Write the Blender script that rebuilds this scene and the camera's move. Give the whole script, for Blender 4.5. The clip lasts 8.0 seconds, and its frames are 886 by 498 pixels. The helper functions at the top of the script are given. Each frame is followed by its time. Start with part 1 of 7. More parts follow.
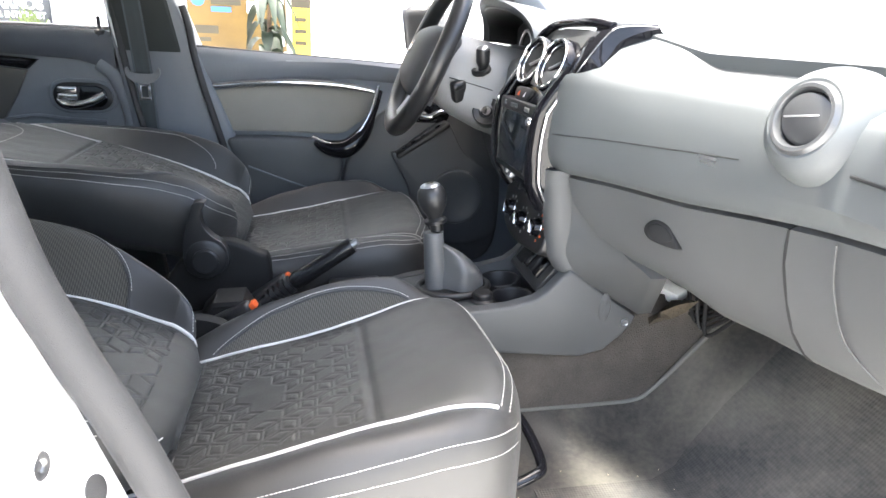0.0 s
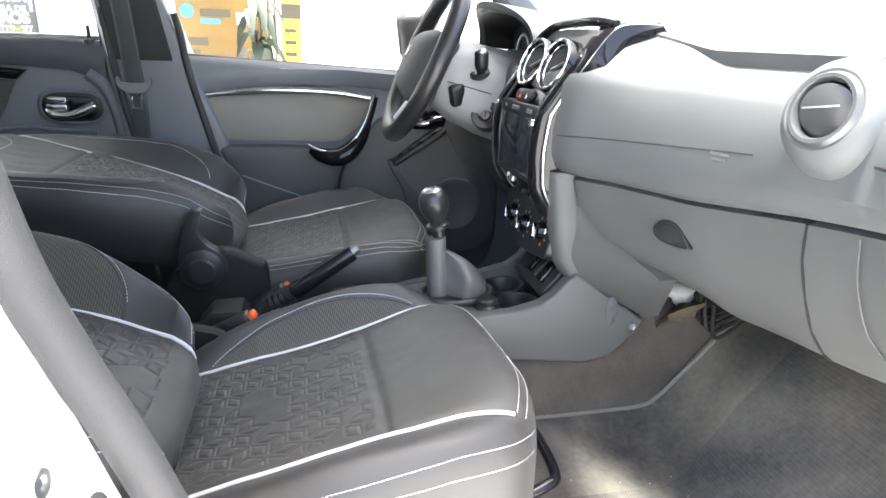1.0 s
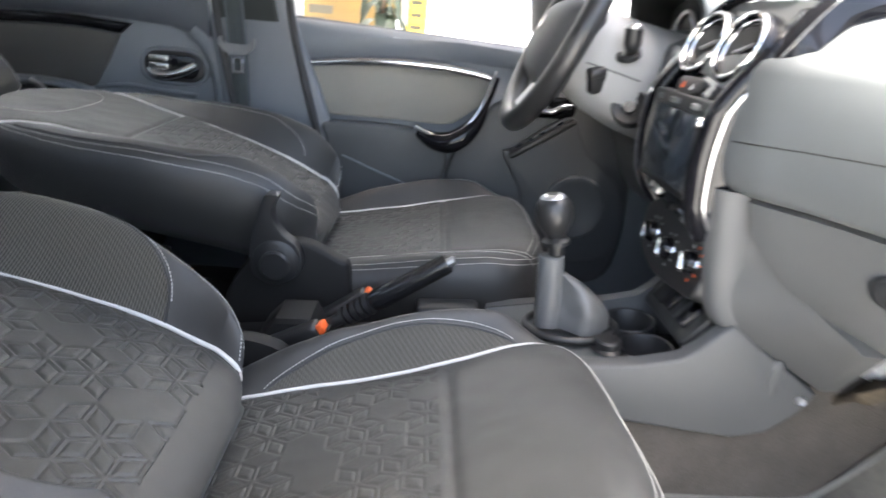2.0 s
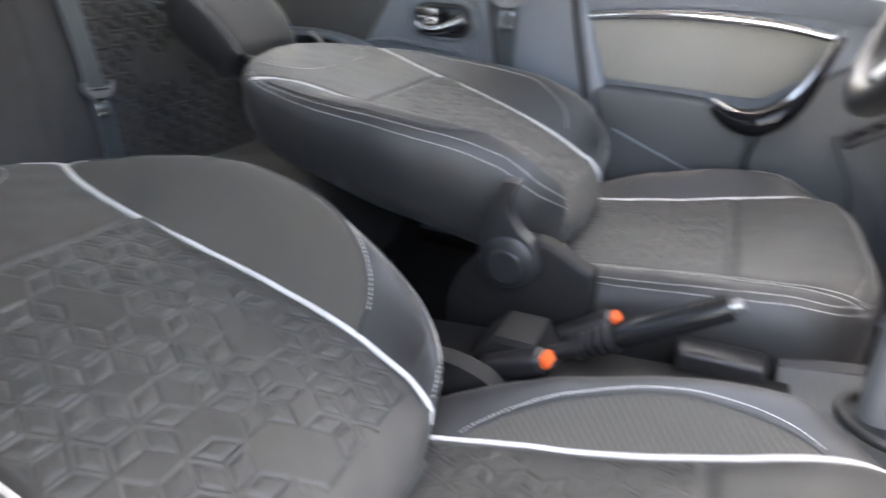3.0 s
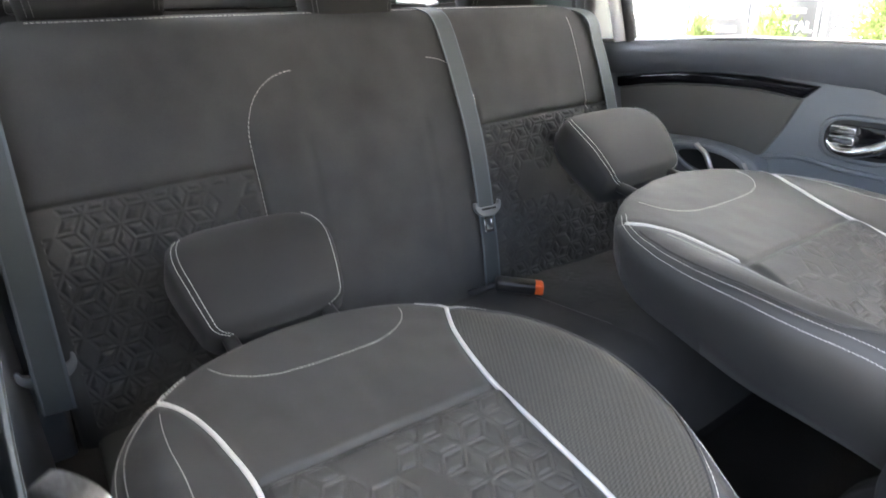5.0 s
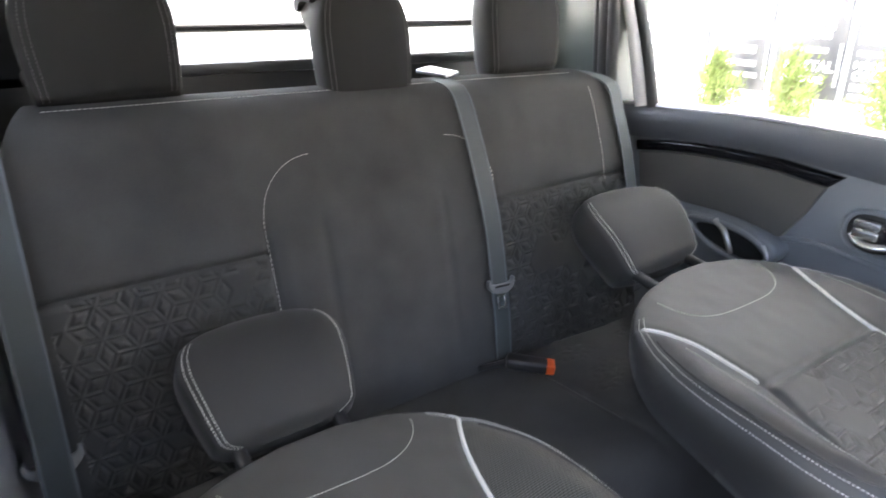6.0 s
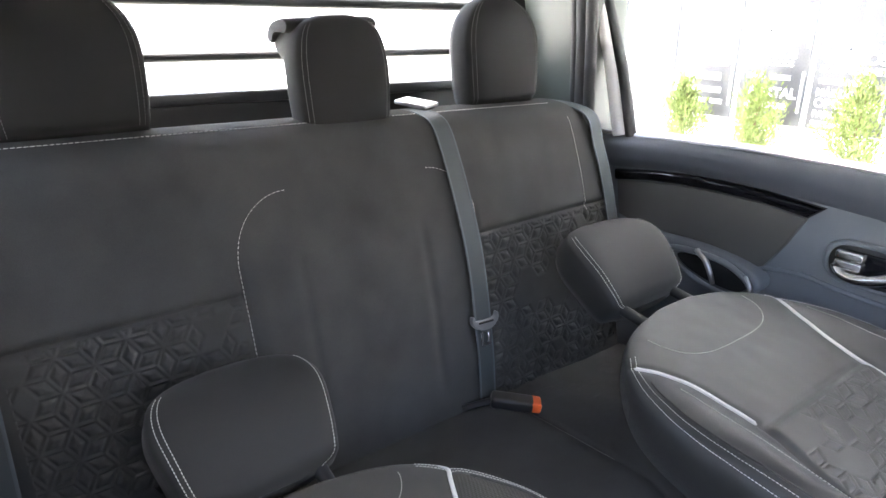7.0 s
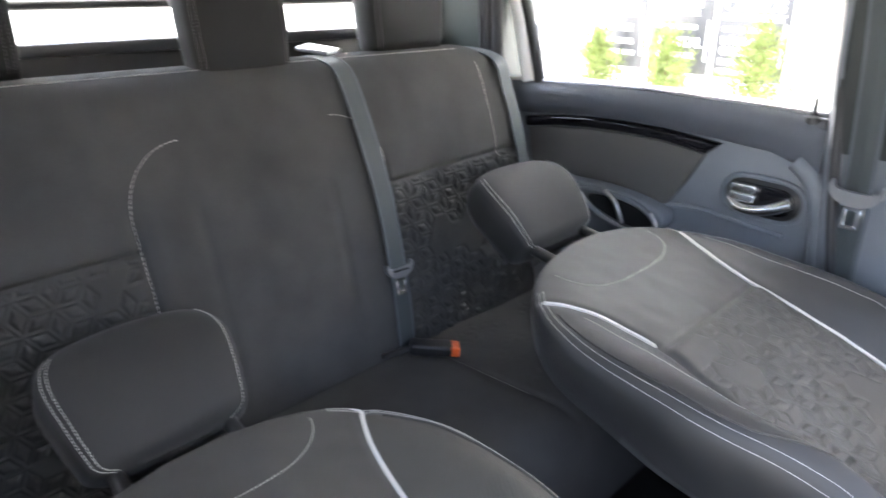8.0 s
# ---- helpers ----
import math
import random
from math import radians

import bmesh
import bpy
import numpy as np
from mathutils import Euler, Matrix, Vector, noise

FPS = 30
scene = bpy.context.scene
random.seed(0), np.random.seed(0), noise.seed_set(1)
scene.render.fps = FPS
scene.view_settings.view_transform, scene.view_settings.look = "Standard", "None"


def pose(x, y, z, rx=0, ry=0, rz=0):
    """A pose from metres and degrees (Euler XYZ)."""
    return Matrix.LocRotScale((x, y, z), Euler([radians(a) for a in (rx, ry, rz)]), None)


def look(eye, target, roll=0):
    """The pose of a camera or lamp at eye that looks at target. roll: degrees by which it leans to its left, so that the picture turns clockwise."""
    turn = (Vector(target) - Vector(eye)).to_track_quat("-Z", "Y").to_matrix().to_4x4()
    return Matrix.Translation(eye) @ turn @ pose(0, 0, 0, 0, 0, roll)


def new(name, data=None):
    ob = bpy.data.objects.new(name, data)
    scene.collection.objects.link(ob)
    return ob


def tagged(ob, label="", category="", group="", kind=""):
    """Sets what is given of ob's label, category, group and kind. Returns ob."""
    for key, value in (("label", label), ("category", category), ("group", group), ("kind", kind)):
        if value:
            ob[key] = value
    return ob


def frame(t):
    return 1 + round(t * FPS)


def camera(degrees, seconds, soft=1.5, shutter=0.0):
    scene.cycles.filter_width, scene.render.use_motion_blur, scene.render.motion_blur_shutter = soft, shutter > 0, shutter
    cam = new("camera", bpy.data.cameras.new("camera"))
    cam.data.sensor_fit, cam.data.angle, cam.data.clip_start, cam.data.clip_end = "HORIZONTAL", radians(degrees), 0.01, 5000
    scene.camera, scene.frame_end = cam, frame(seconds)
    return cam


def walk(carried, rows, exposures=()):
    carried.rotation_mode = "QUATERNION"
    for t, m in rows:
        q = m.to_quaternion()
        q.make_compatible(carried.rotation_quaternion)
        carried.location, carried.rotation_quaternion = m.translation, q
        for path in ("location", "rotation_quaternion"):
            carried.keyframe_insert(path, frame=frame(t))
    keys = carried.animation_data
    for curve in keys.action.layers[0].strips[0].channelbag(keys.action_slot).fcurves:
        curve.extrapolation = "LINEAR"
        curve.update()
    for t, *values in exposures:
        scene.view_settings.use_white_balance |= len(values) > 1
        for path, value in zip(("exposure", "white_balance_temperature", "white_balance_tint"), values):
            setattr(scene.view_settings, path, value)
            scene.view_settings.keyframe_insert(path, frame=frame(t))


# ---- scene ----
cam = camera(69.3, 8.0, 1.5, 0.5)
PATH = [
    (0, (1.157, 0.227, 1.187), (-0.694, 0.597, 0.526), 2.9),
    (0.5, (1.146, 0.207, 1.168), (-0.709, 0.606, 0.536), 3.1),
    (1, (1.133, 0.209, 1.167), (-0.724, 0.609, 0.542), 2.2),
    (1.2, (1.118, 0.206, 1.163), (-0.745, 0.605, 0.556), 1.9),
    (2.3, (0.814, 0.246, 1.131), (-1.031, 0.139, 0.364), 5.9),
    (2.5, (0.767, 0.245, 1.127), (-1.045, 0.018, 0.311), 5.6),
    (3, (0.678, 0.226, 1.125), (-0.983, -0.472, 0.257), 3.0),
    (3.5, (0.608, 0.206, 1.146), (-0.76, -1.003, 0.328), 1.0),
    (3.6, (0.598, 0.207, 1.142), (-0.708, -1.086, 0.353), 0.5),
    (4, (0.602, 0.185, 1.174), (-0.549, -1.266, 0.42), -0.3),
    (4.5, (0.608, 0.182, 1.216), (-0.469, -1.334, 0.481), -1.1),
    (4.7, (0.607, 0.178, 1.232), (-0.44, -1.352, 0.483), -2.4),
    (5.8, (0.576, 0.113, 1.402), (-0.361, -1.474, 0.625), -2.0),
    (6, (0.568, 0.097, 1.418), (-0.416, -1.459, 0.638), -1.2),
    (6.5, (0.563, 0.06, 1.436), (-0.509, -1.463, 0.707), -0.4),
    (7, (0.564, 0.044, 1.429), (-0.518, -1.476, 0.708), -0.7),
    (7.5, (0.561, 0.046, 1.412), (-0.53, -1.445, 0.648), -1.2),
    (8, (0.536, 0.073, 1.394), (-0.679, -1.286, 0.571), -1.1),
]
walk(cam, [(t, look(eye, target, roll)) for t, eye, target, roll in PATH], exposures=[(0.0, 3.37, 6530, 7), (1.2, 3.37, 6530, 7), (2.5, 3.76, 6820, 9), (3.0, 4.10, 6850, 10), (3.5, 4.41, 6850, 8), (4.0, 4.49, 6920, 9), (4.7, 4.42, 6920, 9), (6.0, 4.15, 6750, 11), (7.2, 4.06, 6650, 11), (8.0, 4.16, 6650, 11)])

# ---- daylight: bright hazy sky, soft high sun over the car's rear ----
world = bpy.data.worlds.new("sky")
scene.world = world
world.use_nodes = True
wn = world.node_tree
sky = wn.nodes.new("ShaderNodeTexSky")
sky.sky_type = "NISHITA"
sky.sun_disc = False
sky.sun_elevation = radians(84.5)
sky.sun_rotation = radians(155)
sky.air_density, sky.dust_density = 1.0, 6.0
wn.links.new(sky.outputs[0], wn.nodes["Background"].inputs[0])
wn.nodes["Background"].inputs[1].default_value = 0.15
sun = new("sun", bpy.data.lights.new("sun", "SUN"))
sun.data.energy, sun.data.angle, sun.data.color = 3.0, radians(9), (1.0, 0.97, 0.93)
sun.matrix_world = look((0.35, -0.75, 8.6), (0, 0, 0))


# ---- materials ----
def material(name, colour, rough=0.6, metal=0.0, grain=400.0, bump=0.15, depth=0.001, vary=0.12, blotch=5.0, coat=0.0, sheen=0.0, emit=0.0, spec=0.5):
    m = bpy.data.materials.new(name)
    m.use_nodes = True
    nt = m.node_tree
    b = nt.nodes["Principled BSDF"]
    tc = nt.nodes.new("ShaderNodeTexCoord")
    big = nt.nodes.new("ShaderNodeTexNoise")
    big.inputs["Scale"].default_value, big.inputs["Detail"].default_value = blotch, 6
    fine = nt.nodes.new("ShaderNodeTexNoise")
    fine.inputs["Scale"].default_value, fine.inputs["Detail"].default_value = grain, 3
    for n in (big, fine):
        nt.links.new(tc.outputs["Object"], n.inputs["Vector"])
    mix = nt.nodes.new("ShaderNodeMix")
    mix.data_type = "FLOAT"
    mix.inputs["Factor"].default_value = 0.4
    nt.links.new(big.outputs["Fac"], mix.inputs["A"])
    nt.links.new(fine.outputs["Fac"], mix.inputs["B"])
    ramp = nt.nodes.new("ShaderNodeValToRGB")
    ramp.color_ramp.elements[0].position, ramp.color_ramp.elements[1].position = 0.3, 0.7
    lo = [c * (1 - vary) for c in colour]
    hi = [min(1, c * (1 + vary)) for c in colour]
    ramp.color_ramp.elements[0].color, ramp.color_ramp.elements[1].color = (*lo, 1), (*hi, 1)
    nt.links.new(mix.outputs["Result"], ramp.inputs["Fac"])
    nt.links.new(ramp.outputs["Color"], b.inputs["Base Color"])
    b.inputs["Roughness"].default_value, b.inputs["Metallic"].default_value = rough, metal
    b.inputs["Coat Weight"].default_value, b.inputs["Sheen Weight"].default_value = coat, sheen
    b.inputs["Specular IOR Level"].default_value = spec
    if coat:
        b.inputs["Coat Roughness"].default_value = 0.04
    if emit:
        nt.links.new(ramp.outputs["Color"], b.inputs["Emission Color"])
        b.inputs["Emission Strength"].default_value = emit
    if bump:
        bp = nt.nodes.new("ShaderNodeBump")
        bp.inputs["Strength"].default_value, bp.inputs["Distance"].default_value = bump, depth
        nt.links.new(fine.outputs["Fac"], bp.inputs["Height"])
        nt.links.new(bp.outputs["Normal"], b.inputs["Normal"])
    return m


def mesh_cloth(name, colour, pitch=0.0030, woven=True):
    """Spacer cloth with slanting rows of small holes, or a rubber grid."""
    m = material(name, colour, 0.85, bump=0)
    nt = m.node_tree
    b = nt.nodes["Principled BSDF"]
    tc = nt.nodes.new("ShaderNodeTexCoord")
    waves = []
    for d, k in (((0.45, 0.89, 0.0), 1.0), ((0.89, -0.45, 0.0), 0.7)) if woven else (((1, 0, 0), 1.0), ((0, 1, 0), 1.0)):
        dot = nt.nodes.new("ShaderNodeVectorMath")
        dot.operation = "DOT_PRODUCT"
        dot.inputs[1].default_value = [c * 2 * math.pi / pitch * k for c in d]
        nt.links.new(tc.outputs["Object"], dot.inputs[0])
        s = nt.nodes.new("ShaderNodeMath")
        s.operation = "SINE"
        nt.links.new(dot.outputs["Value"], s.inputs[0])
        waves.append(s)
    pr = nt.nodes.new("ShaderNodeMath")
    pr.operation = "MULTIPLY_ADD"
    pr.inputs[1].default_value = 0.35 if woven else 1.0
    nt.links.new(waves[1].outputs[0], pr.inputs[0])
    nt.links.new(waves[0].outputs[0], pr.inputs[2])
    gain = nt.nodes.new("ShaderNodeMapRange")
    gain.inputs["From Min"].default_value, gain.inputs["From Max"].default_value = -1.3, 1.3
    gain.inputs["To Min"].default_value, gain.inputs["To Max"].default_value = (0.42, 1.6) if woven else (0.82, 1.18)
    nt.links.new(pr.outputs[0], gain.inputs["Value"])
    mul = nt.nodes.new("ShaderNodeVectorMath")
    mul.operation = "SCALE"
    src = b.inputs["Base Color"].links[0].from_socket
    nt.links.new(src, mul.inputs[0])
    nt.links.new(gain.outputs["Result"], mul.inputs["Scale"])
    nt.links.new(mul.outputs["Vector"], b.inputs["Base Color"])
    bp = nt.nodes.new("ShaderNodeBump")
    bp.inputs["Strength"].default_value, bp.inputs["Distance"].default_value = 0.4 if woven else 0.2, 0.0008
    nt.links.new(pr.outputs[0], bp.inputs["Height"])
    nt.links.new(bp.outputs["Normal"], b.inputs["Normal"])
    return m


CLOTH = material("charcoal_cloth", (0.042, 0.0405, 0.036), 0.50, grain=1100, bump=0.5, depth=0.0007, sheen=0.04, vary=0.3, blotch=7, spec=0.6)
CLOTH_SIDE = material("charcoal_side_cloth", (0.023, 0.0222, 0.0205), 0.52, grain=1000, bump=0.5, depth=0.0007, sheen=0.06, vary=0.28, blotch=8, spec=0.7)
CLOTH_REAR = material("charcoal_bench_cloth", (0.062, 0.0615, 0.0600), 0.9, grain=1000, bump=0.6, depth=0.0007, spec=0.12, vary=0.24, blotch=8)
CLOTH_HEAD = material("charcoal_headrest_cloth", (0.0185, 0.0178, 0.0165), 0.72, grain=700, bump=0.3, depth=0.0006, sheen=0.05)
# Rear headrests stand against the light; that shade is put into this colour.
CLOTH_HEAD_REAR = material("backlit_headrest_cloth", (0.0115, 0.0108, 0.0100), 0.75, grain=700, bump=0.3, depth=0.0006, sheen=0.03, spec=0.3)
CLOTH_MESH = mesh_cloth("charcoal_mesh_cloth", (0.074, 0.069, 0.057), 0.0030)
PIPING = material("pale_grey_piping", (0.62, 0.61, 0.58), 0.6, grain=1500, bump=0.2)
THREAD = material("pale_thread", (0.55, 0.54, 0.5), 0.7, bump=0)
THREAD_DIM = material("dim_grey_thread", (0.13, 0.13, 0.125), 0.7, bump=0)
DASH = material("slate_grained_plastic", (0.082, 0.089, 0.092), 0.52, grain=1400, bump=0.35, depth=0.0004)
GREY = material("grey_grained_plastic", (0.076, 0.078, 0.079), 0.55, grain=1400, bump=0.35, depth=0.0004)
DOOR = material("dark_slate_plastic", (0.160, 0.174, 0.192), 0.42, grain=1400, bump=0.35, depth=0.0004)
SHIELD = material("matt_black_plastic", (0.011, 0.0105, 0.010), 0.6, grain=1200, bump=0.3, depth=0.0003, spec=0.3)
DOOR_TOP = material("soft_dark_slate", (0.085, 0.094, 0.108), 0.36, grain=1200, bump=0.35, depth=0.0004)
DOOR_LOW = material("charcoal_grained_plastic", (0.070, 0.071, 0.073), 0.5, grain=1300, bump=0.35, depth=0.0004)
BLACK = material("black_plastic", (0.017, 0.017, 0.0175), 0.42, grain=1200, bump=0.2, depth=0.0003)
DISC = material("dark_grey_vent_plastic", (0.050, 0.051, 0.053), 0.30, grain=1200, bump=0.2, depth=0.0003)
PIANO = material("gloss_black_plastic", (0.008, 0.008, 0.010), 0.10, bump=0, vary=0.05, spec=0.32)
CHROME = material("polished_chrome", (0.75, 0.75, 0.76), 0.12, 1.0, bump=0, vary=0.03)
WORN_STEEL = material("worn_steel", (0.34, 0.34, 0.34), 0.3, 0.9, bump=0.15, vary=0.4, blotch=60)
SATIN = material("satin_silver", (0.50, 0.50, 0.51), 0.35, 0.9, bump=0.05)
INSERT = material("taupe_door_cloth", (0.245, 0.232, 0.205), 0.85, grain=800, bump=0.3, depth=0.0006, sheen=0.2)
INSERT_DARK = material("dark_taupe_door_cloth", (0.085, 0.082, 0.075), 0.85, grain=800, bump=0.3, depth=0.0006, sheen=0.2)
WEBBING = material("slate_belt_webbing", (0.050, 0.060, 0.062), 0.6, grain=1500, bump=0.4, depth=0.0005)
SELVEDGE = material("pale_belt_selvedge", (0.085, 0.100, 0.112), 0.6, grain=1500, bump=0.4, depth=0.0005)
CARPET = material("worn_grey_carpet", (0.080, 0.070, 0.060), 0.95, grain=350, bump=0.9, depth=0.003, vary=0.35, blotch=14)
# Copy of CARPET with under-seat and driver footwell shade put into its colour.
SHADED_CARPET = material("shaded_carpet", (0.011, 0.0105, 0.010), 0.95, grain=350, bump=0.9, depth=0.003, vary=0.3, blotch=14)
RUBBER = material("worn_rubber_mat", (0.044, 0.043, 0.042), 0.42, grain=300, bump=0.3, depth=0.001, vary=0.4, blotch=7)


def dusty(m, dust, low, high):
    """Pale dust in patches over a dark material."""
    nt = m.node_tree
    b = nt.nodes["Principled BSDF"]
    tc = nt.nodes.new("ShaderNodeTexCoord")
    patch, fine = nt.nodes.new("ShaderNodeTexNoise"), nt.nodes.new("ShaderNodeTexNoise")
    patch.inputs["Scale"].default_value, patch.inputs["Detail"].default_value = 4.5, 9
    fine.inputs["Scale"].default_value, fine.inputs["Detail"].default_value = 90, 4
    fit = nt.nodes.new("ShaderNodeMapRange")
    fit.inputs["From Min"].default_value, fit.inputs["From Max"].default_value = low, high
    both = nt.nodes.new("ShaderNodeMath")
    both.operation = "MULTIPLY_ADD"
    both.inputs[1].default_value = 0.22
    mix = nt.nodes.new("ShaderNodeMix")
    mix.data_type = "RGBA"
    for n in (patch, fine):
        nt.links.new(tc.outputs["Object"], n.inputs["Vector"])
    nt.links.new(fine.outputs["Fac"], both.inputs[0])
    nt.links.new(patch.outputs["Fac"], both.inputs[2])
    nt.links.new(both.outputs[0], fit.inputs["Value"])
    src = b.inputs["Base Color"].links[0].from_socket
    nt.links.new(fit.outputs["Result"], mix.inputs["Factor"])
    nt.links.new(src, mix.inputs["A"])
    mix.inputs["B"].default_value = (*dust, 1)
    nt.links.new(mix.outputs["Result"], b.inputs["Base Color"])


dusty(RUBBER, (0.20, 0.182, 0.15), 0.55, 0.92)
SEAL = material("rubber_seal", (0.030, 0.030, 0.031), 0.6, grain=900, bump=0.5, depth=0.0010)
PAINT = material("white_car_paint", (0.80, 0.80, 0.80), 0.25, bump=0, coat=0.6, vary=0.02)
HEADLINER = material("light_headliner", (0.13, 0.128, 0.124), 0.95, grain=500, bump=0.3)
ORANGE = material("orange_release_button", (0.80, 0.13, 0.03), 0.4, bump=0)
SCREEN = material("dark_display_glass", (0.020, 0.026, 0.034), 0.12, bump=0, coat=1.0)
LEATHER = material("black_leatherette", (0.020, 0.020, 0.0205), 0.34, grain=500, bump=0.4, depth=0.0006)
BOOT = material("grey_leatherette", (0.11, 0.112, 0.112), 0.42, grain=500, bump=0.4, depth=0.0006)
CONCRETE = material("pale_concrete", (0.60, 0.59, 0.565), 0.9, grain=60, bump=0.3, depth=0.004, vary=0.15, blotch=1.5)
WALL = material("white_render_wall", (0.80, 0.80, 0.79), 0.9, grain=80, bump=0.2, depth=0.003, vary=0.04, blotch=0.8)
# For the added wall ahead; dark so that little light reaches the bench.
GREY_WALL = material("dark_grey_blocker", (0.11, 0.11, 0.107), 0.9, grain=80, bump=0.2, depth=0.003, vary=0.08, blotch=0.8)
SIGN_BLACK = material("black_printed_panel", (0.075, 0.075, 0.08), 0.5, bump=0.05)
SIGN_WHITE = material("white_print", (0.82, 0.82, 0.82), 0.6, bump=0)
SIGN_AMBER = material("amber_printed_panel", (0.135, 0.082, 0.020), 0.5, bump=0.05, vary=0.7, blotch=3)
SIGN_YELLOW = material("yellow_printed_panel", (0.66, 0.46, 0.045), 0.5, bump=0.05)
SIGN_DARK = material("dark_print", (0.06, 0.05, 0.03), 0.6, bump=0)
SIGN_BLUE = material("blue_print", (0.05, 0.16, 0.5), 0.6, bump=0)
LEAF = material("bright_green_foliage", (0.115, 0.150, 0.034), 0.6, bump=0, vary=0.65, blotch=22)
LEAF_DARK = material("dark_green_leaf", (0.013, 0.024, 0.009), 0.5, bump=0, vary=0.4, blotch=20)
BARK = material("brown_bark", (0.12, 0.08, 0.05), 0.9, grain=120, bump=0.5)
# Also painted in as shade where a hollow is built as a flat piece.
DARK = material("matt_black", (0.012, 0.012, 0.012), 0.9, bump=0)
GLASS = bpy.data.materials.new("clear_glass")
GLASS.use_nodes = True
gb = GLASS.node_tree.nodes["Principled BSDF"]
gb.inputs["Transmission Weight"].default_value, gb.inputs["Roughness"].default_value, gb.inputs["IOR"].default_value = 1.0, 0.0, 1.02
gb.inputs["Base Color"].default_value = (0.93, 0.96, 0.95, 1)

TINT = GLASS.copy()
TINT.name = "tinted_glass"
TINT.node_tree.nodes["Principled BSDF"].inputs["Base Color"].default_value = (0.30, 0.31, 0.31, 1)


# ---- mesh helpers ----
def clamp(v, lo=0.0, hi=1.0):
    return max(lo, min(hi, v))


def smooth(v, a=0.0, b=1.0):
    t = clamp((v - a) / (b - a))
    return t * t * (3 - 2 * t)


def knots(v, *pairs):
    """Smooth curve through (position, value) pairs, with no overshoot."""
    if v <= pairs[0][0]:
        return pairs[0][1]
    n = len(pairs)
    for i in range(n - 1):
        (a, p), (b, q) = pairs[i], pairs[i + 1]
        if v <= b:
            def slope(k):
                if k <= 0 or k >= n - 1:
                    return (pairs[min(k + 1, n - 1)][1] - pairs[max(k - 1, 0)][1]) / (pairs[min(k + 1, n - 1)][0] - pairs[max(k - 1, 0)][0])
                d0 = (pairs[k][1] - pairs[k - 1][1]) / (pairs[k][0] - pairs[k - 1][0])
                d1 = (pairs[k + 1][1] - pairs[k][1]) / (pairs[k + 1][0] - pairs[k][0])
                return 0.0 if d0 * d1 <= 0 else 2 * d0 * d1 / (d0 + d1)
            h = b - a
            t = (v - a) / h
            return (2 * t ** 3 - 3 * t * t + 1) * p + (t ** 3 - 2 * t * t + t) * h * slope(i) + (3 * t * t - 2 * t ** 3) * q + (t ** 3 - t * t) * h * slope(i + 1)
    return pairs[-1][1]


def thing(name, at, label, category, group="", kind=""):
    e = new(name)
    e.location = at
    e.empty_display_size = 0.05
    return tagged(e, label, category, group, kind)


def make(name, verts, faces, mats, parent=None, label="", index=None, sharp=40):
    """A mesh object in world coordinates, under a thing or alone."""
    me = bpy.data.meshes.new(name)
    me.from_pydata([tuple(v) for v in verts], [], faces)
    mats = mats if isinstance(mats, (list, tuple)) else [mats]
    for m in mats:
        me.materials.append(m)
    if index:
        me.polygons.foreach_set("material_index", index)
    me.polygons.foreach_set("use_smooth", [True] * len(me.polygons))
    me.update()
    if sharp:
        me.set_sharp_from_angle(angle=radians(sharp))
    ob = new(name, me)
    if parent:
        ob.parent = parent
        off = Vector((0, 0, 0))
        up = parent
        while up:
            off += up.location
            up = up.parent
        ob.location = -off
    if label:
        ob["label"] = label
    if name == "stitching":
        ob["kind"] = "stuff"
    return ob


def part(name, bm, mat, parent, label="", sharp=40):
    bmesh.ops.recalc_face_normals(bm, faces=bm.faces)
    bm.verts.index_update()
    verts = [v.co.copy() for v in bm.verts]
    faces = [[v.index for v in f.verts] for f in bm.faces]
    bm.free()
    return make(name, verts, faces, mat, parent, label, None, sharp)


def join(*bms):
    out = bmesh.new()
    for bm in bms:
        bm.verts.index_update()
        vs = [out.verts.new(v.co) for v in bm.verts]
        for f in bm.faces:
            out.faces.new([vs[v.index] for v in f.verts])
        bm.free()
    return out


def moved(bm, m):
    bmesh.ops.transform(bm, matrix=m, verts=bm.verts)
    return bm


def box(size, bevel=0.004, seg=2, m=None):
    bm = bmesh.new()
    bmesh.ops.create_cube(bm, size=1.0)
    bmesh.ops.scale(bm, vec=size, verts=bm.verts)
    if bevel:
        bmesh.ops.bevel(bm, geom=list(bm.edges), offset=min(bevel, min(size) * 0.45), segments=seg, profile=0.5, affect="EDGES")
    return moved(bm, m) if m else bm


def block(x0, x1, y0, y1, z0, z1, bevel=0.004, seg=2):
    return box((x1 - x0, y1 - y0, z1 - z0), bevel, seg, pose((x0 + x1) / 2, (y0 + y1) / 2, (z0 + z1) / 2))


def lathe(profile, m=None, n=32):
    """Turns (radius, height) pairs round z."""
    bm = bmesh.new()
    rings = []
    for r, h in profile:
        if r < 1e-5:
            rings.append([bm.verts.new((0, 0, h))])
        else:
            rings.append([bm.verts.new((r * math.cos(2 * math.pi * k / n), r * math.sin(2 * math.pi * k / n), h)) for k in range(n)])
    for a, b in zip(rings, rings[1:]):
        for k in range(n):
            va = [a[k % len(a)], a[(k + 1) % n % len(a)]]
            vb = [b[(k + 1) % n % len(b)], b[k % len(b)]]
            f = list(dict.fromkeys(va + vb))
            if len(f) > 2:
                bm.faces.new(f)
    return moved(bm, m) if m else bm


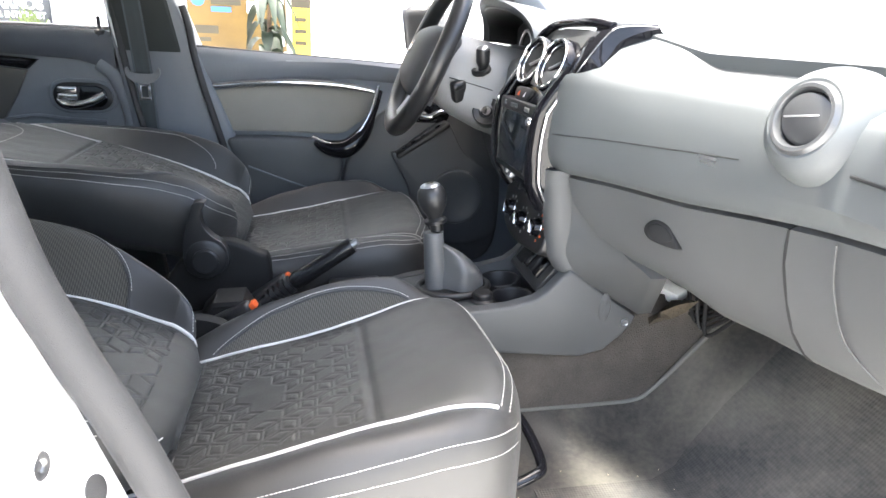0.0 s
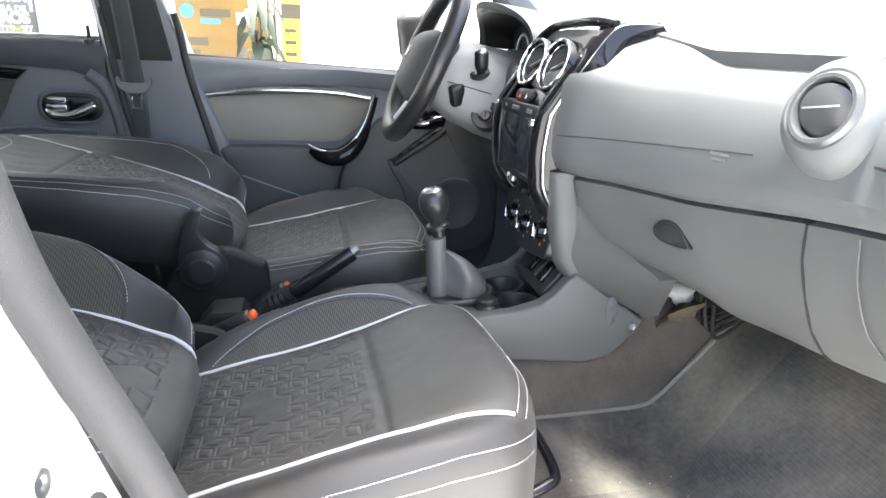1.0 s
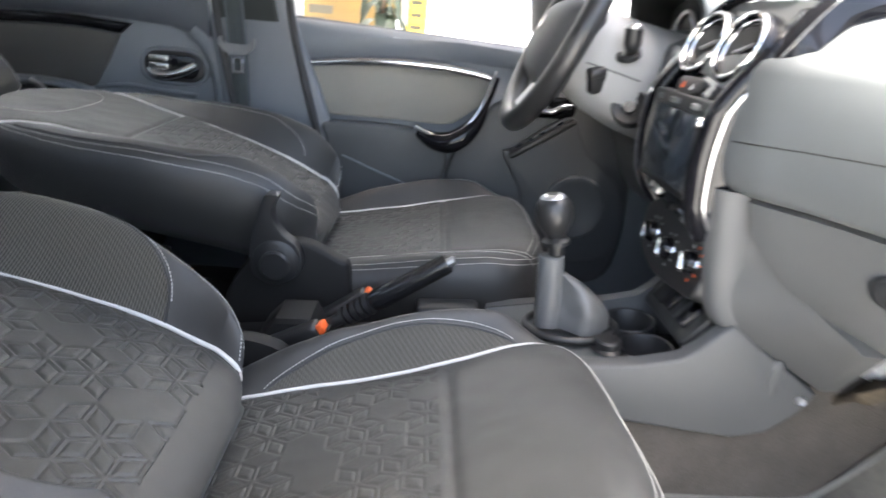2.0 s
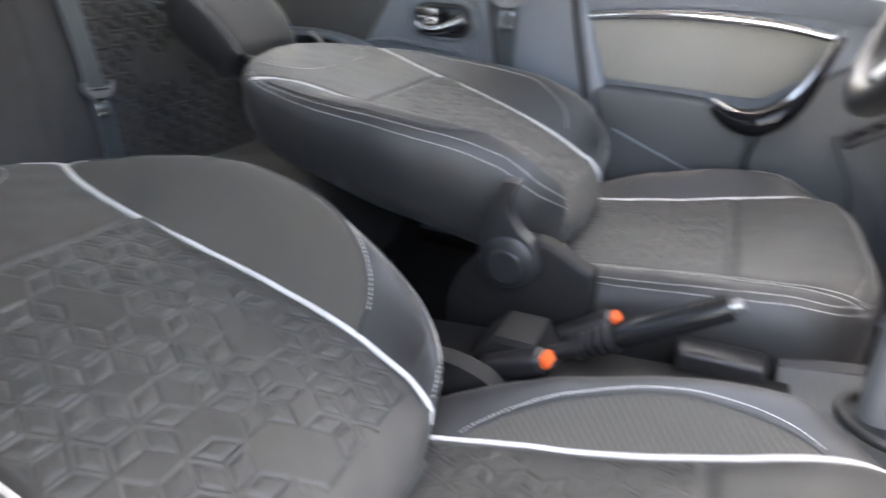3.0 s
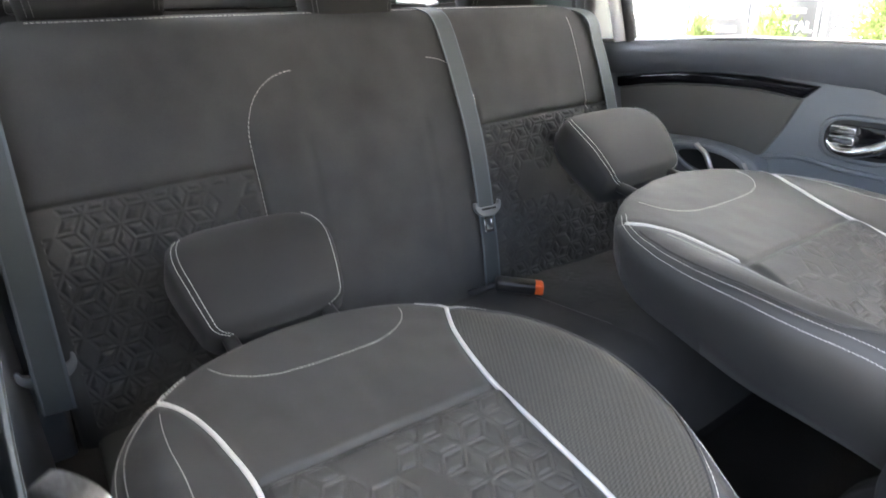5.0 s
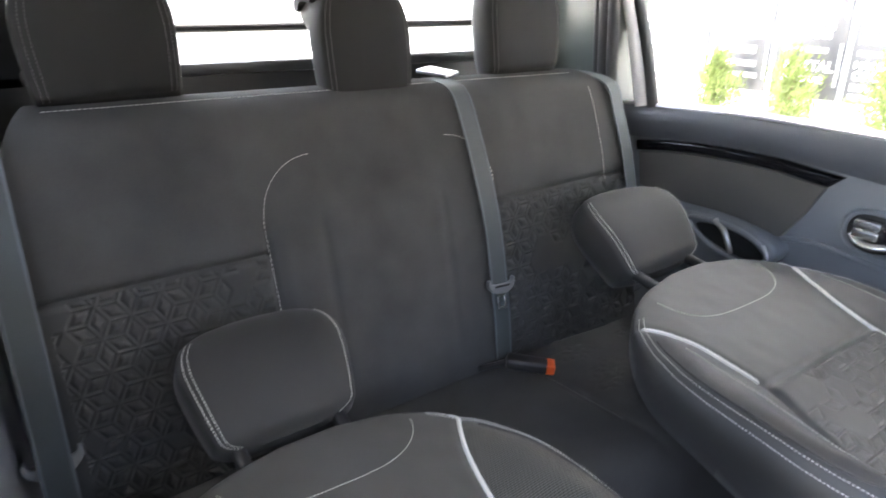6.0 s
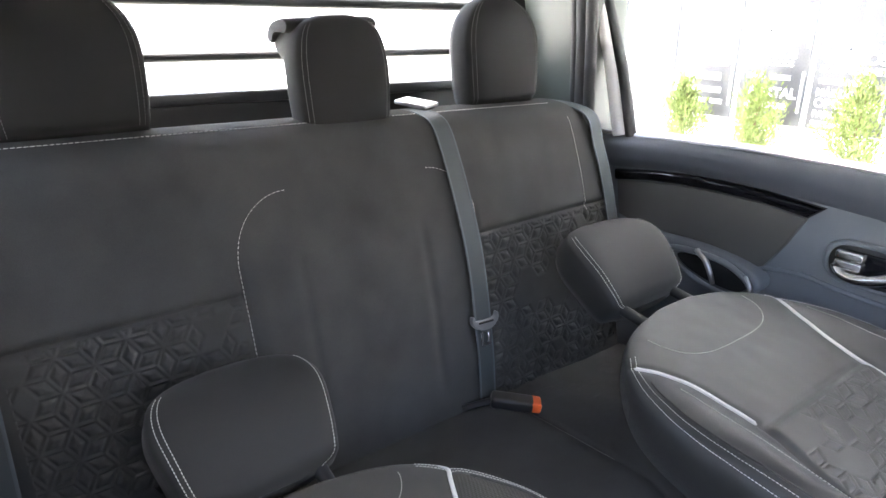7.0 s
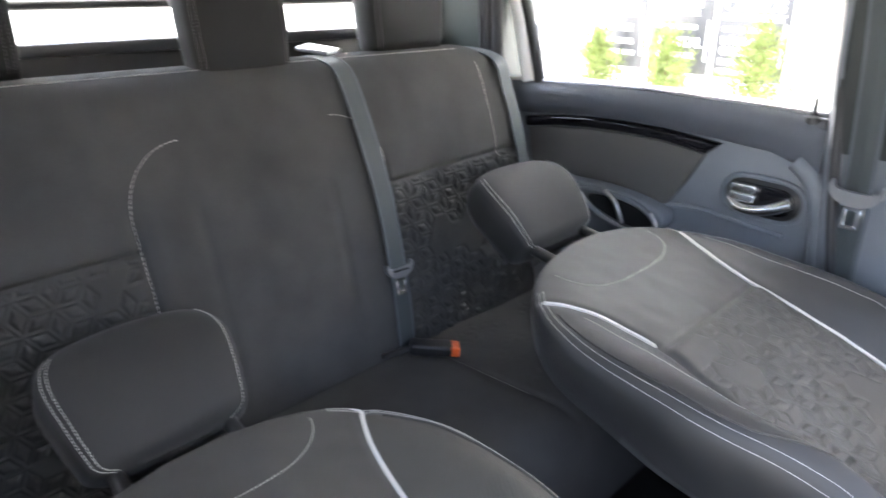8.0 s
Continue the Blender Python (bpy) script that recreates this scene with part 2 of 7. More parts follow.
def curve(points, per=10, closed=False):
    """Catmull-Rom curve through a few points."""
    p = [Vector(q) for q in points]
    out = []
    n = len(p)
    for i in range(n if closed else n - 1):
        a = p[(i - 1) % n] if closed or i else p[0]
        b, c = p[i], p[(i + 1) % n]
        d = p[(i + 2) % n] if closed or i + 2 < n else p[-1]
        for k in range(per):
            t = k / per
            out.append(0.5 * (2 * b + (c - a) * t + (2 * a - 5 * b + 4 * c - d) * t * t + (3 * b - a - 3 * c + d) * t ** 3))
    if not closed:
        out.append(p[-1])
    return out


def tube(points, r, n=10, closed=False, flat=1.0):
    bm = bmesh.new()
    p = [Vector(q) for q in points]
    rings = []
    side = None
    for i, q in enumerate(p):
        a = p[i - 1] if i else (p[-1] if closed else p[0])
        b = p[(i + 1) % len(p)] if (closed or i + 1 < len(p)) else p[-1]
        d = (b - a).normalized() if (b - a).length > 1e-9 else Vector((0, 0, 1))
        if side is None:
            side = d.cross(Vector((0, 0, 1))) if abs(d.z) < 0.9 else d.cross(Vector((1, 0, 0)))
        side = (side - d * side.dot(d)).normalized()
        up = d.cross(side)
        rr = r(i / (len(p) - 1)) if callable(r) else r
        rings.append([bm.verts.new(q + side * rr * math.cos(2 * math.pi * k / n) + up * rr * flat * math.sin(2 * math.pi * k / n)) for k in range(n)])
    pairs = list(zip(rings, rings[1:])) + ([(rings[-1], rings[0])] if closed else [])
    for a, b in pairs:
        for k in range(n):
            bm.faces.new((a[k], a[(k + 1) % n], b[(k + 1) % n], b[k]))
    if not closed:
        bm.faces.new(rings[0][::-1])
        bm.faces.new(rings[-1])
    return bm


def ribbon(points, width, thick, across):
    """A strap along points; across gives its wide direction."""
    bm = bmesh.new()
    p = [Vector(q) for q in points]
    w = Vector(across).normalized()
    rings = []
    for i, q in enumerate(p):
        d = (p[min(i + 1, len(p) - 1)] - p[max(i - 1, 0)]).normalized()
        s = (w - d * w.dot(d)).normalized()
        n = d.cross(s)
        prof = [(-0.5, -0.3), (-0.47, 0.5), (-0.36, 0.35), (-0.12, 0.35), (-0.10, 0.5), (0.10, 0.5), (0.12, 0.35), (0.36, 0.35), (0.47, 0.5), (0.5, -0.3), (0.0, -0.5)]
        rings.append([bm.verts.new(q + s * width * a + n * thick * b) for a, b in prof])
    k = len(rings[0])
    for a, b in zip(rings, rings[1:]):
        for j in range(k):
            bm.faces.new((a[j], a[(j + 1) % k], b[(j + 1) % k], b[j]))
    bm.faces.new(rings[0][::-1])
    bm.faces.new(rings[-1])
    return bm


def plate(outline, d0, d1, axis="x", bevel=0.004, seg=2):
    """A flat outline given a depth from d0 to d1 (the seen face) along an axis, with a rounded rim."""
    def place(a, b, d):
        return {"x": (d, a, b), "y": (a, d, b), "z": (a, b, d)}[axis]
    bm = bmesh.new()
    rear = [bm.verts.new(place(a, b, d0)) for a, b in outline]
    front = [bm.verts.new(place(a, b, d1)) for a, b in outline]
    n = len(outline)
    bm.faces.new(rear[::-1])
    face = bm.faces.new(front)
    for k in range(n):
        bm.faces.new((rear[k], rear[(k + 1) % n], front[(k + 1) % n], front[k]))
    bmesh.ops.recalc_face_normals(bm, faces=bm.faces)
    if bevel:
        bmesh.ops.bevel(bm, geom=list(face.edges), offset=bevel, segments=seg, profile=0.5, affect="EDGES", clamp_overlap=True)
    return bm


def flat_curve(points, per=8):
    return [(v.x, v.y) for v in curve([(a, b, 0) for a, b in points], per, True)]


def rounded(a0, a1, b0, b1, r, n=6):
    """Outline of a rectangle with round corners."""
    out = []
    for ca, cb, s in ((a1 - r, b1 - r, 0), (a0 + r, b1 - r, 1), (a0 + r, b0 + r, 2), (a1 - r, b0 + r, 3)):
        for k in range(n + 1):
            w = math.pi / 2 * (s + k / n)
            out.append((ca + r * math.cos(w), cb + r * math.sin(w)))
    return out


def loft(rings, closed=True, caps=True):
    bm = bmesh.new()
    vs = [[bm.verts.new(q) for q in ring] for ring in rings]
    k = len(vs[0])
    for a, b in zip(vs, vs[1:]):
        for j in range(k if closed else k - 1):
            bm.faces.new((a[j], a[(j + 1) % k], b[(j + 1) % k], b[j]))
    if caps and closed:
        bm.faces.new(vs[0][::-1])
        bm.faces.new(vs[-1])
    return bm


def threads(lines, dash=0.0038, gap=0.0011, r=0.00068):
    """Rows of single stitches, one small cord each."""
    verts, faces = [], []
    for line in lines:
        p = [Vector(q) for q in line]
        run = [0.0]
        for a, b in zip(p, p[1:]):
            run.append(run[-1] + (b - a).length)

        def at(s):
            for i in range(1, len(run)):
                if s <= run[i]:
                    return p[i - 1].lerp(p[i], (s - run[i - 1]) / max(1e-9, run[i] - run[i - 1]))
            return p[-1]
        s = 0.0
        while s + dash < run[-1]:
            a, b = at(s), at(s + dash)
            d = (b - a).normalized()
            u = d.cross(Vector((0.3, 0.2, 0.93))).normalized() * r
            v = d.cross(u).normalized() * r
            base = len(verts)
            for t, f in ((0.0, 0.4), (0.25, 1.0), (0.75, 1.0), (1.0, 0.4)):
                q = a.lerp(b, t)
                verts += [q + u * f, q + v * f, q - u * f, q - v * f]
            for k in range(3):
                for j in range(4):
                    faces.append((base + 4 * k + j, base + 4 * k + (j + 1) % 4, base + 4 * k + 4 + (j + 1) % 4, base + 4 * k + 4 + j))
            s += dash + gap
    return verts, faces


A_RH = 0.029


def chance(a, b, c):
    v = math.sin(a * 127.1 + b * 311.7 + c * 74.7) * 43758.5453
    return v - math.floor(v)


def relief(u, v, seed, dense=0.30, side=A_RH, deep=0.0017, wide=0.0015, dome=0.0005):
    """Height of the embossed pattern at a point of a panel: rhombi of a cube tiling, mostly in six-pointed stars, each with a pressed groove inside its rim."""
    h3 = math.sqrt(3) / 2
    j = v / (side * h3)
    i = u / side - j / 2
    best = None
    for a in (math.floor(i), math.floor(i) + 1):
        for b in (math.floor(j), math.floor(j) + 1):
            if (a - b) % 3 == 0:
                x, y = (a + b / 2) * side, b * h3 * side
                d = (u - x) ** 2 + (v - y) ** 2
                if best is None or d < best[0]:
                    best = (d, a, b, u - x, v - y)
    _, a, b, dx, dy = best
    r, w = math.hypot(dx, dy), math.degrees(math.atan2(dy, dx)) % 360
    k = int(w // 120) % 3
    w -= 120 * k
    rim = side * h3 - r * math.cos(radians(w - (30 if w < 60 else 90)))
    d = min(r * math.sin(radians(w)), r * math.sin(radians(120 - w)), rim)
    tips = ((1, 0), (-1, 1), (0, -1))
    on = chance(a * 3 + k, b * 5 + 1, seed + 2) < 0.16
    for p, q in (tips[k], tips[(k + 1) % 3]):
        m, n = a + p, b + q
        thick = 0.72 + 1.0 * noise.noise(((m + n / 2) * 0.21 + seed * 7.3, n * 0.24 + 3.1 * seed, seed))
        if chance(m, n, seed) < dense * 2.0 * clamp(thick, 0.25, 1.0):
            on = True
    if not on:
        return 0.0
    return -deep * math.exp(-((d - 0.0012 - wide) / wide) ** 2) + dome * smooth(d, 0.0030, 0.0105)


def pillow(name, stations, W, top, bot, place, parent, mats, label="", p=5.0, nt=60, nb=12, mid=0.0, index=None, pb=3.0):
    """A padded body: for each station a cross-section of half width W, padded upper face and rounded lower face."""
    verts, faces, idx = [], [], []
    ring = nt + 1 + nb - 1
    for s in stations:
        w0 = W(s)
        for k in range(nt + 1):
            q = -1 + 2 * k / nt
            q = q * (1.18 - 0.18 * q * q)
            e = max(0.0, 1 - abs(q) ** p) ** (1 / p)
            m = mid(s) if callable(mid) else mid
            verts.append(place(w0 * q, s, m + (top(w0 * q, s) - m) * e))
        for k in range(1, nb):
            q = 1 - 2 * k / nb
            e = max(0.0, 1 - abs(q) ** pb) ** (1 / pb)
            m = mid(s) if callable(mid) else mid
            verts.append(place(w0 * q, s, m + (bot(w0 * q, s) - m) * e))
    for i in range(len(stations) - 1):
        for k in range(ring):
            faces.append((i * ring + k, i * ring + (k + 1) % ring, (i + 1) * ring + (k + 1) % ring, (i + 1) * ring + k))
            if index:
                q = -1 + 2 * (min(k, nt - 1) + 0.5) / nt
                q = q * (1.18 - 0.18 * q * q)
                s = (stations[i] + stations[i + 1]) / 2
                idx.append(index(W(s) * q, s) if k < nt else index(9, s))
    n = len(stations)
    faces.append(tuple(range(ring))[::-1])
    faces.append(tuple(range((n - 1) * ring, n * ring)))
    if index:
        idx += [index(9, 0), index(9, 0)]
    # outward faces
    a, b, c = (Vector(verts[f]) for f in faces[nt // 2 + (n // 2) * ring][:3])
    if (b - a).cross(c - a).dot(Vector(place(0, stations[n // 2], 1)) - Vector(place(0, stations[n // 2], 0))) < 0:
        faces = [f[::-1] for f in faces]
    return make(name, verts, faces, mats, parent, label, idx or None, 50)


def steps(a, b, n):
    return [a + (b - a) * k / n for k in range(n + 1)]


# ---- large structure: ground, car shell ----
g = bmesh.new()
bmesh.ops.create_grid(g, x_segments=2, y_segments=2, size=300)
ground = tagged(part("ground", g, CONCRETE, None, "pale concrete yard round the car"), category="ground", kind="structure")

# The shade behind the front seats is painted into this carpet.
tagged(part("floor_rear", join(block(-0.74, 0.74, -1.3, -0.42, 0.34, 0.50, 0.01), block(-0.74, 0.74, -0.43, 0.20, 0.34, 0.42, 0.01)), SHADED_CARPET, None, "carpet behind the front seats, darkened for shade"), category="car floor", kind="structure")
# Near black: the footwell's shade is in the carpet colour.
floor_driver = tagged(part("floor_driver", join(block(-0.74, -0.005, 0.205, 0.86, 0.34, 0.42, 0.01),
    moved(block(-0.74, -0.005, 0.0, 0.42, -0.06, 0.0, 0.01), pose(0, 0.855, 0.42, 50))), SHADED_CARPET, None, "driver footwell carpet, painted near black for shade"), category="car floor", kind="structure")
floor = tagged(part("floor", join(block(0.0, 0.74, 0.205, 0.86, 0.34, 0.42, 0.01),
    moved(block(0.0, 0.74, 0.0, 0.42, -0.06, 0.0, 0.01), pose(0, 0.855, 0.42, 50))), CARPET, None, "worn dark carpet on the car floor"), category="car floor", kind="structure")
tunnel = tagged(part("floor_tunnel", loft([[(x, y, z) for x, z in ((-0.110, 0.40), (-0.110, 0.50), (-0.095, h), (0.095, h), (0.110, 0.50), (0.110, 0.40))]
    for y, h in ((-0.5, 0.50), (-0.1, 0.54), (0.3, 0.58), (0.6, 0.60), (0.75, 0.62), (0.85, 0.69), (0.95, 0.73), (1.14, 0.78))]), CARPET, None, "worn carpeted transmission tunnel"), category="car floor", kind="structure")
tagged(part("wall_front", block(-0.78, 0.78, 1.16, 1.2, 0.3, 1.16, 0.005), DARK, None, "dark bulkhead behind the dashboard"), category="bulkhead", kind="structure")
# Front edge is extended past the windscreen header to keep sun off the cabin.
roof = tagged(part("ceiling", loft([[(x, y, 1.66 - 0.05 * (x / 0.7) ** 2 - 0.05 * ((y + 0.2) / 1.0) ** 2 + t) for x, t in ((-0.76, 0), (-0.38, 0), (0, 0), (0.33, 0), (0.68, 0), (0.68, 0.04), (0, 0.04), (-0.76, 0.04))]
    for y in (-1.22, -0.8, -0.4, 0.0, 0.4, 0.61)]), HEADLINER, None, "light cloth headliner"), category="ceiling", kind="structure")


def pillar(name, rows, mat, label, outer=None):
    """A body pillar: rows of z, x inner, x outer, y rear, y front."""
    bm = loft([[(xi, y0, z), (xo, y0, z), (xo, y1, z), (xi, y1, z)] for z, xi, xo, y0, y1 in rows])
    bmesh.ops.recalc_face_normals(bm, faces=bm.faces)
    bmesh.ops.bevel(bm, geom=[e for e in bm.edges if abs(e.verts[0].co.z - e.verts[1].co.z) > 0.02], offset=0.012, segments=3, profile=0.5, affect="EDGES")
    return tagged(part(name, bm, mat, None, label), category="car pillar", kind="structure")


# far side: B pillar, C pillar, door frames above the belt line
PILLAR_COVER = material("dark_slate_cover", (0.032, 0.037, 0.036), 0.60, grain=1300, bump=0.3, depth=0.0004, spec=0.25)
pillar_b = pillar("wall_pillar_b_far", [(0.40, -0.66, -0.80, -0.20, 0.02), (0.75, -0.665, -0.80, -0.235, 0.035), (0.90, -0.66, -0.80, -0.26, -0.012), (1.10, -0.655, -0.80, -0.285, -0.09), (1.35, -0.62, -0.76, -0.29, -0.17), (1.62, -0.56, -0.70, -0.30, -0.20)], DOOR, "slate plastic trim on the centre pillar")
part("upper_cover", loft([[(x, y0, z), (x + 0.004, y0 + 0.006, z), (x + 0.004, y1 - 0.006, z), (x, y1, z), (x - 0.01, y1, z), (x - 0.01, y0, z)] for z, x, y0, y1 in ((1.087, -0.656, -0.262, -0.122), (1.23, -0.636, -0.275, -0.146), (1.35, -0.619, -0.278, -0.184), (1.60, -0.564, -0.285, -0.214))]), PILLAR_COVER, pillar_b, "darker upper pillar cover", 30)
QUARTER = material("greenish_grey_trim", (0.068, 0.080, 0.071), 0.38, grain=1300, bump=0.3, depth=0.0004)
pillar_c = pillar("wall_pillar_c_far", [(0.40, -0.66, -0.80, -1.28, -1.02), (1.10, -0.66, -0.80, -1.28, -1.06), (1.35, -0.62, -0.76, -1.24, -1.03), (1.62, -0.55, -0.70, -1.22, -0.98)], QUARTER, "greenish grey plastic trim on the rear pillar")
for dy, rad in ((0.016, 0.014), (-0.010, 0.016), (-0.034, 0.010)):
    part("door_seal", tube(curve([(-0.652, -1.050 + dy, 1.10), (-0.640, -1.048 + dy, 1.22), (-0.612, -1.028 + dy, 1.36), (-0.545, -0.985 + dy, 1.60)], 6), rad, 10), SEAL, pillar_c, "black rubber edge of the pillar trim")
pillar("wall_pillar_c_near", [(0.40, 0.66, 0.80, -1.28, -1.02), (1.10, 0.66, 0.80, -1.28, -1.06), (1.35, 0.62, 0.76, -1.24, -1.03), (1.62, 0.55, 0.70, -1.22, -0.98)], DOOR, "slate plastic trim on the rear pillar")
for s, n in ((-1, "far"), (1, "near")):
    pillar("wall_pillar_a_" + n, [(1.10, s * 0.70, s * 0.78, 0.92, 1.02), (1.35, s * 0.65, s * 0.72, 0.66, 0.74), (1.62, s * 0.56, s * 0.64, 0.36, 0.44)], DOOR, "slate plastic trim on the windscreen pillar")
    rail = tagged(part("wall_roof_rail_" + n, tube(curve([(s * 0.62, -1.2, 1.60), (s * 0.62, -0.4, 1.63), (s * 0.61, 0.1, 1.63), (s * 0.60, 0.42, 1.61)]), 0.045, 12), HEADLINER, None, "light trim along the roof edge"), category="roof rail", kind="structure")
# near side: closed rear door with window, sill under the open front door
tagged(part("wall_side_near", block(0.70, 0.82, -1.25, -0.16, 0.34, 1.12, 0.01), DOOR, None, "closed rear door beside the bench"), category="car door", kind="structure")
near_top = thing("window_1", (0.70, -0.7, 1.12), "closed tinted rear side window in its dark frame", "car window", kind="structure")
part("window_frame", join(block(0.64, 0.78, -1.10, -0.25, 1.50, 1.62, 0.01), block(0.66, 0.78, -1.14, -1.02, 1.10, 1.60, 0.01), block(0.66, 0.78, -0.30, -0.20, 1.10, 1.60, 0.01)), DOOR, near_top)
part("pane", block(0.735, 0.739, -1.04, -0.28, 1.10, 1.52, 0), TINT, near_top, "dark tinted glass")
tagged(part("wall_sill_far", block(-0.86, -0.69, -1.28, 1.14, 0.25, 0.455, 0.02), BLACK, None, "dark door sill trim"), category="door sill", kind="structure")
# Black here carries the shade of the driver footwell.
tagged(part("wall_kick_far", block(-0.84, -0.69, 0.93, 1.18, 0.40, 1.08, 0.02), SHIELD, None, "kick panel painted black for footwell shade"), category="kick panel", kind="structure")
tagged(part("wall_sill_near", block(0.69, 0.86, -0.16, 1.1, 0.25, 0.43, 0.02), PAINT, None, "white door sill"), category="door sill", kind="structure")
tagged(part("wall_kick_near", block(0.69, 0.84, 0.88, 1.18, 0.40, 1.12, 0.02), DOOR, None, "kick panel ahead of the door opening"), category="kick panel", kind="structure")
b_near = thing("wall_pillar_b_near", (0.74, -0.1, 0.43), "white painted centre pillar with black door seal", "car pillar", kind="structure")
part("painted_panel", loft([[(xi, y0, z), (0.84, y0 - 0.02, z), (0.84, y1 - 0.03, z), (xi, y1, z)] for z, xi, y0, y1 in ((0.36, 0.70, -0.20, 0.20), (0.80, 0.70, -0.20, 0.075), (1.06, 0.70, -0.20, -0.005), (1.35, 0.655, -0.24, -0.075), (1.62, 0.58, -0.26, -0.12))]), PAINT, b_near, "white painted metal")
part("trim", loft([[(xi, y0, z), (xi + 0.03, y0, z), (xi + 0.03, y1, z), (xi, y1, z)] for z, xi, y0, y1 in ((0.40, 0.662, -0.20, 0.14), (0.80, 0.662, -0.22, 0.035), (1.06, 0.655, -0.25, -0.045), (1.35, 0.615, -0.27, -0.115), (1.62, 0.54, -0.28, -0.16))]), DOOR, b_near, "slate plastic trim")
part("door_seal", tube(curve([(0.70, 0.225, 0.43), (0.70, 0.088, 0.84), (0.70, 0.045, 0.95), (0.70, 0.012, 1.06), (0.66, -0.055, 1.35), (0.59, -0.10, 1.60)]), 0.0165, 12), SEAL, b_near, "black rubber seal")
striker = part("striker", tube([(0.790, -0.020, 0.918), (0.795, 0.020, 0.921), (0.800, 0.056, 0.9245)], 0.0078, 16), SATIN, b_near, "steel door striker pin")
part("bolt_cap", lathe([(0.0, 0.0005), (0.003, 0.0), (0.0055, 0.002), (0.0088, 0.002), (0.0096, 0.0), (0.0096, -0.008)], pose(0.800, 0.0575, 0.9245, -86, 0, -7), 18), WORN_STEEL, striker, "knurled bolt end")
part("plug", lathe([(0.0, 0.0008), (0.010, 0.0012), (0.0122, 0.0008), (0.0125, -0.006)], pose(0.724, 0.0565, 0.8435, -73, 0, -13), 28), SEAL, b_near, "dark rubber plug")
# cab back wall with its window opening
back = thing("wall_rear", (0, -1.26, 0.5), "dark rear cab wall with a wide window", "cab wall", kind="structure")
TILT = Matrix.Translation((0, 0, 1.26)) @ Matrix.Rotation(radians(-1.9), 4, "Y") @ Matrix.Translation((0, 0, -1.26))
part("lower_panel", moved(block(-0.78, 0.78, -1.29, -1.24, 0.40, 1.262, 0.008), TILT), BLACK, back)
part("side_panel", block(-0.80, -0.56, -1.29, -1.24, 1.25, 1.68, 0.008), BLACK, back)
part("side_panel", block(0.56, 0.80, -1.29, -1.24, 1.25, 1.68, 0.008), BLACK, back)
part("header", block(-0.58, 0.58, -1.29, -1.24, 1.60, 1.70, 0.008), BLACK, back)
part("window_ledge", moved(block(-0.57, 0.57, -1.25, -1.225, 1.242, 1.266, 0.006), TILT), DISC, back, "pale edged window ledge")
pane = part("pane", block(-0.57, 0.57, -1.275, -1.271, 1.25, 1.62, 0), GLASS, back, "clear rear window glass")
pane.visible_shadow = False
guard = thing("window_guard", (0, -1.37, 1.0), "dark steel bars outside the rear cab window", "window guard")
for z, r in ((1.322, 0.0095), (1.432, 0.012), (1.53, 0.0095)):
    part("bar", moved(tube([(-0.64, -1.36, z), (0, -1.36, z), (0.64, -1.36, z)], r, 12), TILT), BLACK, guard)
for x in (-0.64, 0.64):
    part("upright", tube(curve([(x, -1.36, 0.9), (x, -1.36, 1.3), (x, -1.36, 1.6)]), 0.016, 12), BLACK, guard)
part("crossmember", block(-0.66, 0.66, -1.40, -1.31, 0.82, 0.92, 0.01), BLACK, guard)


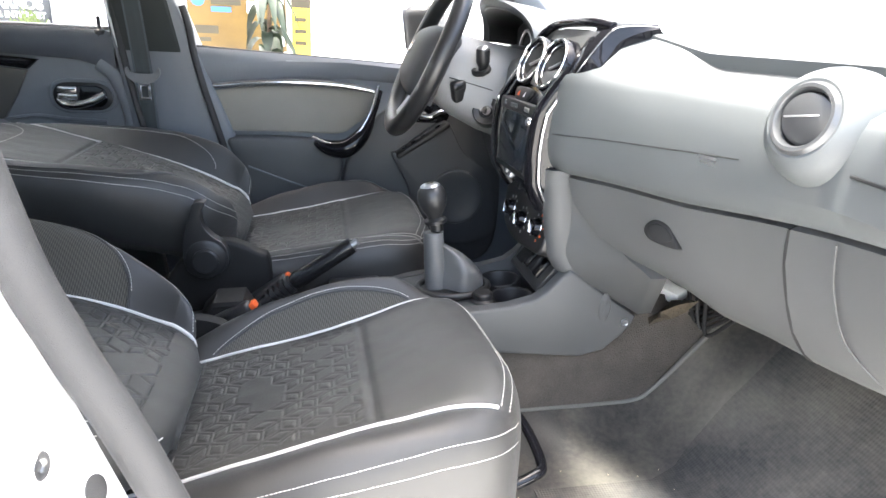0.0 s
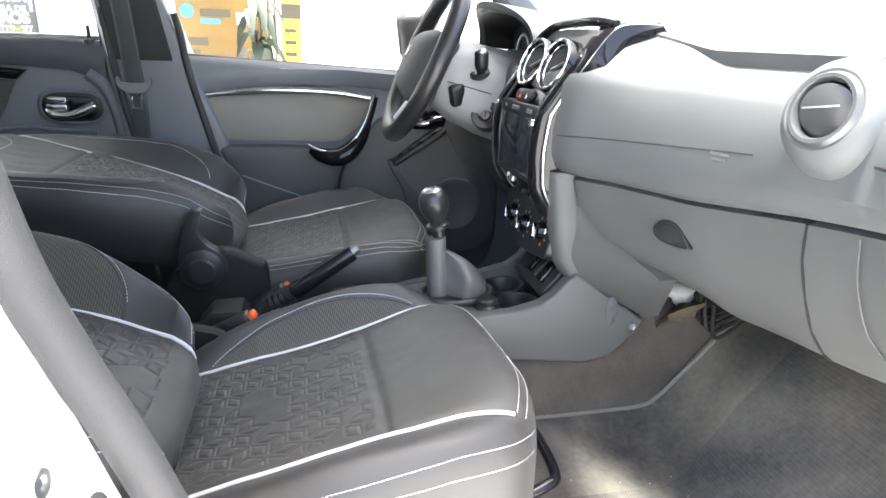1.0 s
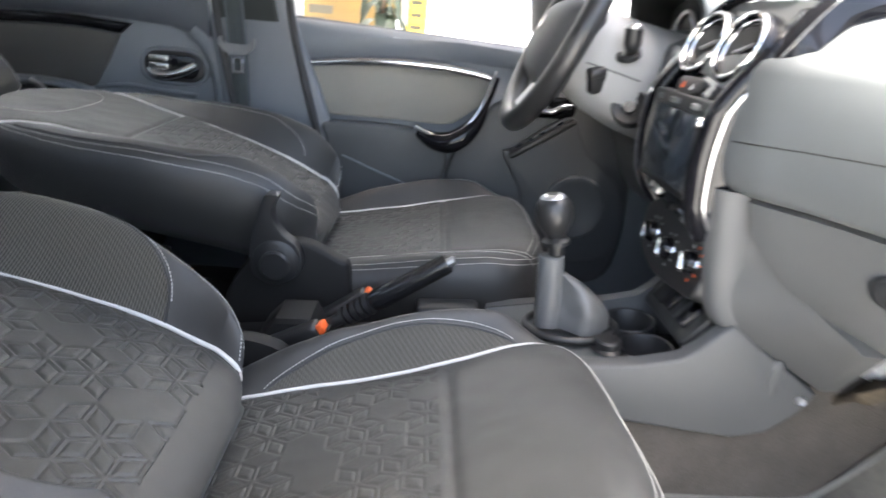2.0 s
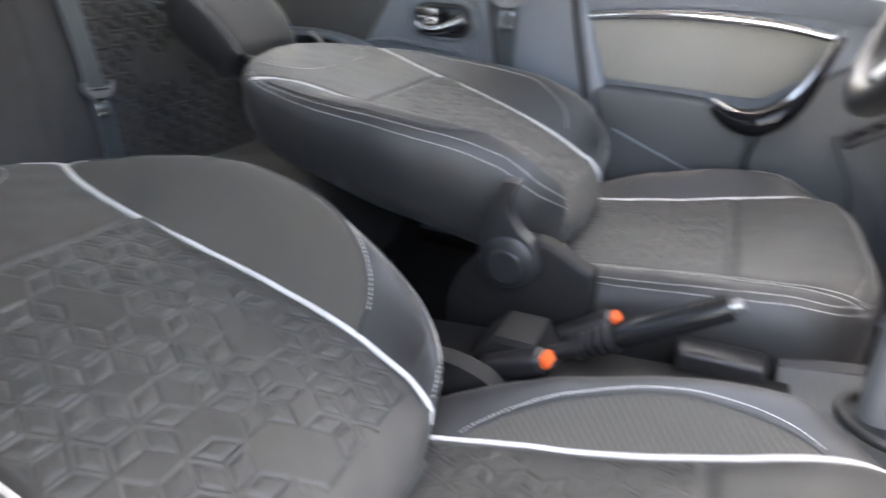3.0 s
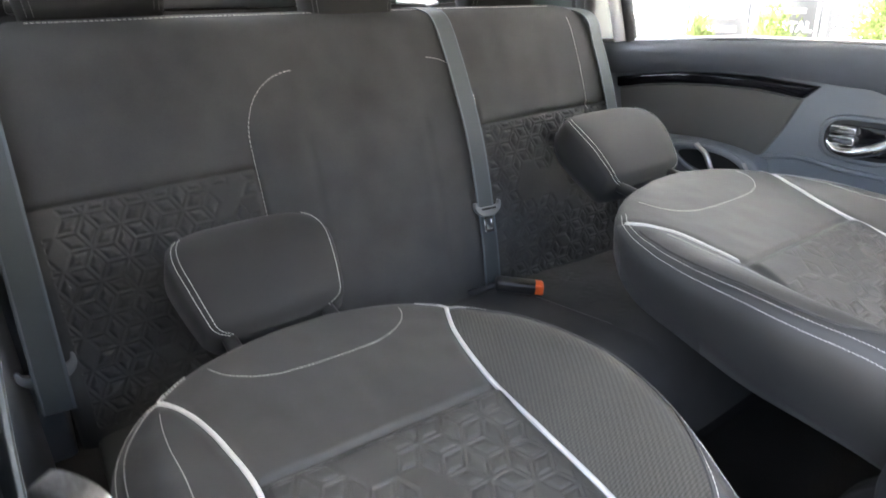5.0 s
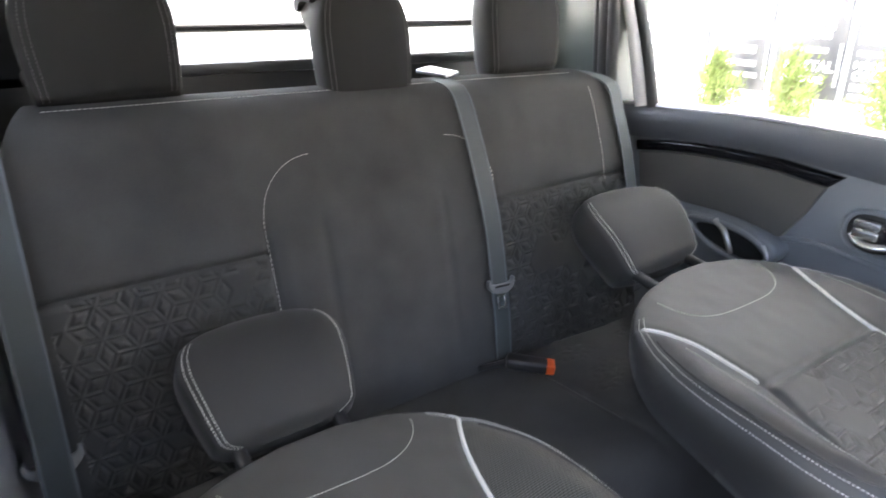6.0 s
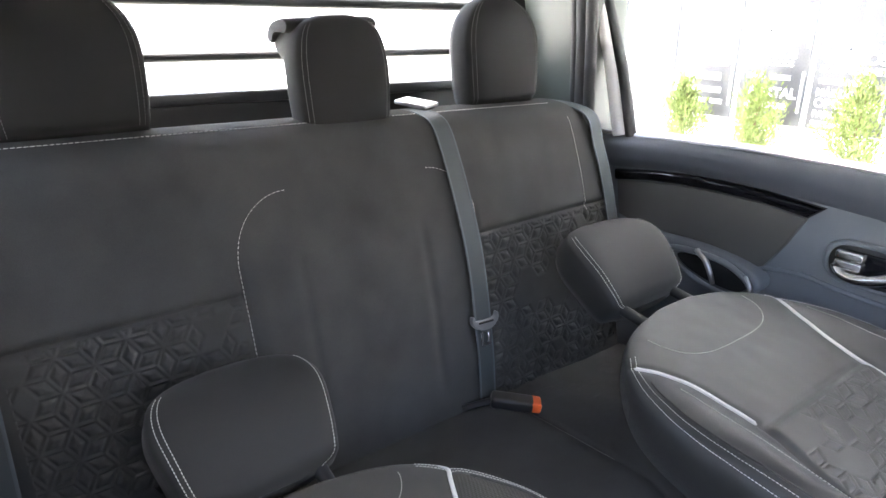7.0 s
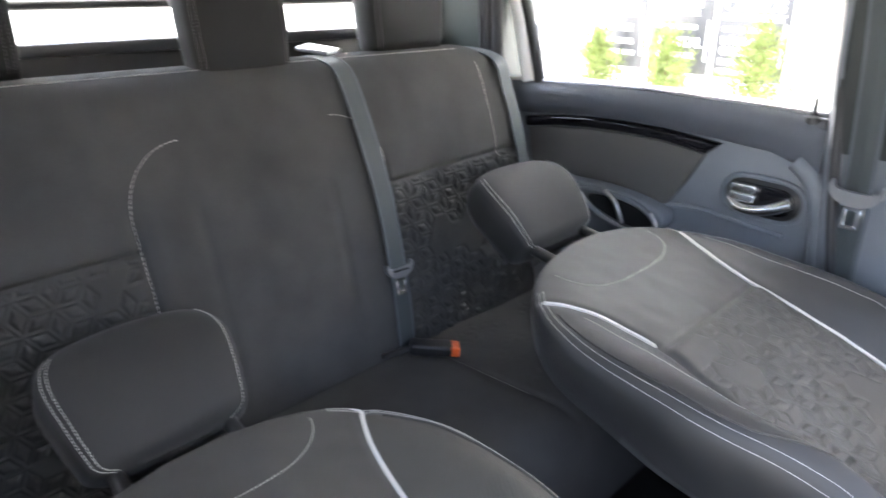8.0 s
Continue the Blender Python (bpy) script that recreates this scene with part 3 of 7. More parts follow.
# ---- front seats ----
def front_seat(xc, lift, recline, hand, head, sway, rise, tilt, size, label):
    seat = thing("front_seat", (xc, 0.2, 0.43), label, "car seat", "front seats")
    phi = radians(recline)
    along, out = Vector((0, -math.cos(phi), math.sin(phi))), Vector((0, math.sin(phi), math.cos(phi)))
    hinge = Vector((xc, 0.022 + (0.012 if lift else 0.0), 0.695 + lift))
    END = 0.625 if size == 1 else 0.655

    def wp(a):
        return knots(a, (0.0, 0.135), (0.05, 0.149), (0.1, 0.156), (0.2, 0.155), (0.3, 0.150), (0.38, 0.146), (0.45, 0.155), (0.5, 0.167), (0.54, 0.184), (0.58, 0.208))

    def width(a):
        t = clamp((a - 0.40) / (END - 0.40))
        u = clamp((0.105 - a) / 0.135)
        return knots(a, (-0.05, 0.222), (0.1, 0.232), (0.3, 0.268), (0.42, 0.266), (0.62, 0.25)) * max(0.02, (1 - t ** 2.6)) ** (1 / 2.6) * max(0.12, 1 - u ** 2.3) ** (1 / 2.3)

    def body(a):
        t = clamp((a - 0.44) / (END - 0.44))
        u = clamp((0.05 - a) / 0.082)
        return max(0.03, 1 - t ** 3.2) ** (1 / 2.4) * max(0.12, 1 - u ** 2.6) ** (1 / 2.6)

    def pad(w, a):
        n = 0.048 * (1 - ((a - 0.24) / 0.40) ** 2) + sway * w
        w = abs(w)
        over = w - wp(a)
        n += (knots(a, (-0.05, 0.03), (0.06, 0.066), (0.14, 0.090), (0.22, 0.100), (0.30, 0.092), (0.37, 0.074), (0.44, 0.046), (0.5, 0.020), (0.56, 0.002)) if size == 1
              else knots(a, (-0.05, 0.04), (0.04, 0.072), (0.11, 0.090), (0.17, 0.086), (0.27, 0.066), (0.375, 0.036), (0.45, 0.019), (0.51, 0.007), (0.56, 0.0))) * smooth(over, -0.006, max(0.02, width(a) - wp(a) - 0.036))
        n -= 0.005 * math.exp(-(over / 0.007) ** 2)
        n += 0.0030 * noise.noise((w * 11 + xc, a * 9, 1.3 + recline)) + 0.0012 * noise.noise((w * 34, a * 26, 4.1 + xc))
        soft = 1.0 if size == 1 else 0.45
        n -= soft * 0.008 * math.exp(-((a - 0.385) / 0.006) ** 2) * smooth(-over, 0.0, 0.01)
        n += soft * (0.004 * smooth(0.385 - a, -0.004, 0.006) + 0.006 * smooth(0.383 - a, 0.0, 0.014) * (1 - smooth(0.383 - a, 0.016, 0.07))) * smooth(-over, 0, 0.01)
        return n

    def back_top(w, a):
        n = pad(w, a)
        if abs(w) < wp(a) - 0.010 and 0.02 < a < 0.372:
            n += 1.1 * relief(w, a, 1.7 if size == 1 else 3.4, 0.36, 0.027) * smooth(wp(a) - 0.010 - abs(w), 0, 0.006)
        return 0.0 + (n + 0.0) * body(a)

    def back_at(w, a, n):
        return hinge + Vector((w, 0, 0)) + along * a * size + out * n

    def back_low(w, a):
        return knots(a, (-0.04, -0.02), (0.08, -0.042), (0.20, -0.054), (0.38, -0.072), (0.5, -0.086), (0.56, -0.080)) * body(a)

    def on_back(w, a, lift_by=0.0):
        w0 = width(a)
        e = max(0.0, 1 - abs(w / w0) ** 5) ** 0.2 if w0 > abs(w) else 0.0
        return back_at(w, a, -0.015 + (pad(w, a) * body(a) + 0.015) * e + lift_by)

    def seam(a, side=-1):
        """Stitched seam of a bolster; on the door side it runs nearer to the piping."""
        reach = 0.58 if side * xc > 0 else 1.0
        return wp(a) + reach * max(0.0, width(a) - 0.026 - wp(a)) * clamp((a - 0.10) / 0.12) ** 0.4

    def zone_back(w, a):
        if abs(w) > 1:
            return 1
        if abs(w) < wp(a):
            return 0
        if abs(w) < seam(a, math.copysign(1, w)) and a > 0.10 and w < 0 < xc:
            return 2
        return 1

    st = steps(-0.028, 0.0, 10)[:-1] + steps(0.0, 0.40, 270)[:-1] + steps(0.40, 0.57, 40)[:-1] + steps(0.57, 0.60, 10)[:-1] + steps(0.60, END, 14)
    back_rest = pillow("backrest", st, width, back_top, back_low, back_at, seat, [CLOTH, CLOTH_SIDE, CLOTH_MESH], "reclined charcoal cloth backrest quilted with rhombi", nt=320, nb=22, mid=-0.015, index=zone_back, pb=5.0)
    for s in (-1, 1):
        line = [on_back(s * min(wp(a), width(a) - 0.010), a, 0.0015) for a in steps(0.395 if size != 1 and s > 0 else -0.012, 0.571, 90)]
        part("piping", tube(line, lambda t: 0.0032 * (0.25 + 0.75 * smooth(min(t, 1 - t), 0.0, 0.025)), 8), PIPING, back_rest, "pale grey piping")
        crest = size != 1 and s > 0
        lines = [[on_back(s * ((wp(a) + 0.50 * (width(a) - 0.026 - wp(a))) if crest else (seam(a, s) + 0.003)), a, 0.0012) for a in steps(0.06 if crest else 0.102, 0.50 if crest else 0.52, 80)]]
        if s * xc < 0:
            part("welt", tube([on_back(s * seam(a, s), a, 0.0006) for a in steps(0.10, 0.53, 60)], 0.0022, 6), CLOTH_SIDE, back_rest, "dark welt cord")
        lines.append([on_back(s * (width(a) - 0.009), a, 0.0012) for a in steps(0.0, 0.592, 90)])
        lines.append([on_back(s * (width(a) - 0.018), a, 0.0012) for a in steps(0.0, 0.588, 90)])
        v, f = threads(lines)
        make("stitching", v, f, THREAD, back_rest, "pale stitching")
    arc = [on_back(w, 0.606 - 0.080 * max(0.0, 1 - (abs(w) / 0.135) ** 3.4) ** 0.5, 0.0012) for w in steps(-0.135, 0.135, 70)]
    v, f = threads([arc])
    make("stitching", v, f, THREAD, back_rest, "pale stitching round the headrest base")

    # cushion
    FRONT = 0.488

    def cw(y):
        return knots(y, (0.0, 0.148), (0.2, 0.172), (0.28, 0.185), (0.36, 0.198), (0.42, 0.206), (0.47, 0.206))

    def cwidth(y):
        t = clamp((y - 0.30) / (FRONT - 0.30))
        return knots(y, (-0.05, 0.215), (0.15, 0.243), (0.3, 0.258), (0.4, 0.258)) * max(0.05, 1 - t ** 4.6) ** (1 / 2.4)

    def cpad(w, y):
        z = 0.660 + rise * knots(y, (-0.06, -0.09), (0.0, 0.0), (0.28, 0.62), (0.42, 0.98), (0.5, 1.0)) + tilt * w * smooth(y, -0.05, 0.3)
        left, w = w < 0, abs(w)
        over = w - cw(y)
        z += ((0.090 if xc > 0 else 0.066) if left else 0.024) * smooth(over, -0.004, 0.048) * knots(y, (0.0, 0.20), (0.06, 0.52), (0.15, 0.86), (0.27, 1.0), (0.34, 0.92), (0.40, 0.45), (0.45, 0.0))
        z -= 0.004 * math.exp(-(over / 0.007) ** 2)
        z += 0.0030 * noise.noise((w * 10 + xc, y * 9, 7.3)) + 0.0012 * noise.noise((w * 30, y * 28, 2.1 + xc))
        z -= 0.005 * math.exp(-((y - 0.285) / 0.006) ** 2) * smooth(-over, 0, 0.01)
        return z

    def roll(y):
        t = clamp((y - 0.405) / (FRONT - 0.405))
        return max(0.0, 1 - t ** 3.2) ** (1 / 3.2)

    def ctop(w, y):
        z = cpad(w, y)
        if abs(w) < cw(y) - 0.010 and 0.0 < y < 0.272:
            z += 1.0 * relief(w, y, 4.2, 0.36, 0.025) * smooth(cw(y) - 0.010 - abs(w), 0, 0.006)
        return 0.60 + (z - 0.60) * roll(y)

    def c_at(w, y, z):
        return Vector((xc + w - 0.04 * max(0.0, y), y, z + lift))

    def on_cushion(w, y, lift_by=0.0):
        w0 = cwidth(y)
        e = max(0.0, 1 - abs(w / w0) ** 5) ** 0.2 if w0 > abs(w) else 0.0
        return c_at(w, y, 0.60 + ((cpad(w, y) - 0.60) * roll(y)) * e + lift_by)

    def cseam(y):
        return cw(y) + 0.031 * math.sin(math.pi * clamp((y - 0.05) / 0.33)) ** 0.6

    def zone_c(w, y):
        if abs(w) > 1:
            return 1
        if abs(w) < cw(y):
            return 0
        return 2 if abs(w) < cseam(y) and 0.05 < y < 0.38 and w * xc < 0 else 1

    cushion = pillow("cushion", steps(-0.06, 0.0, 12)[:-1] + steps(0.0, 0.28, 160)[:-1] + steps(0.28, 0.40, 30)[:-1] + steps(0.40, 0.48, 20)[:-1] + steps(0.48, FRONT, 14), cwidth, ctop,
                     lambda w, y: 0.515 + 0.055 * smooth(y, 0.36, FRONT), c_at, seat, [CLOTH, CLOTH_SIDE, CLOTH_MESH], "charcoal cloth cushion quilted with rhombi", nt=270, nb=14, mid=0.60, index=zone_c)
    for s in (-1, 1):
        if s * hand < 0 or hand < 0:
            part("piping", tube([on_cushion(s * cw(y), y, 0.001) for y in steps(0.0, 0.424, 50)], 0.0027, 8), PIPING, cushion, "pale grey piping")
        else:
            v, f = threads([[on_cushion(s * (cw(y) + d), y, 0.0012) for y in steps(0.0, 0.445, 60)] for d in (-0.004, 0.006)])
            make("stitching", v, f, THREAD, cushion, "pale double stitching")
        lines = []
        if s < 0 < xc:
            lines.append([on_cushion(s * (cseam(y) + 0.003), y, 0.0012) for y in steps(0.052, 0.378, 60)])
            part("welt", tube([on_cushion(s * cseam(y), y, 0.0006) for y in steps(0.052, 0.378, 60)], 0.0020, 6), CLOTH_SIDE, cushion, "dark welt cord")
        for inset in ((0.014, 0.022) if hand > 0 else (0.005, 0.012)):
            lines.append([on_cushion(s * (cwidth(y) - inset), y, 0.0013) for y in steps(0.02, 0.455, 60)])
        v, f = threads(lines)
        make("stitching", v, f, THREAD, cushion, "pale stitching")
    v, f = threads([[on_cushion(w, y - 0.028 * abs(w / 0.2) ** 3, 0.0012) for w in steps(-0.205, 0.205, 60)] for y in (0.458, 0.469)])
    make("stitching", v, f, THREAD, cushion, "pale stitching along the front edge")
    # side shield, recline lever, base
    sx = xc + hand * 0.232
    if hand > 0:
        shield = plate(flat_curve([(-0.085, 0.640), (-0.045, 0.700), (0.03, 0.738), (0.10, 0.712), (0.122, 0.690), (0.125, 0.58), (0.10, 0.525), (-0.05, 0.52), (-0.09, 0.57)]), sx - hand * 0.012, sx + hand * 0.018, "x", 0.008, 3)
    else:
        shield = plate(flat_curve([(-0.075, 0.655), (-0.02, 0.705), (0.05, 0.700), (0.12, 0.655), (0.33, 0.615), (0.42, 0.59), (0.42, 0.545), (0.1, 0.50), (-0.05, 0.50), (-0.085, 0.57)]), sx - hand * 0.012, sx + hand * 0.02, "x", 0.008, 3)
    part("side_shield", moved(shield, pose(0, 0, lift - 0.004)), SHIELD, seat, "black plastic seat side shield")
    if hand > 0:
        knob = join(lathe([(0.0, 0.030), (0.032, 0.030), (0.038, 0.026), (0.042, 0.012), (0.043, 0.0)], pose(sx + hand * 0.018, 0.004, 0.733, 0, hand * 90), 30),
                    plate(flat_curve([(-0.038, 0.735), (-0.036, 0.770), (-0.026, 0.806), (-0.016, 0.838), (-0.010, 0.846), (0.006, 0.847), (0.008, 0.842), (-0.001, 0.824), (0.002, 0.800), (0.016, 0.780), (0.036, 0.764), (0.046, 0.742), (0.042, 0.714), (0.004, 0.692), (-0.030, 0.706)]), sx + hand * 0.016, sx + hand * 0.043, "x", 0.009, 4))
        lever = part("recline_lever", knob, BLACK, seat, "black plastic recline lever")
        part("cap", lathe([(0.0, 0.034), (0.022, 0.034), (0.025, 0.031), (0.025, 0.028)], pose(sx + hand * 0.023, 0.004, 0.731, 0, hand * 90), 28), BLACK, lever)
    part("base", join(block(xc - 0.19, xc + 0.19, 0.0, 0.40, 0.50, 0.58 + lift, 0.01), block(xc - 0.20, xc - 0.16, -0.05, 0.42, 0.43, 0.50, 0.006), block(xc + 0.16, xc + 0.20, -0.05, 0.42, 0.43, 0.50, 0.006)), BLACK, seat, "black seat runners")
    part("slide_bar", tube(curve([(xc - 0.10, 0.34, 0.540), (xc - 0.10, 0.43, 0.562), (xc - 0.085, 0.515, 0.580), (xc - 0.06, 0.540, 0.584), (xc + 0.055, 0.540, 0.584), (xc + 0.083, 0.515, 0.580), (xc + 0.097, 0.43, 0.562), (xc + 0.10, 0.34, 0.540)], 8), 0.0082, 12), PIANO, seat, "gloss black tubular slide bar")
    # headrest on two posts
    head_x, head_y, head_z, head_tilt = head
    tilt = radians(head_tilt)
    h_al, h_out = Vector((0, -math.cos(tilt), math.sin(tilt))), Vector((0, math.sin(tilt), math.cos(tilt)))
    foot = Vector((head_x, head_y, head_z)) - h_out * 0.036

    def hw(s):
        t = clamp((s - 0.10) / 0.09)
        return knots(s, (0.0, 0.098), (0.06, 0.112), (0.12, 0.120), (0.19, 0.12)) * max(0.03, 1 - t ** 3) ** (1 / 2.6) * max(0.3, 1 - clamp((0.02 - s) / 0.02) ** 3) ** (1 / 3)

    def hb(s):
        return max(0.05, 1 - clamp((s - 0.11) / 0.08) ** 2.6) ** (1 / 2.4) * max(0.25, 1 - clamp((0.025 - s) / 0.025) ** 2.4) ** (1 / 2.4)

    head = pillow("headrest", steps(0.0, 0.03, 8)[:-1] + steps(0.03, 0.15, 16)[:-1] + steps(0.15, 0.19, 14), hw,
                  lambda w, s: (0.030 + 0.022 * math.sin(math.pi * s / 0.19) + 0.006 * (w / 0.12) ** 2) * hb(s), lambda w, s: -0.052 * hb(s),
                  lambda w, s, n: foot + Vector((w, 0, 0)) + h_al * s + h_out * n, seat, [CLOTH_HEAD, CLOTH_HEAD], "charcoal cloth headrest", p=6.0, nt=48, nb=14, mid=-0.012,
                  index=lambda w, s: 1 if abs(w) > hw(s) * 0.87 else 0)
    lines = []
    for s in (-1, 1):
        for k in (0.84, 0.90) if s > 0 else (0.90,):
            lines.append([foot + Vector((s * hw(q) * k, 0, 0)) + h_al * q + h_out * (-0.012 + ((0.030 + 0.022 * math.sin(math.pi * q / 0.19) + 0.006 * k * k) * hb(q) + 0.012) * (1 - k ** 6) ** (1 / 6) + 0.0012) for q in steps(0.004, 0.165, 40)])
    v, f = threads(lines)
    make("stitching", v, f, THREAD, head, "pale double stitching")
    for w in (-0.07, 0.07):
        c = Vector((head_x + w, 0, 0))
        a0 = back_at(head_x + w - xc, 0.588, -0.02)
        part("post", tube([a0, foot + Vector((w, 0, 0)) + h_al * 0.03], 0.0055, 10), CHROME, seat, "chrome headrest post")
        part("post_sleeve", tube([a0, a0.lerp(foot + Vector((w, 0, 0)) + h_al * 0.03, 0.80)], 0.0105, 14), BLACK, seat, "black post sleeve")
    return seat


front_seat(0.355, 0.0, 15.5, -1, (0.370, -0.595, 0.872, 35), 0.045, 0.115, 0.13, 1, "charcoal cloth passenger seat, backrest reclined almost flat, pale piping")
front_seat(-0.352, 0.028, 20.0, 1, (-0.366, -0.592, 0.922, 38), 0.0, 0.072, 0.03, 0.94, "charcoal cloth driver seat, backrest reclined low, pale piping")


# ---- rear bench ----
bench = thing("rear_bench", (0, -0.6, 0.5), "charcoal cloth rear bench seat with quilted outer panels", "car seat")
B0, BS = Vector((0.030, -0.815, 0.655)), radians(13.5)
b_al, b_out = Vector((0, -math.sin(BS), math.cos(BS))), Vector((0, math.cos(BS), math.sin(BS)))
BTOP = 0.624


def bench_w(s):
    t = clamp((s - 0.30) / (BTOP - 0.30))
    return 0.615 * max(0.2, 1 - 0.11 * t ** 4)


def bench_body(s):
    t = clamp((s - 0.53) / (BTOP - 0.53))
    return max(0.0, 1 - t ** 3.0) ** (1 / 2.0)


def bench_mid(w):
    """How far a point lies inside the middle panel."""
    return 0.232 - abs(w - 0.030)


def bench_pad(w, s):
    n = 0.020 * math.sin(math.pi * clamp(s / 0.60)) + 0.010 * smooth(abs(w - 0.03), 0.45, 0.25)
    n += 0.0035 * noise.noise((w * 7, s * 8, 3.3)) + 0.0012 * noise.noise((w * 24, s * 22, 8.1))
    m = bench_mid(w)
    n += 0.007 * smooth(m, 0.0, 0.03) * smooth(0.47 - s, 0.0, 0.12)
    n -= 0.005 * math.exp(-(m / 0.006) ** 2) * smooth(0.43 - s, 0, 0.06)
    for c in (-0.075, 0.165):
        n -= 0.0035 * math.exp(-((w - c) / 0.010) ** 2) * smooth(s, 0.06, 0.14) * smooth(0.42 - s, 0, 0.06)
    if m < 0:
        n -= 0.008 * math.exp(-((s - 0.355) / 0.0040) ** 2)
        n += 0.004 * smooth(0.352 - s, 0.0, 0.012) * (1 - smooth(0.352 - s, 0.014, 0.06))
    return n


def bench_top(w, s):
    n = bench_pad(w, s)
    m = bench_mid(w)
    if m < -0.006 and 0.01 < s < 0.350 and abs(w) < 0.585:
        n += 1.3 * relief(w, s, 2.6 if w > 0 else 5.5, 0.56, 0.030, 0.0026, 0.0026, 0.0018) * smooth(-m, 0.006, 0.012)
    return -0.14 + (n + 0.14) * bench_body(s)


def bench_at(w, s, n):
    return B0 + Vector((w, 0, 0.034 * (w - 0.05) * smooth(s, 0.36, 0.62))) + b_al * s + b_out * n


def on_bench(w, s, by=0.0012):
    return bench_at(w, s, -0.14 + (bench_pad(w, s) + 0.14) * bench_body(s) + by)


bench_back = pillow("backrest", steps(-0.02, 0.36, 190)[:-1] + steps(0.36, 0.53, 24)[:-1] + steps(0.53, BTOP - 0.012, 14)[:-1] + steps(BTOP - 0.012, BTOP, 18), bench_w, bench_top, lambda w, s: -0.155, bench_at, bench,
                    [CLOTH_REAR], "charcoal cloth bench backrest", p=14.0, nt=560, nb=10, mid=-0.14)
lines = []
for s in (-1, 1):
    lines.append([on_bench(0.030 + s * (0.231 - 0.098 * (1 - math.sqrt(max(0.0, 1 - clamp((q - 0.395) / 0.107) ** 2)))), q) for q in steps(0.03, 0.395, 50)[:-1] + [0.395 + 0.107 * math.sin(math.pi / 2 * k / 24) for k in range(25)]])
lines.append([on_bench(-0.512, q) for q in steps(0.345, 0.57, 40)])
lines.append([on_bench(w, 0.606) for w in steps(-0.50, 0.53, 150)])
v, f = threads(lines, 0.006, 0.0018, 0.00060)
make("stitching", v, f, THREAD, bench_back, "pale stitching")


def bench_seat(w, y):
    z = 0.655 + 0.05 * (y + 0.82) / 0.42 + 0.010 * smooth(abs(w - 0.03), 0.5, 0.3)
    m = bench_mid(w)
    z += 0.006 * smooth(m, 0.0, 0.03) - 0.004 * math.exp(-(m / 0.006) ** 2)
    if m < -0.012 and -0.80 < y < -0.52 and abs(w) < 0.55:
        z += 1.0 * relief(w, y + 1.0, 8.8, 0.30, 0.029)
    return 0.60 + (z - 0.60) * max(0.0, 1 - clamp((y + 0.47) / 0.09) ** 2.4) ** (1 / 2.4)


pillow("cushion", steps(-0.86, -0.50, 110)[:-1] + steps(-0.50, -0.38, 20), lambda y: 0.61, bench_seat, lambda w, y: 0.50, lambda w, y, z: Vector((0.015 + w, y, z)), bench, [CLOTH_REAR], "charcoal cloth bench cushion", p=12.0, nt=260, nb=10, mid=0.58)
v, f = threads([[(0.06 + s * 0.235 + 0.0, y, bench_seat(0.045 + s * 0.235, y) + 0.003) for y in steps(-0.80, -0.50, 40)] for s in (-1, 1)])
make("stitching", v, f, THREAD_DIM, bench, "dim grey stitching")


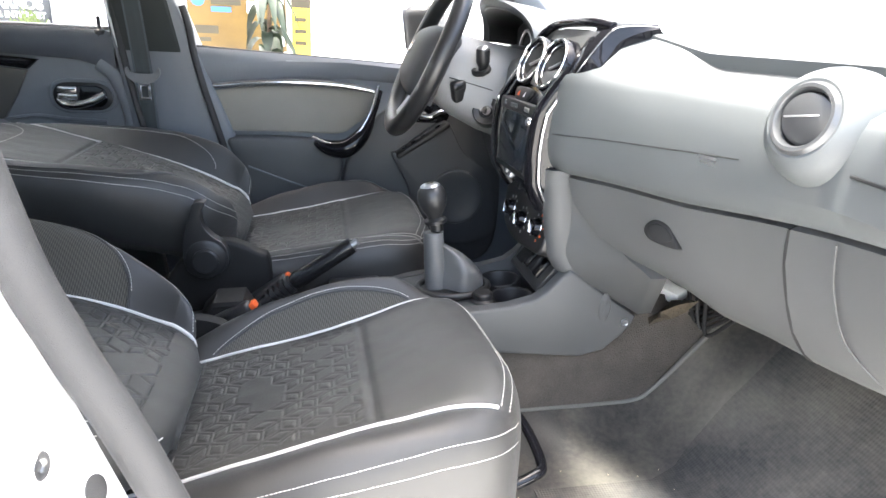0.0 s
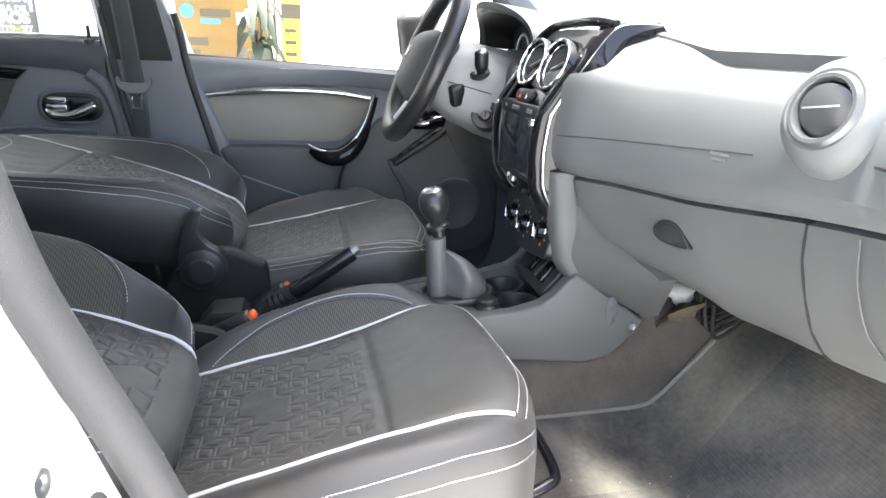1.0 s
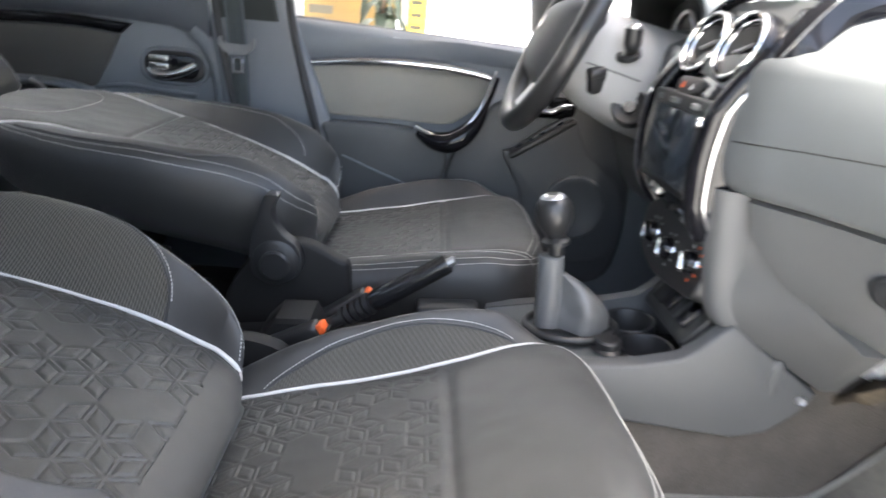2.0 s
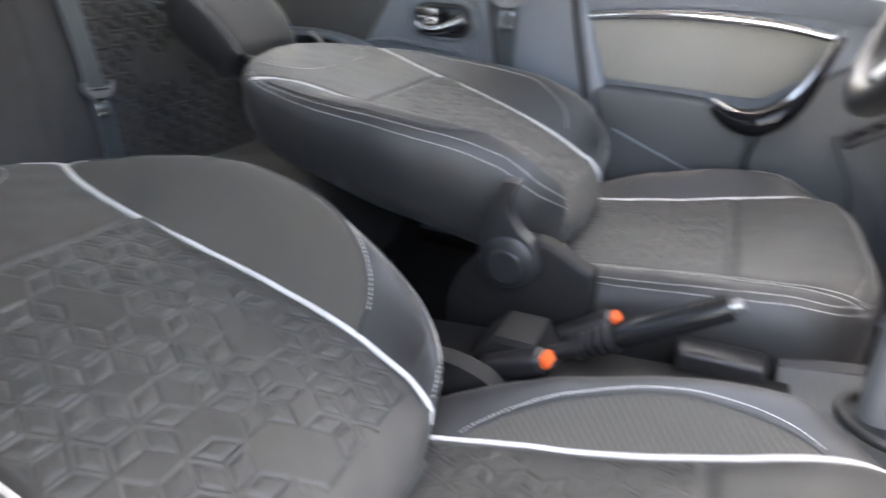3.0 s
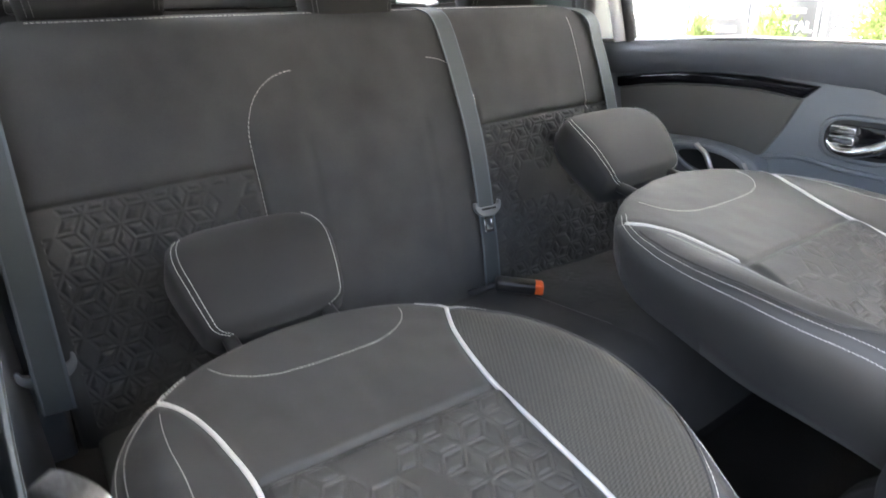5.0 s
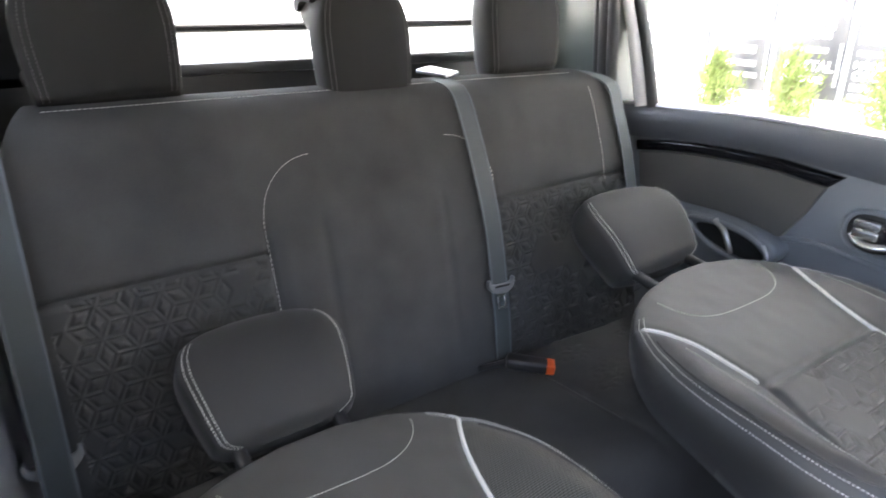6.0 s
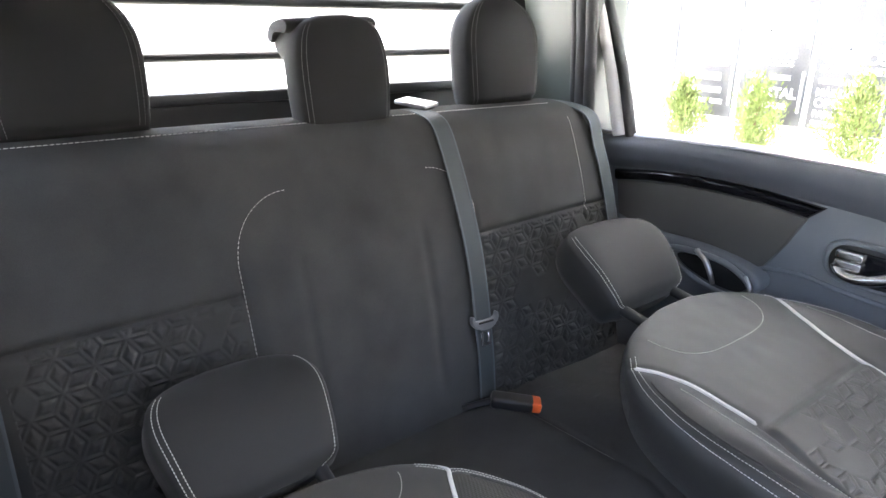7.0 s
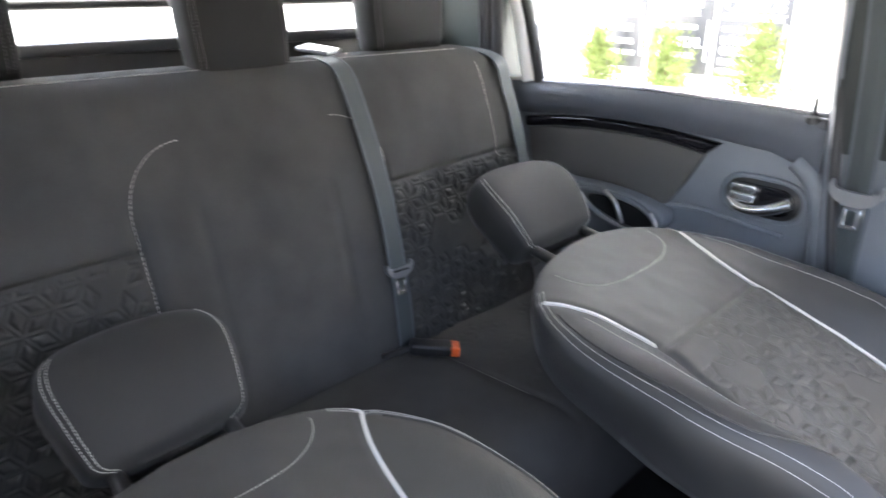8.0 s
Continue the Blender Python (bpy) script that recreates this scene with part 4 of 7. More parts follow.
def rear_headrest(x, y, z0, w, h, d, hook, label):
    hr = thing("headrest", (x, y, z0), label, "headrest", "rear headrests")
    lean = radians(6)

    def body(s):
        e = 4.5 if hook else 2.8
        return max(0.02, 1 - clamp((s - 0.55 * h) / (0.45 * h)) ** e) ** (1 / e) * max(0.45, 1 - clamp((0.10 * h - s) / (0.1 * h)) ** 2) ** 0.5

    def wid(s):
        t = clamp((s - 0.45 * h) / (0.55 * h))
        return w / 2 * (0.93 + 0.07 * math.sin(math.pi * s / h)) * max(0.05, 1 - (0.62 if not hook else 0.25) * t ** 3.0) * (max(0.1, 1 - clamp((s - 0.8 * h) / (0.2 * h)) ** 3) ** (1 / 3))

    def at(a, s, n):
        return Vector((x + a, y - math.sin(lean) * s + math.cos(lean) * n, z0 + math.cos(lean) * s + math.sin(lean) * n))

    def face(a, s):
        return d * 0.45 + d * 0.10 * math.sin(math.pi * s / h)
    cover = pillow("cover", steps(0, 0.12 * h, 6)[:-1] + steps(0.12 * h, 0.75 * h, 14)[:-1] + steps(0.75 * h, h, 16), wid, lambda a, s: face(a, s) * body(s), lambda a, s: -(d * (0.45 + (0.75 * smooth(s, 0.62 * h, 0.82 * h) if hook else 0.0))) * body(s), at, hr, [CLOTH_HEAD_REAR], "charcoal cloth cover, darkened for its backlit face", p=4.5, nt=40, nb=16, mid=0.0)
    lines = []
    for sgn in (-1, 1):
        for k in (0.80, 0.88):
            lines.append([at(sgn * wid(q) * k, q, face(0, q) * body(q) * (1 - k ** 4.5) ** (1 / 4.5) + 0.0012) for q in steps(0.01, 0.93 * h, 50)])
    v, f = threads(lines, 0.004, 0.0014, 0.00055)
    make("stitching", v, f, THREAD_DIM, cover, "dim double stitching")
    if hook:
        prof = flat_curve([(0.015, 0.93), (0.0, 0.985), (-0.035, 0.998), (-0.070, 0.975), (-0.090, 0.91), (-0.094, 0.85), (-0.084, 0.82), (-0.074, 0.84), (-0.066, 0.88), (-0.045, 0.90), (0.0, 0.87)], 5)
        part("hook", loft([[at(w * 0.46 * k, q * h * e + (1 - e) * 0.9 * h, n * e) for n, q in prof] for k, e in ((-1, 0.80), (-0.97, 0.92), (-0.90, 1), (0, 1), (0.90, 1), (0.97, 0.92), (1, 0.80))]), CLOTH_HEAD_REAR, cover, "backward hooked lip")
    for a in (-0.055, 0.055):
        part("post", tube([at(a, 0.05, -0.005), at(a, -0.06, -0.005)], 0.006, 10), CHROME, hr, "chrome post")
        part("sleeve", lathe([(0.0, 0.012), (0.012, 0.012), (0.016, 0.004), (0.016, -0.03)], Matrix.Translation(at(a, -0.012 - 0.0, -0.005)), 16), BLACK, hr)
    return hr


rear_headrest(0.455, -1.06, 1.244, 0.228, 0.225, 0.10, False, "charcoal cloth outer headrest on the bench")
rear_headrest(0.028, -1.025, 1.204, 0.188, 0.205, 0.100, True, "charcoal cloth middle headrest with a hooked top")
rear_headrest(-0.366, -1.06, 1.214, 0.208, 0.228, 0.10, False, "charcoal cloth outer headrest on the bench")


# ---- far front door (driver's side), closed ----
d1 = thing("door_1", (-0.72, 0.4, 0.45), "dark slate driver door trim with taupe cloth insert and chrome strip", "car door", kind="structure")
part("panel", plate([(-0.112, 1.098), (-0.04, 0.888), (0.02, 0.700), (0.05, 0.44), (0.95, 0.44), (0.95, 1.05), (0.75, 1.052), (0.43, 1.066), (0.1, 1.084)], -0.80, -0.695, "x", 0.01), DOOR, d1)
part("upper_rail", loft([[(-0.70, y, z1), (-0.70, y, z0), (-0.683, y, z0 - 0.002), (-0.672, y, z0 + 0.012), (-0.668, y, z0 + 0.04), (-0.674, y, z1 - 0.012), (-0.69, y, z1 + 0.003)]
    for y, z0, z1 in ((-0.106, 1.008, 1.098), (0.0, 1.022, 1.094), (0.14, 1.034, 1.088), (0.30, 1.036, 1.080), (0.45, 1.026, 1.072), (0.62, 1.01, 1.064), (0.95, 0.99, 1.052))]), DOOR, d1, "soft slate top rail")
part("window_seal", tube([(-0.702, -0.11, 1.100), (-0.702, 0.43, 1.073), (-0.702, 0.9, 1.052)], 0.006, 8), SEAL, d1, "black window seal")
part("cloth_insert", plate(flat_curve([(-0.057, 0.992), (0.05, 1.004), (0.143, 1.008), (0.293, 1.005), (0.382, 0.994), (0.366, 0.945), (0.315, 0.900), (0.276, 0.882), (0.138, 0.884), (-0.02, 0.886), (-0.034, 0.905)], 5), -0.70, -0.681, "x", 0.006), INSERT, d1, "taupe cloth insert")
part("chrome_strip", tube(curve([(-0.680, -0.062, 1.001), (-0.677, 0.03, 1.012), (-0.675, 0.144, 1.019), (-0.673, 0.263, 1.017), (-0.668, 0.345, 1.008), (-0.664, 0.39, 0.998)], 8), lambda t: 0.0095 + 0.0040 * math.sin(math.pi * t) - 0.003 * t, 12), CHROME, d1, "polished chrome strip")
handle_arc = [(-0.640, 0.212, 0.866), (-0.628, 0.255, 0.850), (-0.622, 0.298, 0.853), (-0.626, 0.340, 0.888), (-0.640, 0.372, 0.945), (-0.660, 0.391, 1.005)]
pull = part("pull_handle", tube(curve(handle_arc, 8), lambda t: 0.008 + 0.021 * math.sin(math.pi * min(1, t * 1.25 + 0.02)) ** 0.8, 16, flat=0.9), PIANO, d1, "gloss black pull handle")
part("chrome_edge", tube(curve([(x + 0.010, y - 0.006, z + 0.014) for x, y, z in handle_arc], 8), 0.0052, 10), CHROME, pull, "thin chrome edge")
part("armrest", plate(flat_curve([(-0.022, 0.862), (0.02, 0.872), (0.206, 0.868), (0.262, 0.845), (0.290, 0.800), (0.278, 0.745), (0.25, 0.660), (0.05, 0.64), (0.022, 0.70), (-0.01, 0.82)], 6), -0.70, -0.655, "x", 0.014, 4), GREY, d1, "grey armrest and door pocket")
part("crease", tube([(-0.6535, 0.03, 0.792), (-0.6525, 0.12, 0.757), (-0.6535, 0.215, 0.722)], 0.0025, 6), DOOR, d1)
part("lower_panel", plate(flat_curve([(0.300, 0.812), (0.345, 0.870), (0.400, 0.945), (0.52, 0.985), (0.64, 0.98), (0.74, 0.90), (0.75, 0.55), (0.6, 0.48), (0.30, 0.50), (0.285, 0.70)], 6), -0.70, -0.675, "x", 0.010, 3), DOOR_LOW, d1, "charcoal lower door panel")
part("switch_pod", plate(flat_curve([(0.428, 0.826), (0.45, 0.842), (0.56, 0.922), (0.592, 0.912), (0.635, 0.84), (0.72, 0.76), (0.74, 0.60), (0.62, 0.56), (0.50, 0.62), (0.478, 0.73)], 6), -0.69, -0.652, "x", 0.010, 3), DOOR_LOW, d1, "charcoal switch pod and speaker housing")
pod = part("switch_plate", moved(box((0.052, 0.175, 0.016), 0.006, 3), pose(-0.652, 0.512, 0.874, 33)), BLACK, d1, "black window switch plate")
for k, y in enumerate((0.462, 0.488, 0.514, 0.556)):
    part("switch", moved(box((0.018, 0.017, 0.012), 0.004, 2), pose(-0.650, y, 0.874 + (y - 0.512) * 0.65 + 0.006, 33)), PIANO, pod)
part("speaker_grille", moved(lathe([(0.0, 0.006), (0.060, 0.005), (0.072, 0.010), (0.080, 0.008), (0.084, 0.0)], None, 40), pose(-0.653, 0.617, 0.705, 0, 90)), DOOR_LOW, d1, "round charcoal speaker grille")
ih = part("handle_bezel", moved(plate(rounded(-0.055, 0.055, -0.026, 0.026, 0.025), 0.0, 0.012, "z", 0.004), pose(-0.676, 0.535, 0.945, 90, 0, 90)), PIANO, d1, "gloss black handle recess")
part("door_handle", tube(curve([(-0.662, 0.505, 0.938), (-0.655, 0.53, 0.938), (-0.655, 0.555, 0.950), (-0.66, 0.575, 0.952)], 6), 0.008, 10), CHROME, ih, "chrome inner handle")
part("door_seal", tube(curve([(-0.650, -0.110, 1.20), (-0.652, -0.098, 1.15), (-0.652, -0.090, 1.086), (-0.652, -0.072, 1.002), (-0.652, -0.042, 0.886), (-0.652, -0.007, 0.748), (-0.658, 0.030, 0.50)], 6), 0.009, 10), SEAL, d1, "black door seal")
# window frame and outside mirror
part("window_frame", tube(curve([(-0.70, -0.125, 1.10), (-0.665, -0.165, 1.35), (-0.61, -0.19, 1.585), (-0.60, 0.10, 1.60), (-0.61, 0.36, 1.57), (-0.66, 0.66, 1.34), (-0.70, 0.90, 1.06)], 6), 0.016, 10), SEAL, d1, "black window frame")
mirror = thing("wing_mirror", (-0.80, 0.53, 1.05), "dark wing mirror outside the driver window", "wing mirror")
part("housing", box((0.20, 0.10, 0.15), 0.035, 4, pose(-0.93, 0.555, 1.165, 8, 0, -24)), BLACK, mirror, "dark mirror housing")
part("mirror_glass", box((0.165, 0.004, 0.115), 0.0015, 1, pose(-0.940, 0.5105, 1.168, 8, 0, -24)), CHROME, mirror)
part("foot", box((0.12, 0.05, 0.04), 0.012, 3, pose(-0.80, 0.57, 1.09, 0, 0, 0)), BLACK, mirror)

# ---- far rear door, closed ----
d2 = thing("door_2", (-0.74, -0.65, 0.45), "dark slate rear door trim with taupe cloth insert and gloss black strip", "car door", kind="structure")
part("panel", plate([(-1.06, 1.105), (-1.05, 0.44), (-0.22, 0.44), (-0.258, 0.90), (-0.282, 1.10), (-0.29, 1.128), (-0.60, 1.130), (-0.92, 1.122)], -0.80, -0.700, "x", 0.008), DOOR, d2)
part("upper_rail", loft([[(-0.705, y, z1), (-0.705, y, z0), (-0.690, y, z0 - 0.002), (-0.680, y, z0 + 0.012), (-0.676, y, (z0 + z1) / 2), (-0.682, y, z1 - 0.010), (-0.698, y, z1 + 0.003)]
    for y, z0, z1 in ((-1.050, 1.042, 1.110), (-0.97, 1.046, 1.120), (-0.80, 1.066, 1.128), (-0.66, 1.072, 1.132), (-0.49, 1.066, 1.134), (-0.38, 1.060, 1.134), (-0.32, 1.042, 1.130), (-0.288, 1.00, 1.122))]), DOOR_TOP, d2, "dark soft slate top rail")
part("door_seal", tube(curve([(-0.694, -0.290, 1.13), (-0.694, -0.278, 1.05), (-0.694, -0.256, 0.90), (-0.694, -0.232, 0.60)], 6), 0.009, 10), SEAL, d2, "black door seal")
part("pillar_seal", tube(curve([(-0.648, -0.275, 1.22), (-0.653, -0.263, 1.094), (-0.653, -0.25, 1.006), (-0.653, -0.233, 0.913), (-0.655, -0.19, 0.70)], 6), 0.009, 10), SEAL, d2, "black door seal by the pillar")
part("rail_arm", tube(curve([(-0.692, -0.33, 1.05), (-0.690, -0.295, 1.02), (-0.690, -0.272, 0.96), (-0.690, -0.262, 0.88), (-0.692, -0.25, 0.70)], 6), 0.020, 12), DOOR, d2, "rail turning down along the door edge")
part("window_seal", tube([(-0.702, -1.04, 1.118), (-0.702, -0.66, 1.137), (-0.702, -0.29, 1.136)], 0.006, 8), SATIN, d2, "bright window seal")
part("gloss_strip", plate([(-0.972, 1.010), (-0.88, 1.026), (-0.793, 1.035), (-0.70, 1.040), (-0.60, 1.040), (-0.502, 1.030), (-0.474, 1.055), (-0.60, 1.064), (-0.70, 1.064), (-0.796, 1.059), (-0.88, 1.050), (-0.976, 1.035)], -0.71, -0.683, "x", 0.010, 4), PIANO, d2, "gloss black strip")
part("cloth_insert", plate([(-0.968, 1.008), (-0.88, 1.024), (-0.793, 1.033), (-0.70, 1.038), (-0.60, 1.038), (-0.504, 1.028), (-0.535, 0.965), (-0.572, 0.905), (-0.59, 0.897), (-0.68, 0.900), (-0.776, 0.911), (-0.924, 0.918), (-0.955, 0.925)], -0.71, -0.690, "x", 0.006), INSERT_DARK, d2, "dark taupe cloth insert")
bez = part("handle_bezel", moved(plate(rounded(-0.072, 0.072, -0.037, 0.037, 0.036, 8), 0.0, 0.014, "z", 0.005), pose(-0.703, -0.380, 0.965, 90, 0, 90)), BLACK, d2, "black oval handle recess")
part("cup", moved(plate(rounded(-0.060, 0.060, -0.027, 0.027, 0.026, 8), 0.0, 0.004, "z", 0.002), pose(-0.689, -0.380, 0.965, 90, 0, 90)), PIANO, bez, "gloss black recess")
part("rim", moved(tube([(0.076 * math.copysign(abs(math.cos(a)) ** 0.6, math.cos(a)), 0.040 * math.copysign(abs(math.sin(a)) ** 0.75, math.sin(a)), 0.006) for a in [2 * math.pi * k / 48 for k in range(48)]], 0.0055, 10, True), pose(-0.700, -0.380, 0.965, 90, 0, 90)), DOOR, bez, "slate rim round the recess")
hnd = part("door_handle", tube(curve([(-0.684, -0.436, 0.958), (-0.674, -0.418, 0.947), (-0.671, -0.388, 0.945), (-0.671, -0.352, 0.957), (-0.676, -0.322, 0.974)], 6), lambda t: 0.0150 - 0.009 * abs(t - 0.8), 14, flat=0.8), CHROME, bez, "chrome inner handle")
for z, h in ((0.983, 0.0085), (0.964, 0.0095)):
    part("thumb_pad", moved(plate(rounded(-0.024, 0.024, -h, h, 0.006, 5), 0, 0.012, "z", 0.004, 3), pose(-0.686, -0.412, z, 90, 0, 90)), CHROME, hnd, "chrome thumb pad")
part("pocket", plate(flat_curve([(-0.80, 0.915), (-0.69, 0.918), (-0.59, 0.905), (-0.556, 0.880), (-0.575, 0.845), (-0.66, 0.80), (-0.80, 0.79), (-0.95, 0.80), (-0.96, 0.90)], 6), -0.70, -0.655, "x", 0.012, 4), DOOR, d2, "moulded door pull and pocket")
# No real hollow: a raised black plate gives the pull its inner shade.
part("pull_shade", plate(flat_curve([(-0.745, 0.893), (-0.66, 0.901), (-0.598, 0.891), (-0.578, 0.868), (-0.60, 0.848), (-0.66, 0.850), (-0.725, 0.868)], 6), -0.66, -0.6515, "x", 0.002), DARK, d2, "black plate painted in for the shade of the door pull hollow")
part("pull_rim", tube(curve([(-0.651, -0.770, 0.897), (-0.649, -0.70, 0.909), (-0.648, -0.63, 0.905), (-0.646, -0.582, 0.886), (-0.646, -0.568, 0.862), (-0.648, -0.59, 0.838), (-0.650, -0.66, 0.838), (-0.651, -0.73, 0.860)], 6, True), 0.0065, 10, True), DOOR, d2, "moulded rim of the pull")
part("pull_lip", tube(curve([(-0.650, -0.700, 0.912), (-0.642, -0.672, 0.900), (-0.641, -0.655, 0.872), (-0.646, -0.650, 0.852)], 6), lambda t: 0.007 - 0.002 * t, 10), SATIN, d2, "bright pull divider")
part("pull_lip", tube(curve([(-0.644, -0.580, 0.893), (-0.641, -0.566, 0.872), (-0.643, -0.572, 0.850)], 6), 0.004, 8), SATIN, d2, "bright pull edge")
part("lower_crease", tube(curve([(-0.698, -0.575, 0.90), (-0.696, -0.50, 0.912), (-0.696, -0.424, 0.905), (-0.696, -0.33, 0.90)], 6), 0.006, 8), DOOR, d2)
part("lock_pin", lathe([(0.014, -0.02), (0.012, -0.004), (0.006, 0.0), (0.0045, 0.006), (0.0045, 0.026), (0.003, 0.030), (0.0, 0.030)], pose(-0.695, -0.322, 1.135), 14), BLACK, d2, "black lock pin")
part("front_frame_post", tube([(-0.657, -0.266, 1.095), (-0.655, -0.268, 1.105), (-0.655, -0.280, 1.167), (-0.650, -0.290, 1.225), (-0.63, -0.305, 1.38), (-0.58, -0.315, 1.60)], 0.008, 10), PAINT, d2, "white painted frame post")
part("window_frame", tube(curve([(-0.702, -0.945, 1.12), (-0.695, -0.985, 1.28), (-0.66, -1.02, 1.45), (-0.61, -1.0, 1.59), (-0.61, -0.6, 1.61), (-0.61, -0.30, 1.60), (-0.66, -0.295, 1.38), (-0.70, -0.285, 1.13)], 6), 0.014, 10), SEAL, d2, "black window frame")
part("frame_post", tube([(-0.70, -0.975, 1.12), (-0.688, -1.012, 1.30), (-0.65, -1.045, 1.48), (-0.61, -1.06, 1.60)], 0.020, 10), PAINT, d2, "white painted frame post")


def window_pane(name, corners, label):
    bm = bmesh.new()
    v = [bm.verts.new(c) for c in corners]
    w = [bm.verts.new((c[0] - 0.004 * (1 if c[0] > 0 else -1), c[1], c[2])) for c in corners]
    n = len(v)
    bm.faces.new(v)
    bm.faces.new(w[::-1])
    for k in range(n):
        bm.faces.new((v[k], w[k], w[(k + 1) % n], v[(k + 1) % n]))
    ob = tagged(part(name, bm, GLASS, None, label), category="car window", kind="structure")
    ob.visible_shadow = False
    return ob


window_pane("window_2", [(-0.708, -0.96, 1.11), (-0.708, -0.285, 1.12), (-0.62, -0.30, 1.60), (-0.62, -1.03, 1.59)], "clear rear door window glass")

# ---- seat belts ----
SLIDER = material("grey_belt_plastic", (0.16, 0.162, 0.165), 0.45, grain=900, bump=0.2, depth=0.0003)


def belt_tongue(name, m, label):
    t = thing(name, m.translation, label, "seat belt")
    wing = [(-0.041, 0.015), (-0.036, 0.019), (-0.029, 0.007), (0.0, 0.004), (0.029, 0.007), (0.036, 0.019), (0.041, 0.015), (0.040, 0.001), (0.030, -0.011), (0.014, -0.019), (-0.014, -0.019), (-0.030, -0.011), (-0.040, 0.001)]
    part("slider", moved(plate(flat_curve(wing, 4), -0.006, 0.007, "y", 0.004, 3), m), SLIDER, t, "grey plastic winged slider")
    part("slot", moved(box((0.046, 0.003, 0.005), 0.001, 1, pose(0, 0.0068, 0.000)), m), DARK, t)
    part("tongue", moved(join(box((0.030, 0.004, 0.016), 0.0015, 1, pose(0, 0.0, -0.020)), box((0.008, 0.004, 0.032), 0.0015, 1, pose(-0.011, 0, -0.040)), box((0.008, 0.004, 0.032), 0.0015, 1, pose(0.011, 0, -0.040)), box((0.030, 0.004, 0.009), 0.0015, 1, pose(0, 0, -0.058))), m), CHROME, t, "chrome tongue with a slot")
    return t


def strap(name, points, across, label, width=0.048):
    t = thing(name, points[-1], label, "seat belt")
    line = curve(points, 8)
    part("webbing", ribbon(line, width, 0.0022, across), WEBBING, t, "slate woven webbing")
    w = Vector(across).normalized()
    for s in (-1, 1):
        part("selvedge", ribbon([q + w * s * width * 0.44 for q in line], width * 0.10, 0.0032, across), SELVEDGE, t, "paler woven edge")
    return t


strap("seat_belt", [(-0.56, -0.245, 1.50), (-0.615, -0.228, 1.28), (-0.640, -0.215, 1.05), (-0.648, -0.212, 0.90), (-0.652, -0.205, 0.60)], (0.25, 1, 0), "slate belt webbing on the far centre pillar")
belt_tongue("belt_tongue", pose(-0.636, -0.214, 1.028, 0, 0, 90), "grey belt tongue hanging on the far pillar")
strap("seat_belt", [(0.590, -0.13, 1.45), (0.622, -0.135, 1.25), (0.648, -0.14, 1.05), (0.650, -0.14, 0.85), (0.652, -0.14, 0.60)], (-0.25, 1, 0), "slate belt webbing on the near centre pillar")
near_tongue = thing("belt_tongue", (0.632, -0.13, 1.05), "worn steel belt loop hanging beside the passenger seat", "seat belt")
NT = pose(0.626, -0.125, 1.052, 0, 0, 128) @ pose(0, 0, 0, 90)
part("loop", moved(plate(flat_curve([(-0.016, 0.018), (0.004, 0.020), (0.019, 0.012), (0.021, -0.006), (0.012, -0.018), (0.003, -0.008), (-0.007, -0.017), (-0.018, -0.008)], 6), -0.006, 0.007, "z", 0.0065, 5), NT), WORN_STEEL, near_tongue, "worn steel slider")
part("slot", moved(box((0.022, 0.004, 0.015), 0.002, 2, pose(0.0, 0.008, 0.001, 0, 0, -6)), NT), DARK, near_tongue)
# bench: middle belt over the backrest, outer belt over the shoulder
strap("seat_belt", [on_bench(-0.162, 0.621, 0.004), on_bench(-0.163, 0.604, 0.004)] + [on_bench(-0.164 - 0.008 * t, 0.575 - 0.545 * t, 0.006 + 0.010 * math.sin(math.pi * t)) for t in steps(0, 1, 7)], (1, 0, 0), "slate middle belt down the bench backrest", 0.040)
belt_tongue("belt_tongue", Matrix.Translation(on_bench(-0.170, 0.19, 0.019)) @ pose(0, 0, 0, 13, -4, 0) @ Matrix.Scale(0.78, 4), "grey belt tongue on the middle bench belt")
# Belt crossing the bench top; the sun on it is painted as satin silver.
part("sunlit_belt", box((0.050, 0.075, 0.008), 0.003, 3, pose(-0.150, -1.045, 1.240, -6, 2, 24)), SATIN, None)
tagged(bpy.data.objects["sunlit_belt"], "stretch of belt over the bench top, painted pale for sunlight", "belt guide")
strap("seat_belt", [(-0.535, -1.16, 1.18), (-0.538, -1.09, 1.205)] + [on_bench(-0.577 - 0.020 * t, 0.575 - 0.515 * t, 0.004) for t in steps(0, 1, 6)], (1, 0.1, 0), "slate outer belt at the end of the bench", 0.038)
strap("seat_belt", [(0.640, -1.12, 1.32), (0.638, -1.06, 1.25)] + [on_bench(0.608 + 0.018 * t, 0.56 - 0.50 * t, 0.008) for t in steps(0, 1, 6)], (1, -0.1, 0), "slate outer belt at the near end of the bench", 0.046)
belt_tongue("belt_tongue", pose(0.655, -0.845, 0.770, 10, 6, 0), "grey belt tongue on the near bench belt")


def buckle(m, label, length=0.10, k=1.0):
    b = thing("belt_buckle", m.translation, label, "belt buckle", "belt buckles")
    part("body", moved(box((0.034, length, 0.026), 0.008, 3, pose(0, -length / 2, 0)), m), BLACK, b)
    part("button", moved(join(box((0.025 * k, 0.012 * k * k, 0.016 * k), 0.004, 2, pose(0, 0.003, 0.001))), m), ORANGE, b, "orange release button")
    part("slot", moved(box((0.018, 0.003, 0.004), 0.001, 1, pose(0, 0.0115, -0.004)), m), DARK, b)
    part("stalk", moved(tube([(0, -length + 0.01, 0), (0, -length - 0.05, -0.03)], 0.007, 8), m), BLACK, b)
    return b


